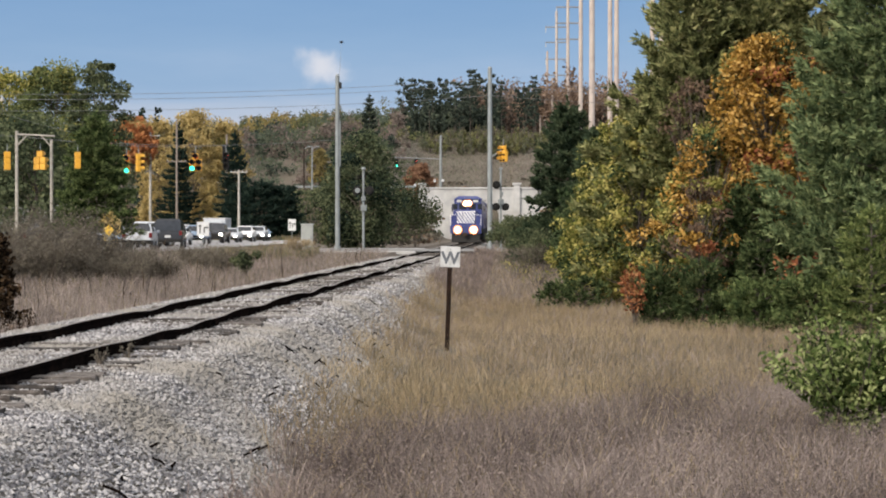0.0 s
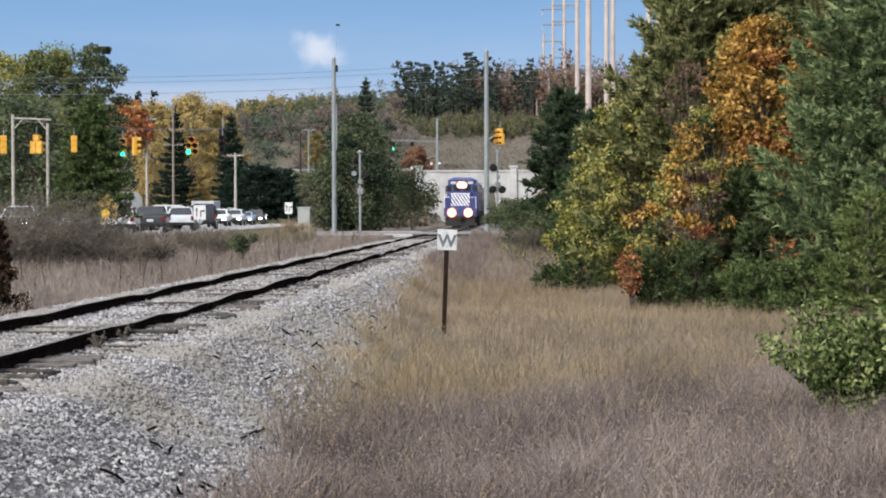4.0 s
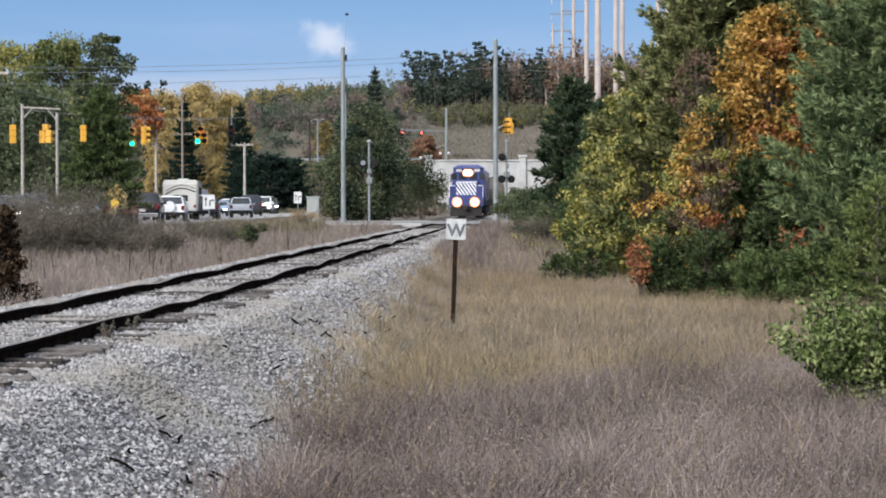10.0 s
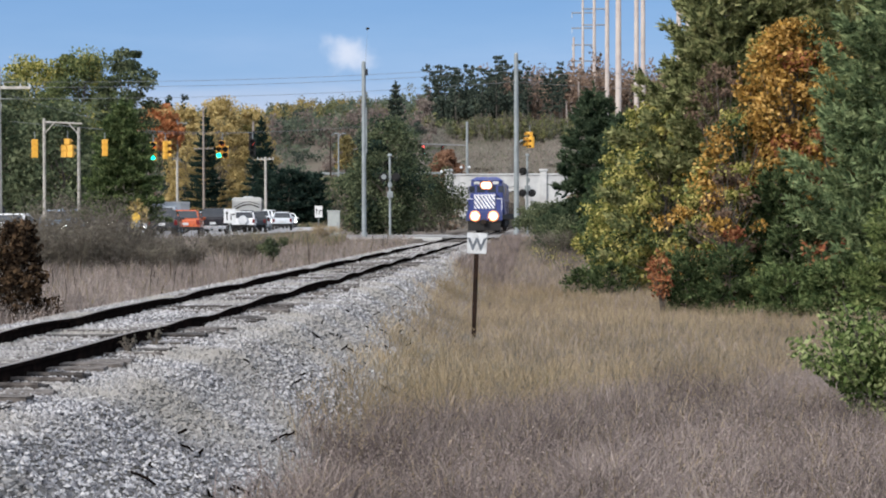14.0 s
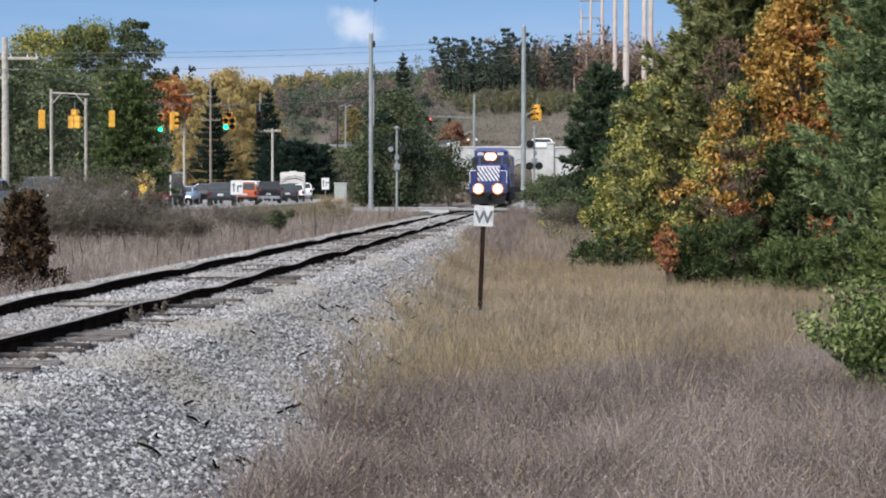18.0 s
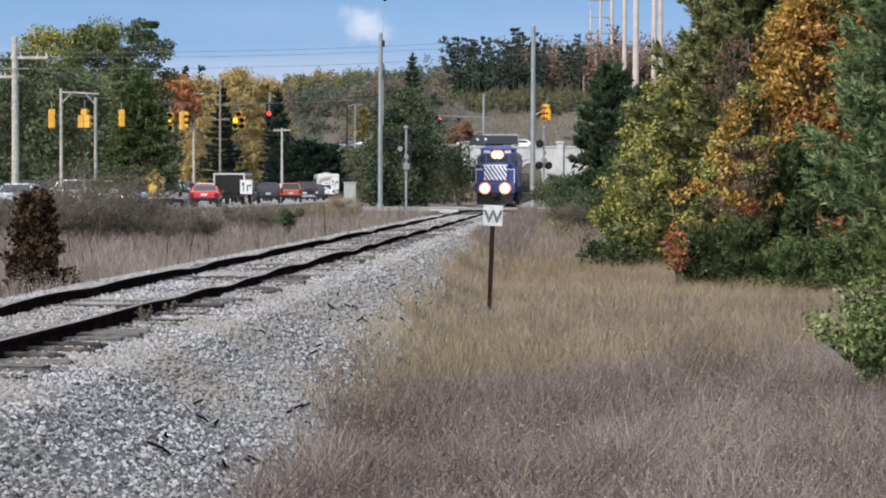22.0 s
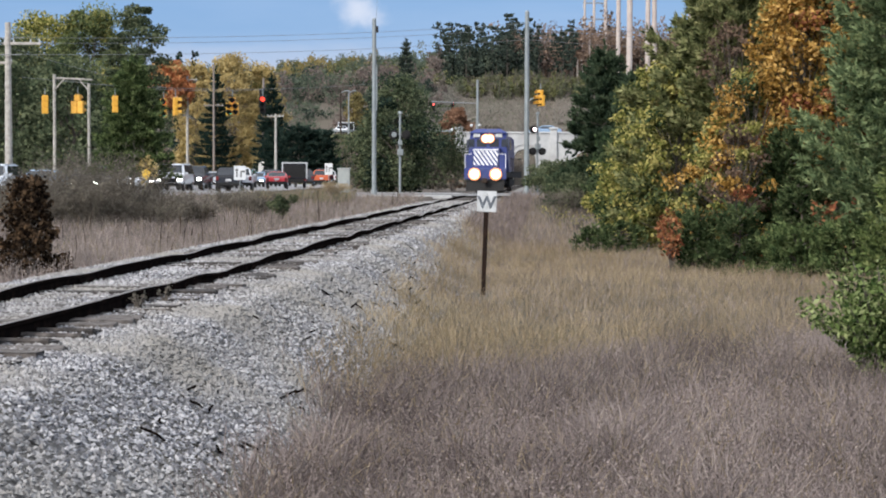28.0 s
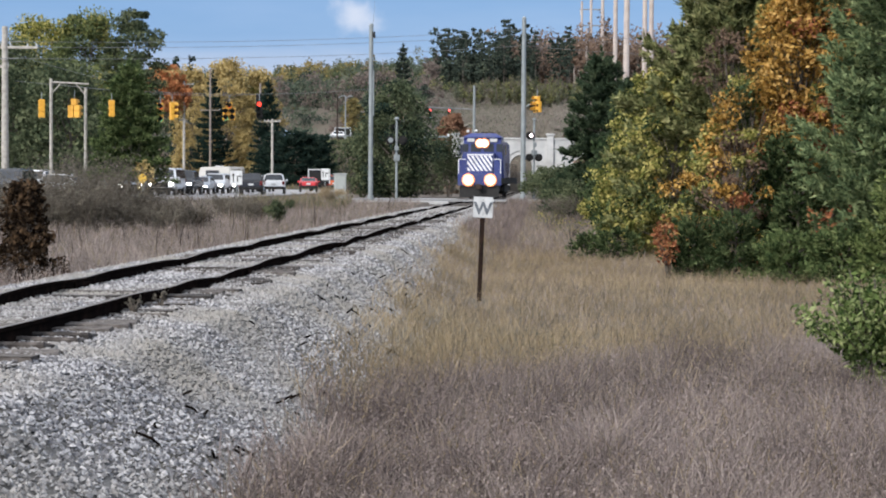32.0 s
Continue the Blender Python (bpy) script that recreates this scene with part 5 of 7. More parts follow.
def build_far_woods():
    rng = random.Random(12)
    u = rng.uniform
    crest = []
    for _ in range(230):
        x, y = u(-150, -20), u(530, 605)
        top = float(np.interp(x * 560 / y, [-150, -90, -77, -68, -56, -44, -39, -25], [32.5, 33.5, 34.0, 34.4, 35.8, 36.9, 36.2, 35])) * y / 560
        crest.append((x, y, min(11.0, max(5.0, top - u(0, 2.2) - float(ground_z(x, y)))), u(4, 7)))
    far_woods("ridge_woods", 1, [c for c in crest if c[0] < -54], [L_RIDGE, L_RIDGE, L_RIDGE, L_HAZEGREEN], 260, 0.34, "yellowing autumn woods along the ridge")
    far_woods("ridge_woods", 15, [c for c in crest if c[0] >= -54], [L_OLIVERIDGE, L_HAZEGREEN, L_OLIVERIDGE, L_RIDGE], 260, 0.34, "olive-green woods along the ridge")
    far_woods("hill_woods", 13, [(u(-145, -22), u(440, 535), u(5, 8.5), u(4, 7)) for _ in range(250)], [L_HAZEGREEN, L_HAZEGREEN, L_SOFTGREEN, L_HAZEGREEN, L_OLIVERIDGE], 260, 0.32, "mixed green woods on the far hill")
    far_woods("lower_woods", 14, [(u(-130, -22), u(385, 445), u(4.5, 8), u(4, 7)) for _ in range(160)], [L_HAZEBROWN, L_HAZEGREEN, L_HAZEGREEN, L_HAZEBROWN, L_HAZEPINE], 260, 0.28, "bare brown woods at the foot of the far hill")
    tops = []
    for x0, x1, n, top in ((-16.5, -10, 14, 33), (-10, -3, 8, 33), (-3, 4, 9, 35.5), (4, 12, 7, 34)):
        for _ in range(n):
            x, y = u(x0, x1), u(388, 430)
            tops.append((x, y, max(6.0, top * y / 408 + u(-3.5, 0.8) - float(ground_z(x, y))), u(3.0, 4.6)))
    far_woods("hill_pines", 2, tops, [L_HAZEPINE], 360, 0.30, "tall dark pines on the hilltop", "pine")
    plume_pine("hill_pine", 17, 24.6 - float(ground_z(-19.7, 332)), 4.4, L_HAZEPINE, "lone dark pine standing above the woods on the hill", m=on_ground(-19.7, 332), levels=13, boughs=6, plume=1.0, needles=6, wide=0.14, power=0.8, gap=0.25, sweep=0.1, fill=0.3, low=0.2)
    mixed = []
    for x0, x1, n, top in ((-31, -24, 26, 25.5), (-24, -18, 22, 24.5), (-19, -16.6, 6, 28.5)):
        for _ in range(n):
            x, y = u(x0, x1), u(385, 425)
            mixed.append((x, y, max(4.0, top * y / 405 + u(-4.5, 0.0) - float(ground_z(x, y))), u(3.0, 5.0)))
    far_woods("mixed_woods", 16, mixed, [L_HAZEGREEN, L_HAZEBROWN, L_OLIVERIDGE, L_HAZEPINE, L_HAZEBROWN], 280, 0.26, "mixed brown and green woods beside the hilltop pines")
    far_woods("pine_understorey", 10, [(u(-16, 2), u(404, 440), u(6, 10), u(4, 6)) for _ in range(64)], [L_HAZEPINE, L_HAZEPINE, L_HAZEGREEN, L_HAZEPINE], 230, 0.4, "dark undergrowth below the hilltop pines")
    far_woods("brown_woods", 3, [(u(-3, 42), u(414, 470), u(10.5, 15), u(4, 6)) for _ in range(170)], [L_RUSTWOOD, L_HAZEBROWN, L_MAROON, L_RUSTWOOD], 230, 0.36, "bare brown woods on the hilltop")
    far_woods("slope_scrub", 4, [(u(-16, 26), u(366, 394), u(2.6, 4.6), u(2, 4)) for _ in range(80)], [L_OLIVEPINE, L_HAZY, L_TWIG, L_SOFTGREEN], 200, 0.2, "yellow-green scrub on the slope")
    far_woods("sapling_band", 12, [(u(-9, 9), u(366, 384), u(3.6, 5.4), u(0.9, 1.8)) for _ in range(95)], [L_OLIVERIDGE, L_HAZY, L_HAZY, L_OLIVERIDGE], 90, 0.2, "slender yellow-green saplings on the slope")
    far_woods("bank_scrub", 9, [(u(-16, -6), u(165, 256), u(0.8, 2.4), u(2.5, 5)) for _ in range(60)] + [(u(4, 24), u(160, 330), u(1, 3), u(2.5, 5)) for _ in range(60)] + [(u(-40, 20), u(278, 345), u(0.6, 1.5), u(3, 6)) for _ in range(45)], [L_TWIG, L_SOFTGREEN, L_MAROON, L_TWIG], 150, 0.2, "low brown and grey-green scrub on the banks")
    far_woods("roadside_woods", 5, [(u(-70, -36), u(300, 335), u(4, 6.5), u(4, 7)) for _ in range(60)] + [(u(-36, -15), u(300, 400), u(2.5, 5), u(3, 5)) for _ in range(70)] + [(u(-75, -34), u(320, 400), u(3.5, 6), u(4, 7)) for _ in range(60)] + [(u(-30, -19), u(278, 300), u(2, 4), u(3, 5)) for _ in range(16)], [L_HAZEBROWN, L_HAZEGREEN, L_HAZEGREEN, L_HAZEBROWN, L_HAZEPINE, L_RUSTWOOD], 330, 0.22, "mixed woods beyond the road")
    far_woods("embankment_bushes", 11, [(u(-30, -11), u(238, 257), u(0.5, 1.4), u(2, 4)) for _ in range(34)], [L_SOFTGREEN, L_HAZY, L_TWIG], 160, 0.2, "low grey-green bushes on the embankment")
    far_woods("left_woods", 6, [(u(-80, -47), u(160, 230), u(11, 14), u(6, 9)) for _ in range(50)], [L_SOFTGREEN, L_GREEN], 340, 0.36, "green woods beyond the road junction")
    far_woods("right_woods", 7, [(u(7, 34), u(66, 150), u(6, 9), u(4, 6)) for _ in range(60)], [L_PINE, L_GREEN, L_DARK], 420, 0.16, "dark woods beside the railway")
    far_woods("left_spruces", 8, [(-56.3, 316, 21.9, 4.4), (-54.1, 318, 21.8, 4.2), (-57.6, 322, 20.5, 4.4)], [L_DARK], 420, 0.34, "dark spruces beyond the road", "spruce")

# ---- poles, signals and signs ----
FLAPS = []


def steel_pole(x, y, z0, z1, r0, r1, label, mat=None, name="street_pole"):
    t = thing(name, pose(x, y, z0 - 0.3), label, "pole")
    part("shaft", rod(bm_new(), (0, 0, 0), (0, 0, z1 - z0 + 0.3), r0, r1, 12), mat or M_STEEL, t)
    bm = bm_new()
    rod(bm, (0, 0, 0.2), (0, 0, 0.5), r0 * 1.5, r0 * 1.35, 10)
    part("base_collar", bm, mat or M_STEEL, t)
    bm = bm_new()
    rod(bm, (0, 0, z1 - z0 + 0.3), (0, 0, z1 - z0 + 0.42), r1 * 1.1, r1 * 0.6, 10)
    part("cap", bm, mat or M_STEEL, t)
    return t


def signal_head(m, label, facing=True, lit=None, dog=False, name="traffic_signal", turn=0, shell=None):
    """Yellow housing with three lamps in a column, or a five-lamp head; its lamps face the track, or its back does."""
    t = thing(name, m @ pose(0, 0, 0, 0, 0, turn), label, "traffic signal")
    spots = [(0, 0.35)] + ([(-0.19, 0), (0.19, 0), (-0.19, -0.35), (0.19, -0.35)] if dog else [(0, 0), (0, -0.35)])
    for x, z in spots:
        part("housing", box(bm_new(), x - 0.175, x + 0.175, -0.10, 0.12, z - 0.172, z + 0.172, 0.02), shell or M_YELLOW, t)
    for i, (x, z) in enumerate(spots):
        bm = bm_new()
        rod(bm, (x, -0.10, z), (x, -0.125, z), 0.145, 0.14, 14)
        part("lens", bm, lit[i] if lit and lit[i] else M_BLACK, t)
        bm = bm_new()
        for k in range(9):
            a0, a1 = radians(-10 + 22.2 * k), radians(-10 + 22.2 * (k + 1))
            p = [Vector((x + 0.15 * math.cos(a), yy, z + 0.15 * math.sin(a))) for a, yy in ((a0, -0.10), (a1, -0.10), (a1, -0.33), (a0, -0.33))]
            q = [Vector((x + 0.163 * math.cos(a), yy, z + 0.163 * math.sin(a))) for a, yy in ((a0, -0.10), (a1, -0.10), (a1, -0.33), (a0, -0.33))]
            vs = [bm.verts.new(c) for c in p + q]
            for f in ((0, 1, 2, 3), (7, 6, 5, 4), (3, 2, 6, 7), (0, 3, 7, 4), (1, 5, 6, 2), (0, 4, 5, 1)):
                bm.faces.new([vs[j] for j in f])
        part("visor", bm, M_BLACK if lit else M_YELLOW, t)
    part("hanger", rod(bm_new(), (0, 0, 0.5), (0, 0, 0.95), 0.025, 0.025, 6), M_STEEL, t)
    return t


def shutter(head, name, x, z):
    """An added black flap hinged inside a lamp's visor, standing for a lamp gone dark: shut it hides the lamp, open it
    lies along the visor.
    """
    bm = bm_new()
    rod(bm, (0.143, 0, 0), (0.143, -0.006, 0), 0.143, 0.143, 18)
    ob = part(name, bm, M_BLACK, head, "added black flap that hides the lit lamp")
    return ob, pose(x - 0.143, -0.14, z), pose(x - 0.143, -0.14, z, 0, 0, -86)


def wire(name, a, b, sag=0.3, r=0.011, label="thin overhead wire between poles", parent=None):
    a, b = Vector(a), Vector(b)
    bm = bm_new()
    pts = [a.lerp(b, i / 12) - Vector((0, 0, sag * 4 * (i / 12) * (1 - i / 12))) for i in range(13)]
    side = (b - a).cross(Vector((0, 0, 1))).normalized()
    rings = [[bm.verts.new(p + (side * math.cos(k * 1.2566) + Vector((0, 0, 1)) * math.sin(k * 1.2566)) * r) for k in range(5)] for p in pts]
    for ra, rb in zip(rings, rings[1:]):
        for k in range(5):
            bm.faces.new((ra[k], ra[(k + 1) % 5], rb[(k + 1) % 5], rb[k]))
    return tagged(part(name, bm, M_WIRE, parent), label, "wire")


def utility_pole(x, y, z0, z1, arms, r=0.14, label="weathered wooden utility pole with a crossarm", mat=None):
    """A wooden pole; arms: (height below the top, half length, turn)."""
    t = thing("utility_pole", pose(x, y, z0 - 0.4), label, "utility pole")
    H = z1 - z0 + 0.4
    part("shaft", rod(bm_new(), (0, 0, 0), (0, 0, H), r, r * 0.72, 10), mat or M_WOODPOLE, t)
    for down, half, off in arms:
        part("crossarm", box(bm_new(), off - half, off + half, -0.06, 0.05, H - down - 0.07, H - down + 0.07, 0.01), mat or M_WOODPOLE, t)
        for k in (-0.92, -0.45, 0.45, 0.92):
            bm = bm_new()
            rod(bm, (off + k * half, 0, H - down + 0.06), (off + k * half, 0, H - down + 0.22), 0.05, 0.03, 7)
            part("insulator", bm, M_WHITE, t)
    return t


def flasher(x, y, z0, ztop, facing, label, low=1.3, single=False):
    """Level-crossing mast with a pair of round lamps, a bell and a gate motor."""
    t = thing("crossing_signal", pose(x, y, z0, 0, 0, facing), label, "crossing signal")
    H = ztop - z0
    part("mast", rod(bm_new(), (0, 0, -0.2), (0, 0, H), 0.08, 0.075, 10), M_STEEL, t)
    bm = bm_new()
    rod(bm, (0, 0, H), (0, 0, H + 0.14), 0.17, 0.1, 10)
    part("bell", bm, M_STEEL, t)
    lamps = [(-0.38, H - low), (0.38, H - low)] + ([(-0.34, H - 1.15)] if single else [])
    part("lamp_arm", rod(bm_new(), (-0.38, 0, H - low), (0.38, 0, H - low), 0.035, 0.035, 6), M_STEEL, t)
    if single:
        part("lamp_bracket", rod(bm_new(), (-0.34, 0, H - 1.15), (0, 0, H - 1.15), 0.035, 0.035, 6), M_STEEL, t)
    for lx, lz in lamps:
        for side in (-1, 1):
            bm = bm_new()
            rod(bm, (lx, side * 0.05, lz), (lx, side * 0.08, lz), 0.28, 0.28, 16)
            board = part("backboard", bm, M_BLACK, t)
            bm = bm_new()
            rod(bm, (lx, side * 0.085, lz), (lx, side * 0.24, lz), 0.15, 0.165, 12)
            part("lamp_hood", bm, M_STEEL if lx < 0 and not single else M_BLACK, board)
    if single:
        part("lamp_lens", rod(bm_new(), (-0.34, -0.245, H - 1.15), (-0.34, -0.262, H - 1.15), 0.13, 0.12, 16), M_FLASHLAMP, t, "glaring pale red warning lamp")
        # added flap covers the always-lit lens between flashes
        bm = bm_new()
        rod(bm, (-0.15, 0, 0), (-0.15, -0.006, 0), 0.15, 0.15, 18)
        flap = part("lamp_flap", bm, M_BLACK, t, "added black flap that hides the warning lamp")
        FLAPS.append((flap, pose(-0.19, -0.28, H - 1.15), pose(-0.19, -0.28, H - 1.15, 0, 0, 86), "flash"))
    part("gate_motor", box(bm_new(), -0.16, 0.2, -0.16, 0.16, H - 2.6, H - 2.2, 0.03), M_STEEL, t)
    part("relay_box", box(bm_new(), -0.13, 0.13, -0.2, -0.08, H - 1.95, H - 1.65, 0.02), M_STEEL, t)
    return t


def panel_sign(x, y, z0, z1, zpost, w, mat, label, name="road_sign", turn=0.0, arrows=0, diamond=False):
    t = thing(name, pose(x, y, zpost - 0.3, 0, 0, turn), label, "road sign")
    b = zpost - 0.3
    part("post", rod(bm_new(), (0, 0.05, 0), (0, 0.05, z1 - b - 0.1), 0.035, 0.035, 6), M_STEEL, t)
    bm = box(bm_new(), -w / 2, w / 2, -0.012, 0.012, -(z1 - z0) / 2, (z1 - z0) / 2)
    if diamond:
        bmesh.ops.rotate(bm, verts=bm.verts, cent=(0, 0, 0), matrix=Matrix.Rotation(radians(45), 3, "Y"))
    bmesh.ops.translate(bm, verts=bm.verts, vec=(0, 0, (z0 + z1) / 2 - b))
    part("panel", bm, mat, t)
    for i in range(arrows):
        cx, cz = w * (-0.24 + 0.48 * i), (z0 + z1) / 2 - b
        bm = bm_new()
        if i == 0:
            box(bm, cx - 0.03, cx + 0.03, -0.018, -0.013, cz - 0.24, cz + 0.14)
            vs = [bm.verts.new(p) for p in ((cx - 0.09, -0.018, cz + 0.12), (cx + 0.09, -0.018, cz + 0.12), (cx, -0.018, cz + 0.28))]
        else:
            box(bm, cx - 0.12, cx - 0.06, -0.018, -0.013, cz - 0.24, cz + 0.08)
            box(bm, cx - 0.12, cx + 0.05, -0.0185, -0.0135, cz + 0.05, cz + 0.11)
            vs = [bm.verts.new(p) for p in ((cx + 0.04, -0.018, cz - 0.01), (cx + 0.15, -0.018, cz + 0.08), (cx + 0.04, -0.018, cz + 0.17))]
        bm.faces.new(vs)
        part("arrow", bm, M_BLACK, t)
    return t


def whistle_post():
    """A square white plate with a black W on a dark post that leans a little."""
    z0 = float(ground_z(-0.70, 37))
    t = thing("whistle_post", pose(-0.70, 37, z0, 0, 2.0, 0), "white square plate with black W on rusty dark post", "railway sign")
    bm = bm_new()
    box(bm, -0.045, 0.045, -0.004, 0.004, -0.3, 1.72, 0)
    box(bm, -0.045, -0.037, 0.004, 0.04, -0.3, 1.72, 0)
    box(bm, 0.037, 0.045, 0.004, 0.04, -0.3, 1.72, 0)
    part("post", bm, M_POST, t, "rusty dark steel channel post")
    top = 0.96 - z0
    plate = part("plate", box(bm_new(), -0.185, 0.195, -0.022, -0.008, top - 0.40, top, 0.004), M_WHITE, t, "white square plate")
    cu = bpy.data.curves.new("letter", "FONT")
    cu.body, cu.size, cu.extrude, cu.offset, cu.align_x = "W", 0.33, 0.002, 0.010, "CENTER"
    tmp = bpy.data.objects.new("letter_source", cu)
    scene.collection.objects.link(tmp)
    me = bpy.data.meshes.new_from_object(tmp.evaluated_get(bpy.context.evaluated_depsgraph_get()))
    bpy.data.objects.remove(tmp)
    me.materials.clear()
    ob = link("letter", me, M_LETTER, plate, pose(0.005, -0.025, top - 0.33, 90, 0, 0), "faded black letter W")
    for dz in (-0.06, -0.35):
        bm = bm_new()
        rod(bm, (0.005, -0.022, top + dz), (0.005, -0.030, top + dz), 0.012, 0.010, 8)
        part("bolt", bm, M_STEEL, t)


def cabinet():
    t = thing("signal_cabinet", pose(-10.75, 117, 0.0, 0, 0, 8), "grey metal signal cabinet beside the level crossing", "cabinet")
    part("body", box(bm_new(), -0.36, 0.36, -0.3, 0.3, -0.2, 1.6, 0.02), M_GREY, t)
    part("roof", box(bm_new(), -0.40, 0.40, -0.34, 0.34, 1.6, 1.68, 0.02), M_GREY, t)
    door = part("door", box(bm_new(), -0.31, 0.31, -0.325, -0.302, 0.1, 1.5, 0.008), M_GREY, t)
    part("handle", box(bm_new(), 0.2, 0.24, -0.36, -0.326, 0.75, 0.95, 0.008), M_STEEL, door)


def bridge():
    """The pale road bridge behind the locomotive, with an arch over the track."""
    t = thing("road_bridge", pose(0.2, 262, 0), "pale concrete road bridge with an arch over the track", "bridge")
    bm = bm_new()
    pts = [(-9, -0.5), (-9, 6.9), (13, 6.9), (13, -0.5), (1.95, -0.5), (1.95, 3.3)]
    pts += [(0.45 + 1.5 * math.cos(a), 3.3 + 1.5 * math.sin(a)) for a in [math.pi * k / 16 for k in range(1, 16)]]
    pts += [(-1.05, 3.3), (-1.05, -0.5)]
    f = bm.faces.new([bm.verts.new((x, 0, z)) for x, z in pts])
    r = bmesh.ops.extrude_face_region(bm, geom=[f])
    bmesh.ops.translate(bm, verts=[v for v in r["geom"] if isinstance(v, bmesh.types.BMVert)], vec=(0, 0.8, 0))
    bmesh.ops.recalc_face_normals(bm, faces=bm.faces)
    part("wall", bm, M_CONCRETE, t)
    bm = bm_new()
    prev = None
    for k in range(17):
        a = math.pi * k / 16
        ring = [bm.verts.new((0.45 + rr * math.cos(a), yy, 3.3 + rr * math.sin(a))) for rr, yy in ((1.52, -0.002), (1.52, -0.10), (2.12, -0.10), (2.12, -0.24), (2.28, -0.24), (2.28, -0.002))]
        if prev:
            for i in range(6):
                bm.faces.new((prev[i], prev[(i + 1) % 6], ring[(i + 1) % 6], ring[i]))
        prev = ring
    part("arch_ring", bm, M_CONCRETE, t)
    bm = bm_new()
    prev = None
    for k in range(19):
        a = math.pi * min(16, max(0, k - 1)) / 16
        drop = 3.8 if k in (0, 18) else 0.0
        ring = [bm.verts.new((0.45 + rr * math.cos(a), yy, 3.3 + rr * math.sin(a) - drop)) for rr, yy in ((1.505, 0.79), (1.505, 9.0), (1.8, 9.0), (1.8, 0.79))]
        if prev:
            for i in range(4):
                bm.faces.new((prev[i], prev[(i + 1) % 4], ring[(i + 1) % 4], ring[i]))
        prev = ring
    part("vault", bm, M_CONCRETE, t)
    part("coping", box(bm_new(), -9.1, 13.1, -0.15, 0.3, 6.9, 7.15, 0.04), M_CONCRETE, t)
    for x in (-8.5, 4.4, 12.0):
        bm = box(bm_new(), x - 0.45, x + 0.45, -0.35, 0.5, -0.5, 7.5, 0.04)
        box(bm, x - 0.6, x + 0.6, -0.5, 0.65, 7.45, 7.75, 0.05)
        part("pillar", bm, M_CONCRETE, t)


def guardrail():
    t = thing("guardrail", pose(0, 262.8, 6.6), "pale steel guardrail beside the embankment road", "guardrail")
    part("beam", box(bm_new(), -26, -9.2, -0.05, 0.03, 0.5, 0.8, 0.02), M_STEEL, t)
    for k in range(9):
        part("post", box(bm_new(), -25.6 + 2 * k, -25.48 + 2 * k, 0.03, 0.15, -0.4, 0.78, 0.01), M_STEEL, t)


def globe_lamp(x, z):
    """A small white globe on a short post, on the parapet or beside the road."""
    z0 = 7.14 if x > -8.9 else 6.6
    t = thing("globe_lamp", pose(x, 262.05 if x > -8.9 else 262.5, z0), "small white globe lamp on a short post beside the bridge road", "lamp", "lamps along the bridge road")
    part("post", rod(bm_new(), (0, 0, -0.1), (0, 0, z - z0), 0.05, 0.04, 8), M_DARKSTEEL, t)
    bm = bm_new()
    bmesh.ops.create_icosphere(bm, subdivisions=2, radius=0.2, matrix=Matrix.Translation((0, 0, z - z0 + 0.15)))
    part("globe", bm, M_SIGNWHITE, t, "white glass globe")


def far_pole_pair(x, y, z0, z1, gap, r, arms, label):
    t = thing("transmission_tower", pose(x, y, z0 - 1), label, "transmission tower", "power line towers")
    H = z1 - z0 + 1
    for s in ((-1, 1) if gap else (0,)):
        part("mast", rod(bm_new(), (s * gap / 2, 0, 0), (s * gap / 2, 0, H), r, r * 0.75, 10), M_TANPOLE, t)
    for h, half in arms:
        part("crossarm", box(bm_new(), -half, half, -0.15, 0.15, h - z0 + 0.85, h - z0 + 1.15, 0.02), M_WIRE, t)
        for s in (-1, 1):
            part("insulator", rod(bm_new(), (s * half * 0.95, 0, h - z0 - 0.3), (s * half * 0.95, 0, h - z0 + 0.9), 0.1, 0.1, 6), M_WHITE, t)
    return t


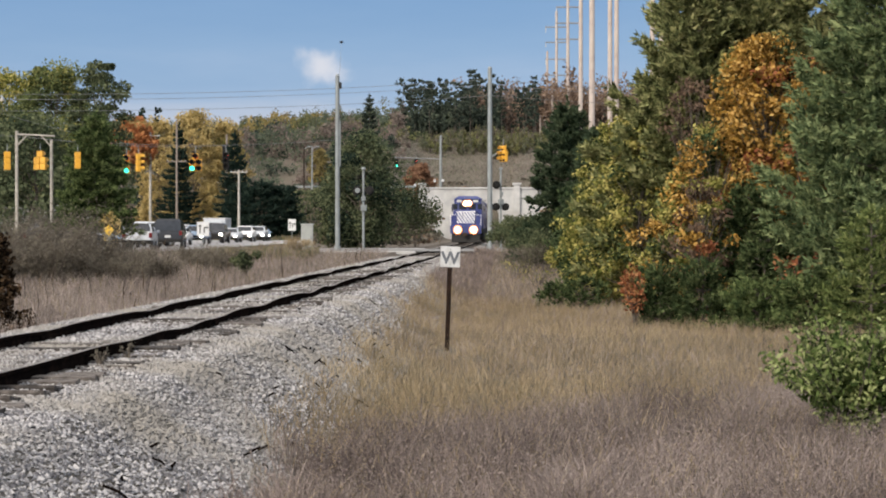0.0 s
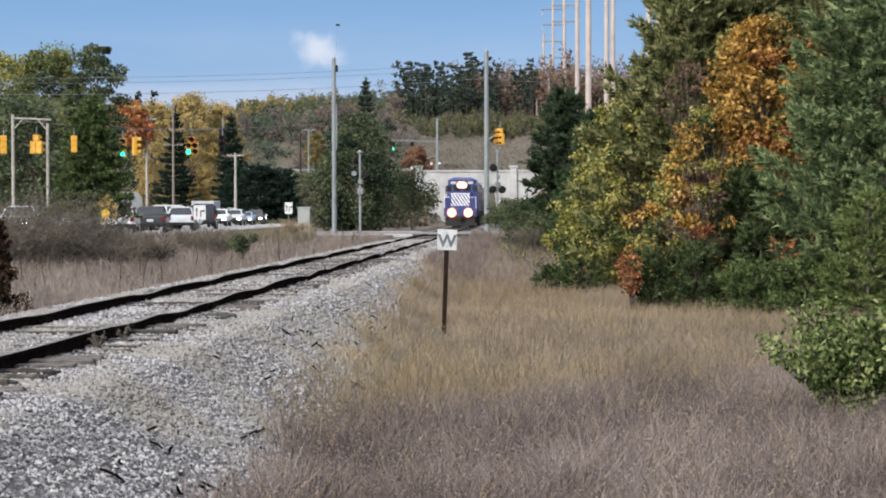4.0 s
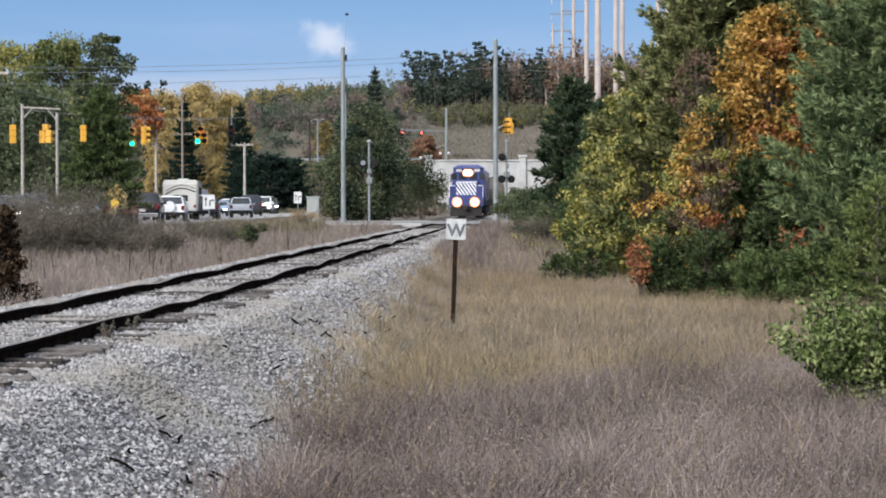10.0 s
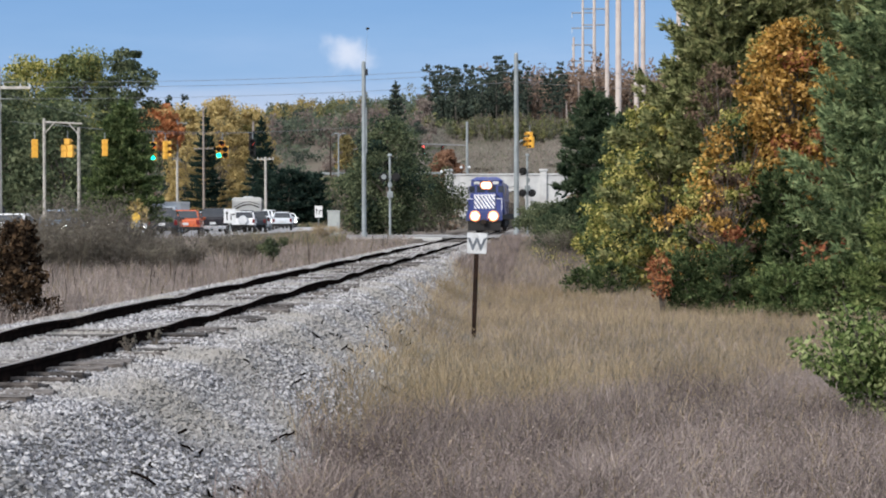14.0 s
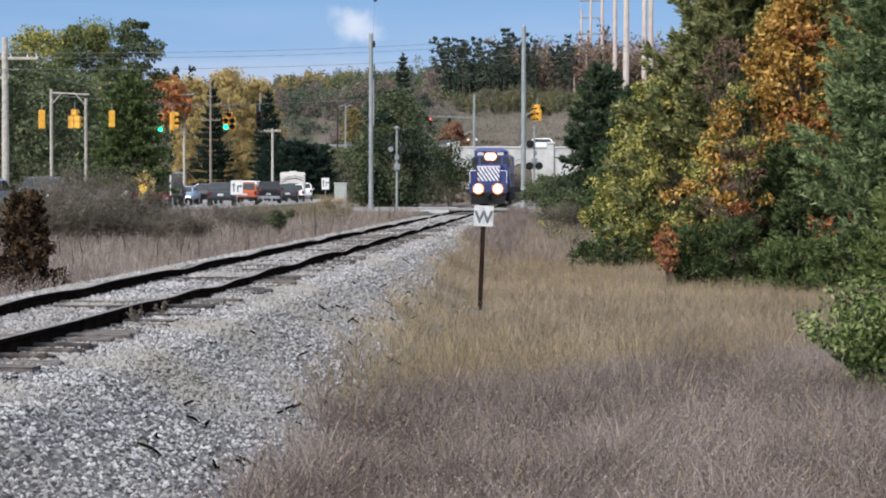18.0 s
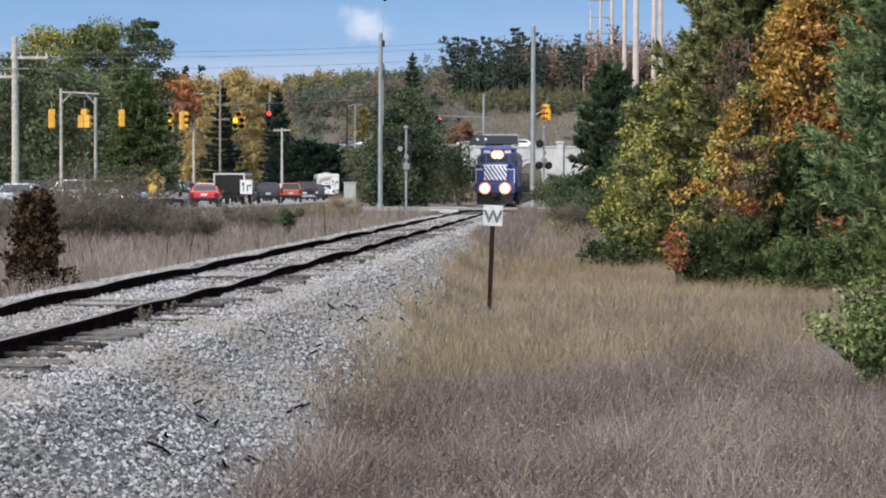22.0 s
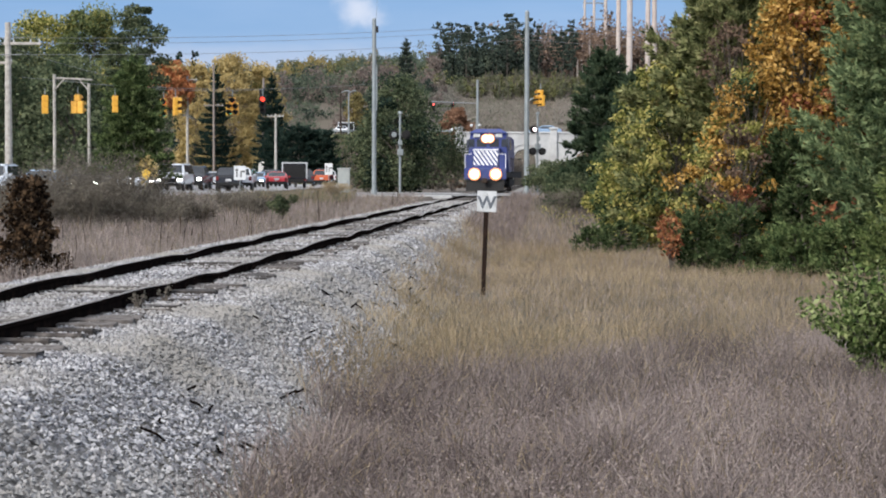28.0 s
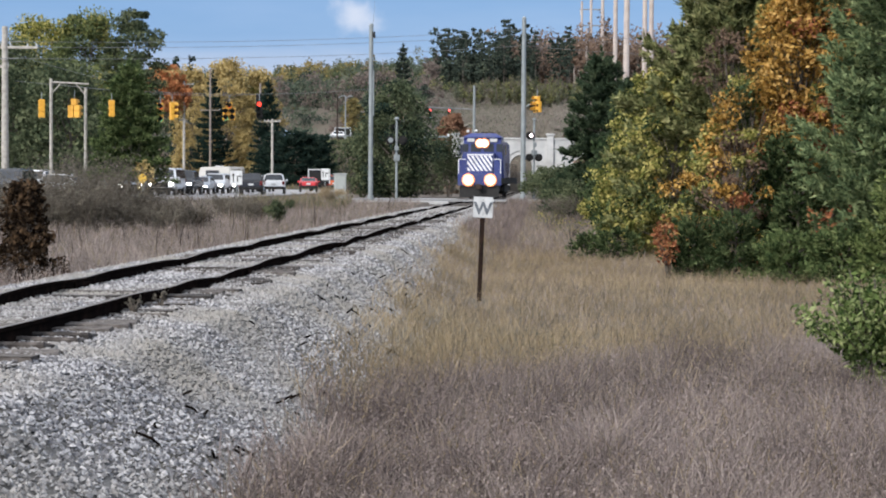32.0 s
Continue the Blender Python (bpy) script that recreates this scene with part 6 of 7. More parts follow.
def build_fixtures():
    whistle_post()
    cabinet()
    bridge()
    guardrail()
    for x, z in ((-9.3, 7.3), (-8.0, 7.45), (-6.6, 7.85), (-5.5, 7.9)):
        globe_lamp(x, z)
    g0 = 0.1
    steel_pole(-9.19, 121, g0, 11.0, 0.15, 0.13, "tall grey steel pole beside the level crossing")
    bm = bm_new()
    rod(bm, (-9.0, 120.9, 10.2), (-9.0, 120.9, 10.6), 0.09, 0.07, 8)
    tagged(part("pole_lamp_bracket", bm, M_BLACK, None), "small dark fitting near the pole top", "fitting")
    part("conduit", rod(bm_new(), (0.17, -0.05, 3.0 + 2.5), (0.17, -0.05, 8.4), 0.04, 0.04, 6), M_STEEL, bpy.data.objects["street_pole"])
    whip = bpy.data.objects["street_pole"]
    part("whip_aerial", rod(bm_new(), (0.1, 0, 11.1), (0.26, 0, 13.3), 0.012, 0.006, 5), M_STEEL, whip)
    bm = bm_new()
    bmesh.ops.create_icosphere(bm, subdivisions=2, radius=0.1, matrix=Matrix.Translation((0.26, 0, 13.35)) @ Matrix.Diagonal((1.3, 1, 0.8, 1)))
    part("aerial_head", bm, M_BLACK, whip)
    p = steel_pole(0.44, 125, 0.0, 11.8, 0.17, 0.14, "tall grey steel signal pole beside the level crossing")
    part("signal_arm", rod(bm_new(), (0, 0, 6.3), (0.75, 0, 6.75), 0.05, 0.05, 8), M_STEEL, p)
    signal_head(pose(1.33, 124.8, 6.25), "yellow traffic signal on a pole arm, seen from the side", dog=True, turn=-60)
    flasher(-7.43, 119, 0.1, 5.05, 6, "level-crossing mast with paired round lamps and raised gate")
    flasher(1.29, 141, 0.0, 5.75, 24, "level-crossing mast with paired round lamps behind the pole", 2.75, True)
    # the junction's signals hang on span wires
    signal_head(pose(-26.9, 108, 5.2), "yellow traffic signal hanging over the junction, seen from behind", turn=200)
    signal_head(pose(-24.56, 106, 5.15), "yellow five-lamp traffic signal hanging over the junction", dog=True, turn=165)
    signal_head(pose(-21.5, 101.4, 4.98) @ Matrix.Scale(0.85, 4), "yellow traffic signal hanging over the junction", turn=200)
    a = signal_head(pose(-20.13, 108, 5.0), "yellow traffic signal with its green lamp lit", lit=[M_REDLAMP, M_AMBERLAMP, M_GREENLAMP])
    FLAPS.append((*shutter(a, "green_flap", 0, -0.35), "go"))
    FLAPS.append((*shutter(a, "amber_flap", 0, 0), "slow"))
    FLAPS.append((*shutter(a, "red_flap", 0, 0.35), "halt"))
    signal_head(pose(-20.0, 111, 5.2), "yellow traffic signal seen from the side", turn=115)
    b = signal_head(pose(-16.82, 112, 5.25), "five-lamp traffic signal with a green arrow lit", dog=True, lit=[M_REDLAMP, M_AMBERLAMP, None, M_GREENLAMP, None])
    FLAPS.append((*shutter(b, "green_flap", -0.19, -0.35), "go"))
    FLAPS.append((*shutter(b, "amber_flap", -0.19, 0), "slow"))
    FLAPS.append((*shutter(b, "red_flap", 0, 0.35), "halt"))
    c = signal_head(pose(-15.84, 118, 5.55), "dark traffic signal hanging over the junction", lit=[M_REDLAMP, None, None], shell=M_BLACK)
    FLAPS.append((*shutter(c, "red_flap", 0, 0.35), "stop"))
    wire("span_wire", (-27.6, 105, 6.6), (-9.19, 121, 7.0), 0.5)
    wire("span_wire", (-26.8, 100, 7.9), (-20.0, 111, 6.2), 0.2)
    wire("span_wire", (-25.6, 105, 6.5), (-15.84, 118, 6.5), 0.3)
    frame_pole = thing("braced_double_pole", pose(-24.67, 105, 0.0), "pair of grey poles joined by a braced crossbar", "signal frame")
    part("post", rod(bm_new(), (-0.96, 0, -0.3), (-0.96, 0, 6.74), 0.1, 0.085, 8), M_WOODPOLE, frame_pole)
    part("post", rod(bm_new(), (0.96, 0, -0.3), (0.96, 0, 6.25), 0.1, 0.085, 8), M_WOODPOLE, frame_pole)
    part("crossbar", rod(bm_new(), (-0.96, 0, 6.55), (1.15, 0, 6.45), 0.05, 0.05, 8), M_WOODPOLE, frame_pole)
    for a, b in (((-0.94, 0, 5.9), (-0.4, 0, 6.5)), ((0.94, 0, 5.85), (0.4, 0, 6.48))):
        part("brace", rod(bm_new(), a, b, 0.035, 0.035, 6), M_WOODPOLE, frame_pole)
    utility_pole(-26.85, 100, 0.1, 9.2, ((1.1, 1.0, 0.75), (2.1, 0.5, -0.3)), 0.21)
    utility_pole(-28.7, 225, 0.2, 8.4, ((0.3, 1.0, 0),), 0.17)
    utility_pole(-48.0, 276, 0.3, 15.4, ((0.5, 1.4, 0),), 0.22)
    utility_pole(-42.9, 268, 0.5, 16.7, ((5.8, 1.4, 0),), 0.18, "thin dark wooden utility pole", M_DARKPOLE)
    utility_pole(-34.8, 260, 1.5, 14.3, (), 0.21, "dark wooden pole beside the road", M_DARKPOLE)
    bm = box(bm_new(), -35.3, -34.5, 259.2, 259.76, 10.5, 12.9, 0.05)
    tagged(part("pole_transformer", bm, M_BLACK, None), "dark box mounted on the wooden pole", "transformer")
    utility_pole(-6.63, 300, 6.0, 16.1, (), 0.25, "grey pole with a signal arm", M_STEEL)
    for i, x in enumerate((-13.5, -10.5)):
        far = signal_head(pose(x, 299.5, 11.75) @ Matrix.Scale(1.25, 4), "dark traffic signal on the mast arm with one lamp lit", lit=[M_FARRED, M_FARAMBER, M_FARGREEN], shell=M_BLACK)
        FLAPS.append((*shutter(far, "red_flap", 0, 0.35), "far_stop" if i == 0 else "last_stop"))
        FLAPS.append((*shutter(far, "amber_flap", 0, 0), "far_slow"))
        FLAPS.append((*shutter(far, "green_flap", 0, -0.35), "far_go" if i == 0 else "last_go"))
    wire("mast_arm", (-13.9, 300, 12.7), (-6.6, 300, 12.4), 0.0, 0.09, "dark steel signal mast arm")
    for x, lab in ((-24.5, "dark street lamp beside the embankment road"), (-23.4, "curved street lamp beside the embankment road")):
        t = steel_pole(x, 262.2, 6.4, 12.7, 0.13, 0.08, lab, M_DARKSTEEL if x < -24 else M_STEEL, "street_lamp")
        part("lamp_arm", rod(bm_new(), (0, 0, 6.3), (0.6, 0, 6.62), 0.055, 0.055, 6), M_STEEL, t)
        part("lamp_head", box(bm_new(), 0.5, 1.0, -0.1, 0.1, 6.55, 6.7, 0.03), M_STEEL, t)
    panel_sign(-15.37, 105, 0.96, 1.74, 0.1, 0.66, M_SIGNWHITE, "white lane sign with two black arrows", arrows=2)
    panel_sign(-14.97, 150, 1.25, 2.15, 0.1, 0.6, M_SIGNWHITE, "white lane sign with two black arrows", arrows=2)
    panel_sign(-19.75, 101, 1.06, 1.48, 0.0, 0.42, M_YSIGN, "yellow diamond warning sign beside the road", "warning_sign", diamond=True)
    # power line along the street
    for dz, dy in ((0.0, 0), (-0.25, 0.4), (-0.9, -0.4)):
        wire("power_line", (-75, 104 + dy, 8.9 + dz), (-26.0, 100 + dy, 8.4 + dz), 0.2, 0.026)
        wire("power_line", (-26.0, 100 + dy, 8.4 + dz), (0.44, 125 + dy, 11.1 + dz * 1.2), 0.3, 0.012)
        wire("power_line", (0.44, 125 + dy, 11.1 + dz * 1.2), (30, 150 + dy, 12.4 + dz), 0.6, 0.012)
    far_pole_pair(16.96, 300, 16.0, 54, 0, 0.5, (), "tall tan steel power pole on the hill")
    far_pole_pair(17.5, 345, 20, 60, 0.0, 0.42, (), "tall tan steel power pole on the hill")
    far_pole_pair(22.3, 330, 19, 58, 1.1, 0.45, (), "pair of tall tan power poles on the hill")
    far_pole_pair(29.8, 330, 19, 58, 1.6, 0.5, (), "pair of tall tan power poles on the hill")
    far_pole_pair(18.5, 420, 26, 53, 0.0, 0.42, ((50, 2.6), (46.5, 2.6), (43, 2.6)), "tall power pole with three crossarms")
    far_pole_pair(18.3, 480, 28, 56, 0.0, 0.40, ((52, 2.8), (48.2, 2.8), (44, 2.8), (40, 2.8)), "tall power pole with four crossarms")
    far_pole_pair(16.0, 480, 28, 46, 0.0, 0.35, (), "slim power pole on the hill")
    far_pole_pair(13.4, 420, 20, 30, 0.0, 0.3, (), "slim power pole on the hill")
    far_pole_pair(15.1, 420, 22, 34.6, 0.0, 0.3, (), "slim power pole on the hill")
    far_pole_pair(12.5, 420, 18, 26.4, 0.0, 0.3, (), "slim power pole on the hill")

# ---- locomotive ----
def prism(bm, outline, x0, x1, taper=None):
    """Solid from a side outline (y, z), between x0 and x1; taper(z) narrows it towards the top."""
    tp = taper or (lambda z: 1.0)
    a = [bm.verts.new((x0 * tp(z), y, z)) for y, z in outline]
    b = [bm.verts.new((x1 * tp(z), y, z)) for y, z in outline]
    n = len(outline)
    bm.faces.new(a)
    bm.faces.new(b[::-1])
    for i in range(n):
        bm.faces.new((a[i], b[i], b[(i + 1) % n], a[(i + 1) % n]))
    bmesh.ops.recalc_face_normals(bm, faces=bm.faces)
    return bm


def locomotive():
    """A road switcher, nose towards -y, its front coupler at the origin."""
    t = thing("locomotive", None, "blue diesel locomotive with white-striped nose and lit headlamps", "locomotive")
    frame_ob = part("underframe", box(bm_new(), -1.5, 1.5, 0.9, 17.6, 1.05, 1.45, 0.04), M_BLACK, t)
    part("pilot", box(bm_new(), -1.5, 1.5, 0.62, 0.9, 0.95, 1.75, 0.03), M_BLUE, t)
    bm = bm_new()
    prism(bm, [(0.62, 0.95), (0.62, 0.75), (0.3, 0.15), (0.38, 0.12), (0.8, 0.75), (0.8, 0.95)], -1.35, 1.35)
    part("snow_plough", bm, M_BLACK, t)
    bm = box(bm_new(), -0.14, 0.14, 0.0, 0.7, 0.75, 1.0, 0.03)
    box(bm, -0.2, 0.2, -0.12, 0.1, 0.7, 1.05, 0.04)
    part("coupler", bm, M_DARKSTEEL, t)
    # nose with slanting stripes
    bm = prism(bm_new(), [(0.95, 1.45), (0.95, 3.0), (1.15, 3.22), (3.05, 3.22), (3.05, 1.45)], -0.92, 0.92)
    bmesh.ops.bevel(bm, geom=list(bm.edges), offset=0.06, segments=2, affect="EDGES")
    nose = part("nose", bm, M_BLUE, t)
    lo, hi, step = 1.95, 3.0, 0.30
    for i in range(-5, 5):
        pts = []
        x0 = i * step - 0.05
        sh = 0.74
        quad = [(x0 + sh, lo), (x0 + sh + 0.16, lo), (x0 + 0.16, hi), (x0, hi)]
        # keep within the nose's width
        def clip(poly, lim, sign):
            out = []
            for (xa, za), (xb, zb) in zip(poly, poly[1:] + poly[:1]):
                ina, inb = sign * xa <= lim, sign * xb <= lim
                if ina:
                    out.append((xa, za))
                if ina != inb:
                    s = (sign * lim - xa) / (xb - xa)
                    out.append((sign * lim, za + s * (zb - za)))
            return out
        quad = clip(clip(quad, 0.86, 1), 0.86, -1)
        if len(quad) >= 3:
            bm = bm_new()
            prism_pts = [bm.verts.new((x, 0.943, z)) for x, z in quad]
            back = [bm.verts.new((x, 0.949, z)) for x, z in quad]
            bm.faces.new(prism_pts)
            bm.faces.new(back[::-1])
            for k in range(len(quad)):
                bm.faces.new((prism_pts[k], back[k], back[(k + 1) % len(quad)], prism_pts[(k + 1) % len(quad)]))
            part("stripe", bm, M_LOCOWHITE, nose, "white slanting stripe")
    part("nose_band", box(bm_new(), -0.9, 0.9, 0.94, 0.948, 3.02, 3.10), M_LOCOWHITE, nose)
    # cab
    bm = prism(bm_new(), [(2.95, 1.45), (2.95, 4.05), (3.15, 4.3), (4.9, 4.3), (4.9, 1.45)], -1.55, 1.55, lambda z: 1 if z < 4.0 else 0.84)
    bmesh.ops.bevel(bm, geom=list(bm.edges), offset=0.05, segments=2, affect="EDGES")
    cab = part("cab", bm, M_BLUE, t)
    bm = prism(bm_new(), [(2.9, 4.27), (2.9, 4.34), (3.2, 4.6), (4.8, 4.6), (5.0, 4.34), (5.0, 4.27)], -1.34, 1.34, lambda z: 1 if z < 4.4 else 0.62)
    part("cab_roof", bm, M_BLUE, t)
    for x0, x1 in ((-1.42, -0.98), (-0.8, -0.12), (0.12, 0.8), (0.98, 1.42)):
        part("windscreen", box(bm_new(), x0, x1, 2.925, 2.945, 3.3, 3.85, 0.004), M_GLASS, cab)
    for s in (-1, 1):
        part("side_window", box(bm_new(), *sorted((s * 1.552, s * 1.57)), 3.2, 4.5, 3.1, 3.8, 0.004), M_GLASS, cab)
        part("number_board", box(bm_new(), *sorted((s * 0.55, s * 1.05)), 2.84, 2.94, 3.98, 4.22, 0.02), M_WHITE, cab)
    bm = bm_new()
    box(bm, -0.36, 0.36, 2.80, 2.95, 3.62, 4.16, 0.03)
    head = part("headlamp_box", bm, M_BLACK, cab)

    def lamp(x, y, z, r, parent):
        # two added glowing discs behind the glass stand for its glare
        for nm, f0, dy, mt, lb in (("lamp_halo", 1.0, 0.0, M_LOCOHALO, "orange disc imitating the lamp's outer glare"), ("lamp_glare", 0.8, 0.012, M_LOCOGLARE, "warm disc imitating the lamp's inner glare"), ("lamp_glass", 0.56, 0.024, M_LOCOLAMP, "bright white headlamp")):
            bm = bm_new()
            rod(bm, (x, y - dy, z), (x, y - dy - 0.012, z), r * f0, r * f0 * 0.93, 18)
            part(nm, bm, mt, parent, lb)
    for x in (-0.16, 0.16):
        lamp(x, 2.795, 3.89, 0.34, t)
    for x in (-0.76, 0.76):
        part("lamp_bracket", box(bm_new(), x - 0.16, x + 0.16, 0.5, 0.62, 1.1, 1.5, 0.02), M_BLACK, t)
        lamp(x, 0.495, 1.32, 0.45, t)
    # long hood, fans, exhaust
    bm = prism(bm_new(), [(4.92, 1.45), (4.92, 4.25), (17.2, 4.25), (17.2, 1.45)], -0.95, 0.95, lambda z: 1 if z < 4 else 0.85)
    bmesh.ops.bevel(bm, geom=list(bm.edges), offset=0.07, segments=2, affect="EDGES")
    hood = part("long_hood", bm, M_BLUE, t)
    for y in (8.0, 9.4, 13.4, 14.9):
        bm = bm_new()
        rod(bm, (0, y, 4.25), (0, y, 4.48), 0.6, 0.55, 16)
        part("roof_fan", bm, M_DARKSTEEL, hood)
    part("exhaust", box(bm_new(), -0.3, 0.3, 6.2, 6.8, 4.25, 4.62, 0.03), M_BLACK, hood)
    for s in (-1, 1):
        for k in range(8):
            y = 5.3 + 1.45 * k
            part("hood_door", box(bm_new(), *sorted((s * 0.951, s * 0.975)), y, y + 1.3, 1.7, 3.7, 0.006), M_BLUE, hood)
        part("walkway", box(bm_new(), *sorted((s * 0.96, s * 1.54)), 4.92, 17.3, 1.45, 1.52), M_BLACK, t)
        # side rails in dark steel: the shade along the hood put into colour
        part("handrail", rod(bm_new(), (s * 1.5, 4.95, 2.5), (s * 1.5, 17.3, 2.5), 0.025, 0.025, 6), M_DARKSTEEL, t)
        for k in range(8):
            part("handrail_post", rod(bm_new(), (s * 1.5, 5.2 + 1.7 * k, 1.5), (s * 1.5, 5.2 + 1.7 * k, 2.5), 0.022, 0.022, 6), M_DARKSTEEL, t)
        part("front_handrail", rod(bm_new(), (s * 1.45, 0.72, 1.6), (s * 1.45, 0.72, 2.75), 0.03, 0.03, 6), M_LOCOWHITE, t, "white front handrail")
        part("front_handrail", rod(bm_new(), (s * 1.45, 0.72, 2.75), (s * 0.95, 0.72, 2.75), 0.025, 0.025, 6), M_LOCOWHITE, t)
        part("front_panel", box(bm_new(), *sorted((s * 0.96, s * 1.5)), 1.0, 1.06, 1.45, 2.7, 0.02), M_BLUE, t)
        for z in (0.35, 0.7, 1.05):
            part("step", box(bm_new(), *sorted((s * 1.15, s * 1.52)), 0.9, 1.25, z, z + 0.05), M_DARKSTEEL, t)
    part("fuel_tank", box(bm_new(), -1.3, 1.3, 6.6, 11.2, 0.35, 1.1, 0.15), M_BLACK, t)
    for y0 in (2.4, 12.6):
        truck = part("bogie_frame", box(bm_new(), -1.1, 1.1, y0 - 0.3, y0 + 3.0, 0.55, 0.95, 0.05), M_BLACK, t)
        for y in (y0 + 0.1, y0 + 2.6):
            for s in (-1, 1):
                bm = bm_new()
                rod(bm, (s * 0.70, y, 0.51), (s * 0.84, y, 0.51), 0.505, 0.505, 24)
                part("wheel", bm, M_DARKSTEEL, truck)
    part("rear_wall", box(bm_new(), -0.9, 0.9, 17.2, 17.35, 1.45, 4.1, 0.03), M_BLUE, t)
    return t


# ---- road vehicles ----
PAINTS = {}


def car_paint(key, colour):
    if key not in PAINTS:
        PAINTS[key] = paint("car_paint_" + key, colour, 0.25, 0.0, 0.12)
    return PAINTS[key]


COLOURS = {"silver": (0.46, 0.50, 0.55), "white": (0.72, 0.74, 0.77), "black": (0.012, 0.012, 0.015), "charcoal": (0.03, 0.033, 0.04), "orange": (0.42, 0.09, 0.03), "red": (0.45, 0.03, 0.035), "blue": (0.22, 0.32, 0.46), "cream": (0.47, 0.47, 0.455)}
SHAPES = {
    # side outline (y, z): nose at -y; length, half width, belt height
    "suv": ([(-2.3, 0.45), (-2.32, 0.85), (-1.25, 1.08), (-0.55, 1.66), (1.75, 1.70), (2.22, 1.1), (2.3, 0.5)], 0.94, 1.08),
    "sedan": ([(-2.35, 0.4), (-2.35, 0.72), (-1.2, 0.92), (-0.45, 1.42), (0.95, 1.44), (1.7, 1.0), (2.3, 0.95), (2.35, 0.45)], 0.9, 0.95),
    "pickup": ([(-2.8, 0.5), (-2.82, 1.0), (-1.5, 1.18), (-0.95, 1.86), (0.85, 1.88), (1.05, 1.2), (2.8, 1.2), (2.8, 0.55)], 1.0, 1.18),
    "van": ([(-2.6, 0.45), (-2.62, 1.0), (-1.9, 1.25), (-1.15, 1.95), (2.45, 2.0), (2.6, 1.1), (2.6, 0.5)], 1.0, 1.2),
}


def vehicle(name, shape, colour, label, lights=True, category="car", spare=False):
    outline, hw, belt = SHAPES[shape]
    mat = car_paint(colour, COLOURS[colour])
    t = thing(name, None, label, category, "vehicles on the road")
    top = max(z for _, z in outline)
    tp = lambda z: 1.0 if z <= belt + 0.02 else 1 - 0.20 * (z - belt) / (top - belt)
    bm = prism(bm_new(), outline, -hw, hw, tp)
    bmesh.ops.bevel(bm, geom=list(bm.edges), offset=0.10, segments=3, affect="EDGES")
    body = part("body", bm, mat, t)
    y0, y1 = outline[0][0], outline[-1][0]
    # glass: side windows and the two screens lie just proud of the body
    roof = [(y, z) for y, z in outline if z > top - 0.06]
    front, back = roof[0], roof[-1]
    fb = max((p for p in outline if p[0] < front[0] and p[1] < front[1]), key=lambda p: p[1])
    rb = max((p for p in outline if p[0] > back[0] and p[1] < back[1]), key=lambda p: p[1])
    for s in (-1, 1):
        bm = bm_new()
        q = []
        for (y, z) in ((fb[0] + 0.25, belt + 0.04), (front[0] + 0.1, top - 0.12), (back[0] - 0.08, top - 0.12), (min(rb[0], back[0] + 0.5) - 0.15, belt + 0.04)):
            q.append((s * (hw * tp(z) + 0.004), y, z))
        inner = [(x - s * 0.02, y, z) for x, y, z in q]
        a, b = [bm.verts.new(p) for p in q], [bm.verts.new(p) for p in inner]
        bm.faces.new(a)
        bm.faces.new(b[::-1])
        for i in range(4):
            bm.faces.new((a[i], b[i], b[(i + 1) % 4], a[(i + 1) % 4]))
        part("side_glass", bm, M_GLASS, body)
    for nm, (ya, za), (yb, zb), sg in (("windscreen", fb, front, -1), ("rear_window", rb, back, 1)):
        if abs(ya - yb) < 0.02 and za > zb:
            continue
        bm = bm_new()
        d = Vector((0, yb - ya, zb - za))
        nrm = Vector((0, -d.z, d.y)).normalized() * (1 if sg < 0 else -1)
        ps = []
        for f, wf in ((0.10, 0.86), (0.88, 0.86)):
            z = za + d.z * f
            for s in (-1, 1):
                ps.append(Vector((s * hw * tp(z) * wf, ya + d.y * f, z)) + nrm * 0.008)
        a = [bm.verts.new(p) for p in (ps[0], ps[1], ps[3], ps[2])]
        b = [bm.verts.new(v.co - nrm * 0.03) for v in a]
        bm.faces.new(a)
        bm.faces.new(b[::-1])
        for i in range(4):
            bm.faces.new((a[i], b[i], b[(i + 1) % 4], a[(i + 1) % 4]))
        part(nm, bm, M_GLASS, body)
    lamp = M_HEADLAMP if lights else M_LAMPOFF
    for s in (-1, 1):
        zl = outline[1][1] - 0.16
        part("headlamp", box(bm_new(), *sorted((s * (hw - 0.36), s * (hw - 0.06))), y0 - 0.035, y0 + 0.1, zl - 0.09, zl + 0.09, 0.02), lamp, t)
        zt = belt - 0.12
        part("tail_lamp", box(bm_new(), *sorted((s * (hw - 0.24), s * (hw - 0.04))), y1 - 0.1, y1 + 0.03, zt - 0.2, zt + 0.1, 0.02), M_TAIL, t)
        ym = fb[0] + 0.42
        part("side_mirror", box(bm_new(), *sorted((s * (hw + 0.02), s * (hw + 0.2))), ym - 0.07, ym + 0.05, belt - 0.02, belt + 0.15, 0.03), mat, body)
        for yw in (y0 + 0.85, y1 - 0.9):
            bm = bm_new()
            rod(bm, (s * (hw - 0.2), yw, 0.34), (s * (hw + 0.01), yw, 0.34), 0.34, 0.34, 16)
            wheel = part("wheel", bm, M_RUBBER, t)
            bm = bm_new()
            rod(bm, (s * (hw + 0.011), yw, 0.34), (s * (hw + 0.03), yw, 0.34), 0.21, 0.18, 12)
            part("rim", bm, M_CHROME, wheel)
    part("front_bumper", box(bm_new(), -hw + 0.05, hw - 0.05, y0 - 0.08, y0 + 0.05, 0.38, 0.58, 0.03), M_BLACK, t)
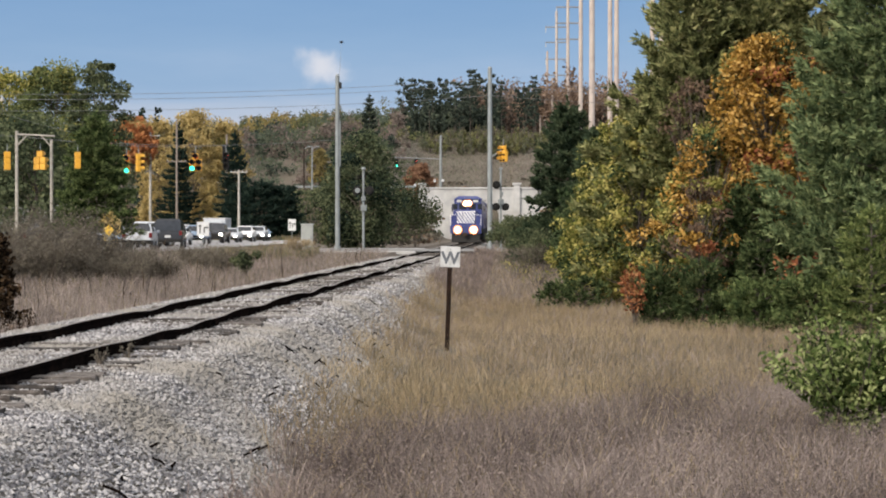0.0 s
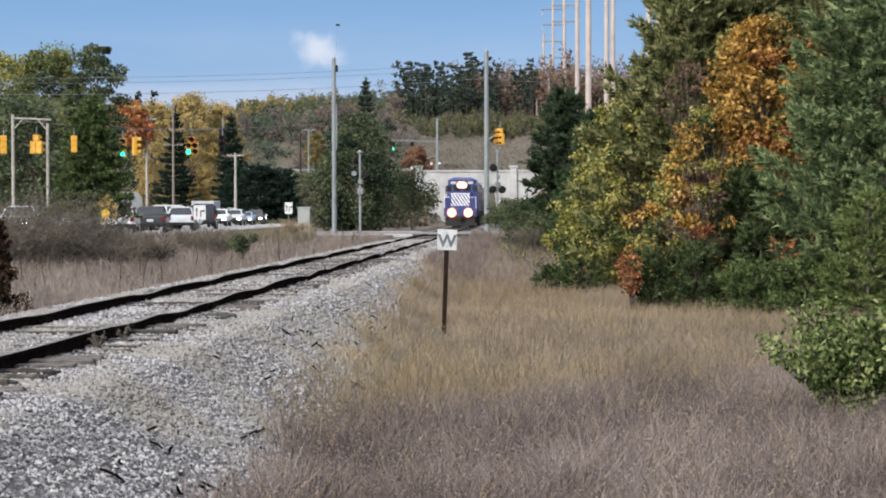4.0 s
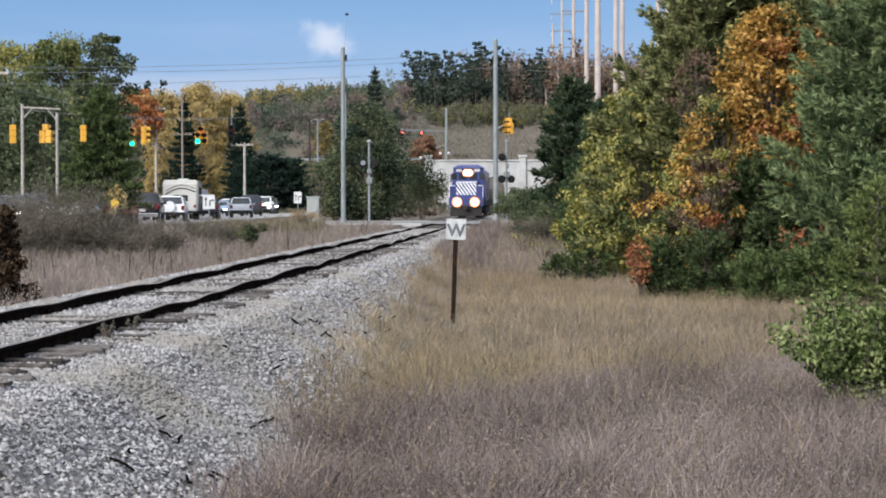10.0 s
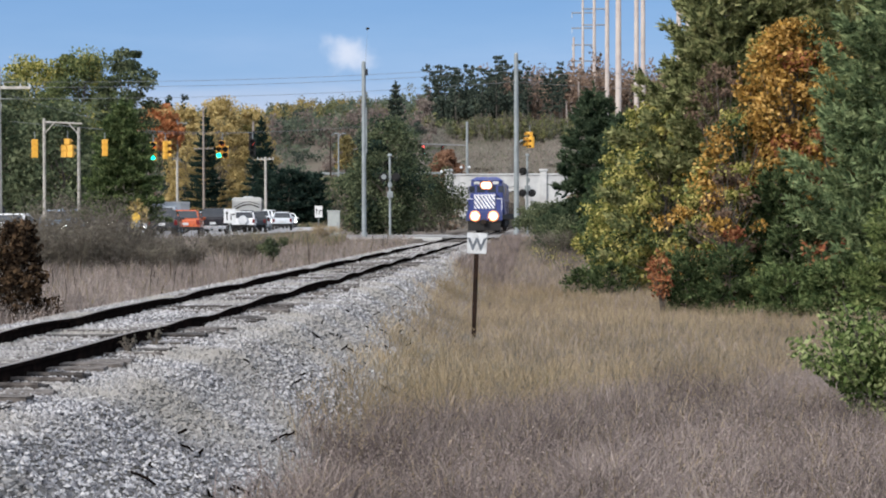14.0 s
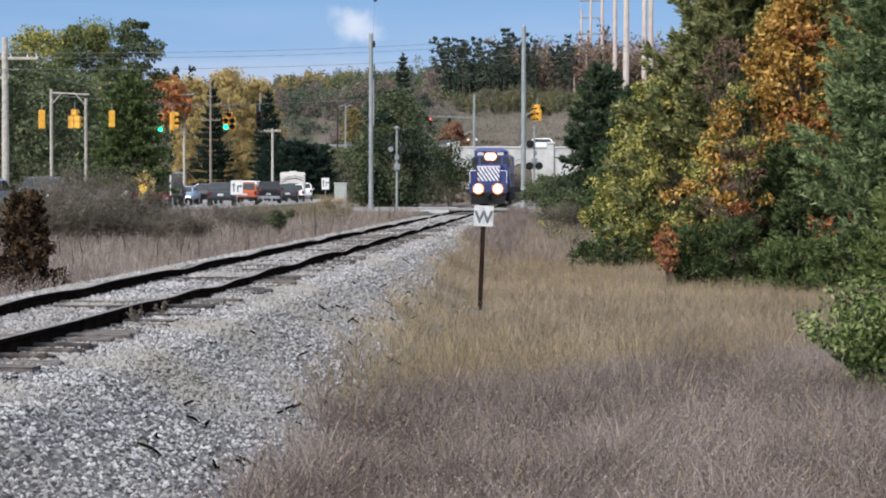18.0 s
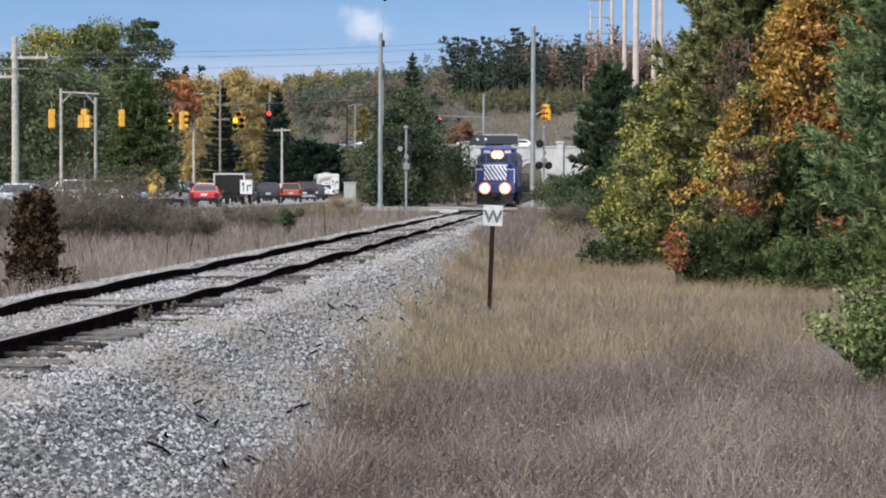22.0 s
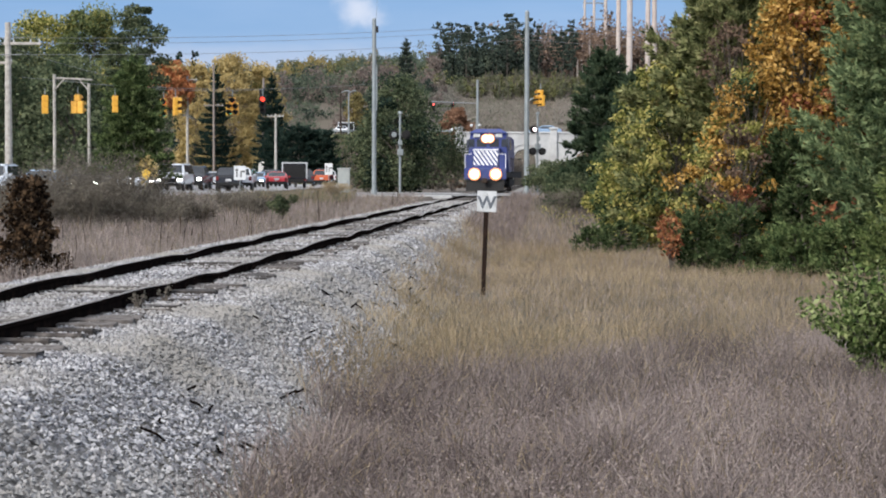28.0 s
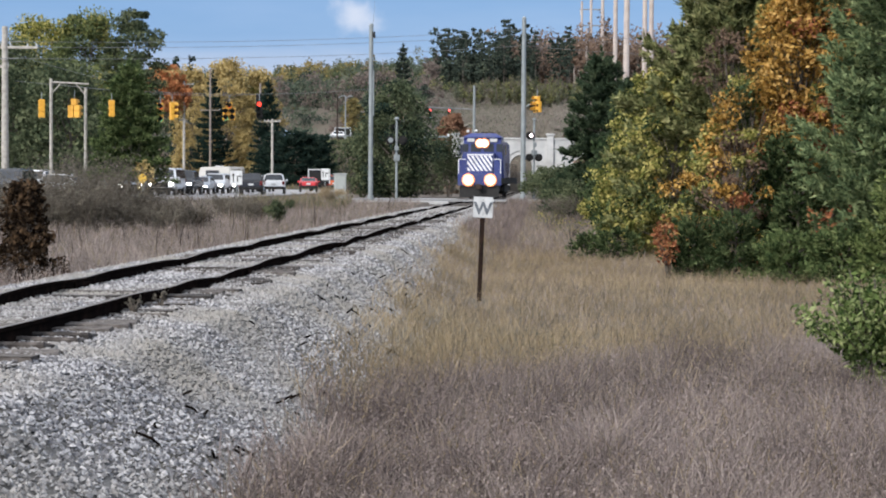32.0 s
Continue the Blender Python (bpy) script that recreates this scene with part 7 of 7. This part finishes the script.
    part("rear_bumper", box(bm_new(), -hw + 0.05, hw - 0.05, y1 - 0.05, y1 + 0.08, 0.40, 0.62, 0.03), M_CHROME if shape == "pickup" else M_BLACK, t)
    part("grille", box(bm_new(), -hw + 0.42, hw - 0.42, y0 - 0.03, y0 + 0.05, 0.6, outline[1][1] - 0.08, 0.01), M_BLACK, t)
    part("number_plate", box(bm_new(), -0.2, 0.2, y1 + 0.03, y1 + 0.045, 0.72, 0.88), M_WHITE, t)
    if spare:
        bm = bm_new()
        rod(bm, (0.05, y1 - 0.02, 0.98), (0.05, y1 + 0.2, 0.98), 0.37, 0.34, 24)
        part("spare_wheel", bm, M_SIGNWHITE, t, "round pale cover over the spare wheel")
    return t


def trailer_rv():
    t = thing("camper_trailer", None, "cream travel trailer with dark swoosh stripes", "trailer", "vehicles on the road")
    bm = prism(bm_new(), [(-3.8, 0.6), (-3.8, 2.3), (-3.4, 2.85), (3.7, 2.9), (3.8, 2.7), (3.8, 0.6)], -1.24, 1.24)
    bmesh.ops.bevel(bm, geom=list(bm.edges), offset=0.1, segments=2, affect="EDGES")
    body = part("body", bm, car_paint("cream", COLOURS["cream"]), t)
    part("rear_window", box(bm_new(), -0.55, 0.55, 3.79, 3.815, 1.35, 1.8, 0.01), M_GLASS, body)
    for dz, thick in ((2.05, 0.09), (2.28, 0.05)):
        bm = bm_new()
        arc = [(-1.05 + 0.21 * k, dz + 0.34 * math.sin(0.31 * k) - 0.02 * k) for k in range(11)]
        for (xa, za), (xb, zb) in zip(arc, arc[1:]):
            rod(bm, (xa, 3.806, za), (xb, 3.806, zb), thick * 0.5, thick * 0.5, 6)
        part("stripe", bm, M_DARKSTEEL, body, "dark swoosh stripe")
    for s in (-1, 1):
        part("side_window", box(bm_new(), *sorted((s * 1.241, s * 1.255)), -2, 1.2, 1.6, 2.4, 0.004), M_GLASS, body)
        part("tail_lamp", box(bm_new(), *sorted((s * 0.95, s * 1.15)), 3.8, 3.84, 0.9, 1.1, 0.01), M_TAIL, t)
        for y in (0.4, 1.3):
            bm = bm_new()
            rod(bm, (s * 0.95, y, 0.36), (s * 1.2, y, 0.36), 0.36, 0.36, 16)
            part("wheel", bm, M_RUBBER, t)
    part("bumper", box(bm_new(), -1.1, 1.1, 3.8, 3.95, 0.5, 0.65, 0.02), M_BLACK, t)
    part("roof_vent", box(bm_new(), -0.4, 0.4, -1, 0.1, 2.9, 3.05, 0.05), M_WHITE, t)
    return t


def box_truck(name, colour, box_colour, label, h=2.9, lights=True):
    t = thing(name, None, label, "truck", "vehicles on the road")
    bm = prism(bm_new(), [(-3.4, 0.55), (-3.42, 1.2), (-2.7, 1.35), (-2.25, min(2.1, h - 0.1)), (-1.3, min(2.15, h - 0.05)), (-1.3, 0.55)], -1.0, 1.0, lambda z: 1 if z < 1.4 else 0.9)
    bmesh.ops.bevel(bm, geom=list(bm.edges), offset=0.05, segments=2, affect="EDGES")
    cab = part("cab", bm, car_paint(colour, COLOURS[colour]), t)
    bm = bm_new()
    q = [(-0.82, -2.66, 1.45), (0.82, -2.66, 1.45), (0.76, -2.33, 2.0), (-0.76, -2.33, 2.0)]
    a = [bm.verts.new(Vector(p) + Vector((0, -0.03, 0.02))) for p in q]
    b = [bm.verts.new(Vector(p) + Vector((0, 0.03, -0.02))) for p in q]
    bm.faces.new(a)
    bm.faces.new(b[::-1])
    for i in range(4):
        bm.faces.new((a[i], b[i], b[(i + 1) % 4], a[(i + 1) % 4]))
    part("windscreen", bm, M_GLASS, cab)
    part("cargo_box", box(bm_new(), -1.15, 1.15, -1.2, 3.4, 0.8, h, 0.04), car_paint(box_colour, COLOURS[box_colour]), t)
    part("roof_edge", box(bm_new(), -1.18, 1.18, -1.22, 3.43, h - 0.1, h + 0.02, 0.01), M_WHITE, t)
    part("roll_door", box(bm_new(), -1.0, 1.0, 3.4, 3.43, 0.95, h - 0.25, 0.01), M_WHITE if box_colour == "white" else M_BLACK, t)
    for x in (-1.1, 1.1):
        part("rear_post", box(bm_new(), x - 0.06, x + 0.06, 3.4, 3.44, 0.82, h - 0.1, 0.01), M_WHITE, t)
    part("chassis", box(bm_new(), -0.9, 0.9, -3.0, 3.4, 0.5, 0.78, 0.02), M_BLACK, t)
    for s in (-1, 1):
        part("headlamp", box(bm_new(), *sorted((s * 0.62, s * 0.92)), -3.46, -3.38, 0.85, 1.05, 0.02), M_HEADLAMP if lights else M_LAMPOFF, t)
        part("tail_lamp", box(bm_new(), *sorted((s * 0.85, s * 1.1)), 3.4, 3.45, 0.62, 0.76, 0.01), M_TAIL, t)
        for y in (-2.6, 2.2):
            bm = bm_new()
            rod(bm, (s * 0.75, y, 0.42), (s * 1.02, y, 0.42), 0.42, 0.42, 18)
            w = part("wheel", bm, M_RUBBER, t)
            bm = bm_new()
            rod(bm, (s * 1.021, y, 0.42), (s * 1.04, y, 0.42), 0.24, 0.2, 12)
            part("rim", bm, M_GREY, w)
    part("bumper", box(bm_new(), -0.95, 0.95, -3.52, -3.4, 0.45, 0.7, 0.02), M_BLACK, t)
    return t


LOCO = locomotive()
ZR = 0.06
AWAY = [
    # maker, lane, rows of (seconds, distance)
    (vehicle("minivan", "van", "charcoal", "dark grey minivan driving away", False), -21.6, [(0, 132), (1, 137), (2, 139), (4, 150), (8, 172), (32, 330)]),
    (vehicle("suv", "suv", "silver", "silver suv driving away", False), -21.0, [(0, 117), (1, 121.5), (2, 125.6), (3, 130), (4, 135), (7, 149), (12, 172), (32, 290)]),
    (vehicle("suv", "suv", "charcoal", "dark grey suv driving away", False), -21.0, [(1, 111), (2, 115.2), (3, 119), (4, 122.7), (6.5, 128.5), (7, 130.6), (12, 150), (20, 186), (32, 262)]),
    (vehicle("suv", "suv", "white", "white suv with a covered spare wheel on its back", False, spare=True), -21.5, [(3, 112), (4, 114.8), (7, 118), (8, 122), (9, 126), (10, 130), (12, 140), (14, 155), (19, 192), (25, 215), (32, 240)]),
    (vehicle("pickup_truck", "pickup", "white", "white pickup driving away towing a trailer", False, "pickup truck"), -22.7, [(0, 143, -25.5, 50), (3, 143, -23.8, 50), (6.5, 146, -22.9, 12), (8, 147, -22.7, 2), (9, 150), (10, 152), (11, 155), (12, 160), (13, 166), (15, 182), (19, 210), (21, 223), (23, 235), (26, 248), (32, 272)]),
    (trailer_rv(), -22.7, [(0, 141, -31.6, 60), (3, 141, -29.6, 60), (5, 141, -27.9, 55), (6.5, 140, -26.2, 30), (8, 139.5, -24.4, 8), (9, 139.5, -23.3, 0), (10, 142), (11, 145.5), (12, 151), (13, 157.6), (14, 166), (15, 173), (17.5, 191), (19, 201), (21, 214), (23, 226), (26, 239), (32, 262)]),
    (vehicle("pickup_truck", "pickup", "black", "black pickup truck driving away", False, "pickup truck"), -21.0, [(9, 113.2), (10, 117), (11, 121), (12, 124.7), (13, 130), (14, 136), (15, 143), (19, 168), (25, 194), (32, 225)]),
    (vehicle("suv", "suv", "orange", "orange-red suv driving away", False), -21.0, [(10, 108.5), (11, 112), (12, 115.6), (13, 120), (14, 124.5), (15, 130), (15.5, 132.8), (17.5, 146), (19, 152.7), (20, 158.8), (25, 188), (32, 222)]),
    (vehicle("suv", "suv", "charcoal", "dark grey suv driving away", False), -21.0, [(13, 112.2), (14, 116.3), (15, 122), (15.5, 124.5), (19, 141), (25, 172), (32, 205)]),
    (box_truck("box_truck", "black", "black", "black box truck with a pale roof driving away", 2.3, False), -20.9, [(17.5, 124, -23.4, 8), (19, 131, -23.0, 4), (20, 135, -22.6, 4), (22, 143, -21.8, 4), (25, 157, -20.9, 1), (28, 178), (30, 192), (32, 203)]),
    (vehicle("sedan", "sedan", "red", "bright red car driving away", False), -20.6, [(18, 107), (19, 109.8), (20, 112.5), (21, 117.8), (22, 123), (23, 128.8), (24, 134.5), (25, 140), (30, 178), (32, 190)]),
    (vehicle("suv", "suv", "white", "white suv driving away", False), -20.6, [(21, 108), (22, 110.2), (23, 115.4), (24, 120.2), (25, 125.2), (28, 141), (32, 163)]),
    (vehicle("suv", "suv", "black", "black suv driving away", False), -21.0, [(24, 113), (25, 119), (25.5, 122.5), (27.5, 135.6), (28, 138.5), (32, 152)]),
]
COMING = [
    (box_truck("delivery_truck", "silver", "silver", "pale grey delivery truck waiting with its headlamps lit", 2.5), -28.2, [(0, 202), (4, 196), (9, 183.5), (11, 178), (14, 158), (16.5, 112), (18, 80), (32, 40)]),
]


def oncoming():
    """Two lanes of slow oncoming cars; those that come late stop in a queue at the red signal."""
    kinds = [("suv", "silver"), ("sedan", "blue"), ("suv", "charcoal"), ("sedan", "white"), ("suv", "blue"), ("pickup", "charcoal"), ("sedan", "silver"), ("suv", "white")]
    plain = {"suv": "suv", "sedan": "car", "pickup": "pickup truck", "van": "van"}
    lanes = ((-25.2, (-13, -10.5, -7.8, -5, -2.6, 0.2, 2.6, 5.2, 7.8, 10, 12.6, 15, 18, 20.2, 22.4, 24.6, 26.8, 29, 31.2, 33.4)), (-28.4, (-9, -4, 13, 16.6, 19.6, 22.3, 25.2, 28)))
    k = 0
    for lane, passing in lanes:
        queue = 138.0 if lane > -27 else 143.0
        for tp in passing:
            shape, colour = kinds[k % len(kinds)]
            if tp == 18:
                shape, colour = "van", "white"
            k += 1
            d = lambda t: 180 - 4.4 * (t - tp)
            waits = d(28) > 131
            names = {"charcoal": "dark grey", "blue": "blue-grey"}.get(colour, colour)
            v = vehicle({"suv": "suv", "sedan": "sedan", "pickup": "pickup_truck", "van": "van"}[shape], shape, colour,
                        names + " " + plain[shape] + (" stopped in the queue with headlamps lit" if waits else " coming with its headlamps lit"), True, plain[shape])
            if waits:
                slow = max(0.0, min(27.0, tp + (180 - queue - 6) / 4.4))
                rows = [(0, d(0)), (slow, d(slow)), (max(slow + 3.5, 28), queue), (32.5, queue - 0.3)]
                queue += 7.6
            else:
                rows = [(0, d(0)), (16, d(16)), (32, d(32))]
            COMING.append((v, lane, rows))


oncoming()


def road_z(y):
    return ZR


def parked():
    """Cars that stand on the street beyond the scrub."""
    spots = [("suv", "suv", "silver", -36.5, 137, 8, "silver suv standing on the street"), ("sedan", "sedan", "blue", -33.9, 139, 5, "blue-grey car standing on the street"),
             ("suv", "suv", "white", -39.2, 139, 10, "white suv standing on the street"), ("sedan", "sedan", "silver", -31.6, 141, 0, "silver car standing on the street"),
             ("suv", "suv", "white", -30.5, 150, 4, "white suv standing on the street")]
    for name, shape, colour, x, y, turn, label in spots:
        v = vehicle(name, shape, colour, label, False)
        v.matrix_basis = pose(x, y, road_z(y) if x > -34.2 else float(ground_z(x, y)), 0, 0, turn)


def swing(d):
    """The heading of a car that follows the road's bend."""
    return math.degrees(math.atan(0.016 * max(0.0, d - 215)))


def spaced(rows):
    """Extra rows between far-apart ones, so that cars keep to the bend."""
    out = []
    for (t0, d0), (t1, d1) in zip(rows, rows[1:]):
        n = max(1, int(abs(d1 - d0) / 20))
        out += [(t0 + (t1 - t0) * k / n, d0 + (d1 - d0) * k / n) for k in range(n)]
    return out + [rows[-1]]


def bridge_traffic():
    """Vehicles that cross the bridge to the left, one after another, and turn off behind the pines."""
    ride = [(vehicle("sedan", "sedan", "charcoal", "dark car crossing the bridge", False), -10.9, 18.5, 292), (vehicle("suv", "suv", "white", "white suv crossing the bridge", False), -11.7, 20.5, 285),
            (box_truck("box_truck", "charcoal", "charcoal", "dark grey truck crossing the bridge", 2.1, False), -11.5, 23.5, 278), (vehicle("sedan", "sedan", "white", "white car crossing the bridge", False), -7.6, 23.5, 271),
            (vehicle("sedan", "sedan", "blue", "blue-grey car crossing the bridge", False), -11.2, 29.0, 0)]
    out = []
    for ob, x, t, stop in ride:
        start = min(85.0, x + 6.1 * t)
        rows = [(0, start)] + ([(t - (85 - x) / 6.1, 85.0)] if start == 85.0 else [])
        t2 = t + (x + 22.5) / 6.1
        rows = [(s, p, 266.0, -90) for s, p in rows] + [(t2, -22.5, 266.0, -90)]
        if stop:
            rows += [(t2 + 0.8, -24.6, 268.0, -140), (t2 + 1 + (stop - 268) / 6, -25.2, stop, -175)]
        out.append((ob, rows + ([(34.0, *rows[-1][1:])] if stop else [])))
    return out


def motions():
    for ob, rows in bridge_traffic():
        walk(ob, [(t, pose(x, y, 6.66, 0, 0, turn)) for t, x, y, turn in rows])
    rows = [(0, 184), (4, 176), (9, 167.5), (13, 160.5), (19, 149), (23, 143), (28, 136.5), (32, 132)]
    out = []
    for t, y in rows:
        y0 = y - 0.6
        turn = math.degrees(math.atan2(float(track_x(y0 + 15) - track_x(y0 + 3)), 12))
        out.append((t, pose(float(track_x(y0)), y0, 0.0, 0, 0, -turn - 2.8)))
    walk(LOCO, out)
    for ob, lane, rows in AWAY:
        rows = [r if len(r) > 2 else (*r, lane, 0) for r in rows]
        first = rows[0]
        if first[0] > 0:
            # they come along the street from the left and turn up the road
            t1, y1 = first[0], first[1]
            lead = [(t1 - 9, y1 + 16, -78, 88), (t1 - 3, y1 + 6, -34, 84), (t1 - 1.2, y1 + 0.5, -25, 60)]
            late = [r for r in lead if r[0] > 0]
            early = [r for r in lead if r[0] <= 0]
            if early:
                a, b = early[-1], (late + [first])[0]
                f = (0 - a[0]) / (b[0] - a[0])
                start = (0, *(a[k] + f * (b[k] - a[k]) for k in (1, 2, 3)))
            else:
                start = (0, y1 + 20, -78 - 4 * (t1 - 9), 88)
            rows = [start] + late + rows
        walk(ob, [(t, pose(x + float(bend(d)), d, road_z(d), 0, 0, 180 - h + swing(d) + 6)) for t, d, x, h in rows])
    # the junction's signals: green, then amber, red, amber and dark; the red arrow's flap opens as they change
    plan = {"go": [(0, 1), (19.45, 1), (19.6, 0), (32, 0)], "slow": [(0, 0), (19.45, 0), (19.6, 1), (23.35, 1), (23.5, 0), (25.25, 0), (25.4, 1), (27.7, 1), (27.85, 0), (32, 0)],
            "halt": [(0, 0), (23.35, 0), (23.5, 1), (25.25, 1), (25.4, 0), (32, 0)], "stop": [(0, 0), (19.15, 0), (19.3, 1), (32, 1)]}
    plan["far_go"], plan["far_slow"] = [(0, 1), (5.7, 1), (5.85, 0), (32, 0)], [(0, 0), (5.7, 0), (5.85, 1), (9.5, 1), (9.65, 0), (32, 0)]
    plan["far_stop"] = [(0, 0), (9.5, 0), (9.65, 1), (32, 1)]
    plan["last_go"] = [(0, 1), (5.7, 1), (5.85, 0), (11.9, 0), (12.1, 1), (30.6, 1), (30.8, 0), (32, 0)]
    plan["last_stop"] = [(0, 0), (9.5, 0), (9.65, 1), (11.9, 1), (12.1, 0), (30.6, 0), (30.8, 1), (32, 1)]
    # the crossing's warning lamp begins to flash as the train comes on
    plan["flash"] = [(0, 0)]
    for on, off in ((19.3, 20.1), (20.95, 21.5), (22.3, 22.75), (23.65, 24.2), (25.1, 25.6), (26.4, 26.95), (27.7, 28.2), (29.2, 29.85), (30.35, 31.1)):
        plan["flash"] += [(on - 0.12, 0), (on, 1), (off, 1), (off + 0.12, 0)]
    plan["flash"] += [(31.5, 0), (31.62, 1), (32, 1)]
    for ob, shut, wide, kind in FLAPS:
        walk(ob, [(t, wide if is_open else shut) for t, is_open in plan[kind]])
    for ob, lane, rows in COMING:
        walk(ob, [(t, pose(lane + float(bend(d)), d, road_z(d), 0, 0, swing(d))) for t, d in spaced(rows)])


build_fixtures()
parked()
plant_right_wood()
plant_left()
build_far_woods()
build_grass()
build_track()
motions()
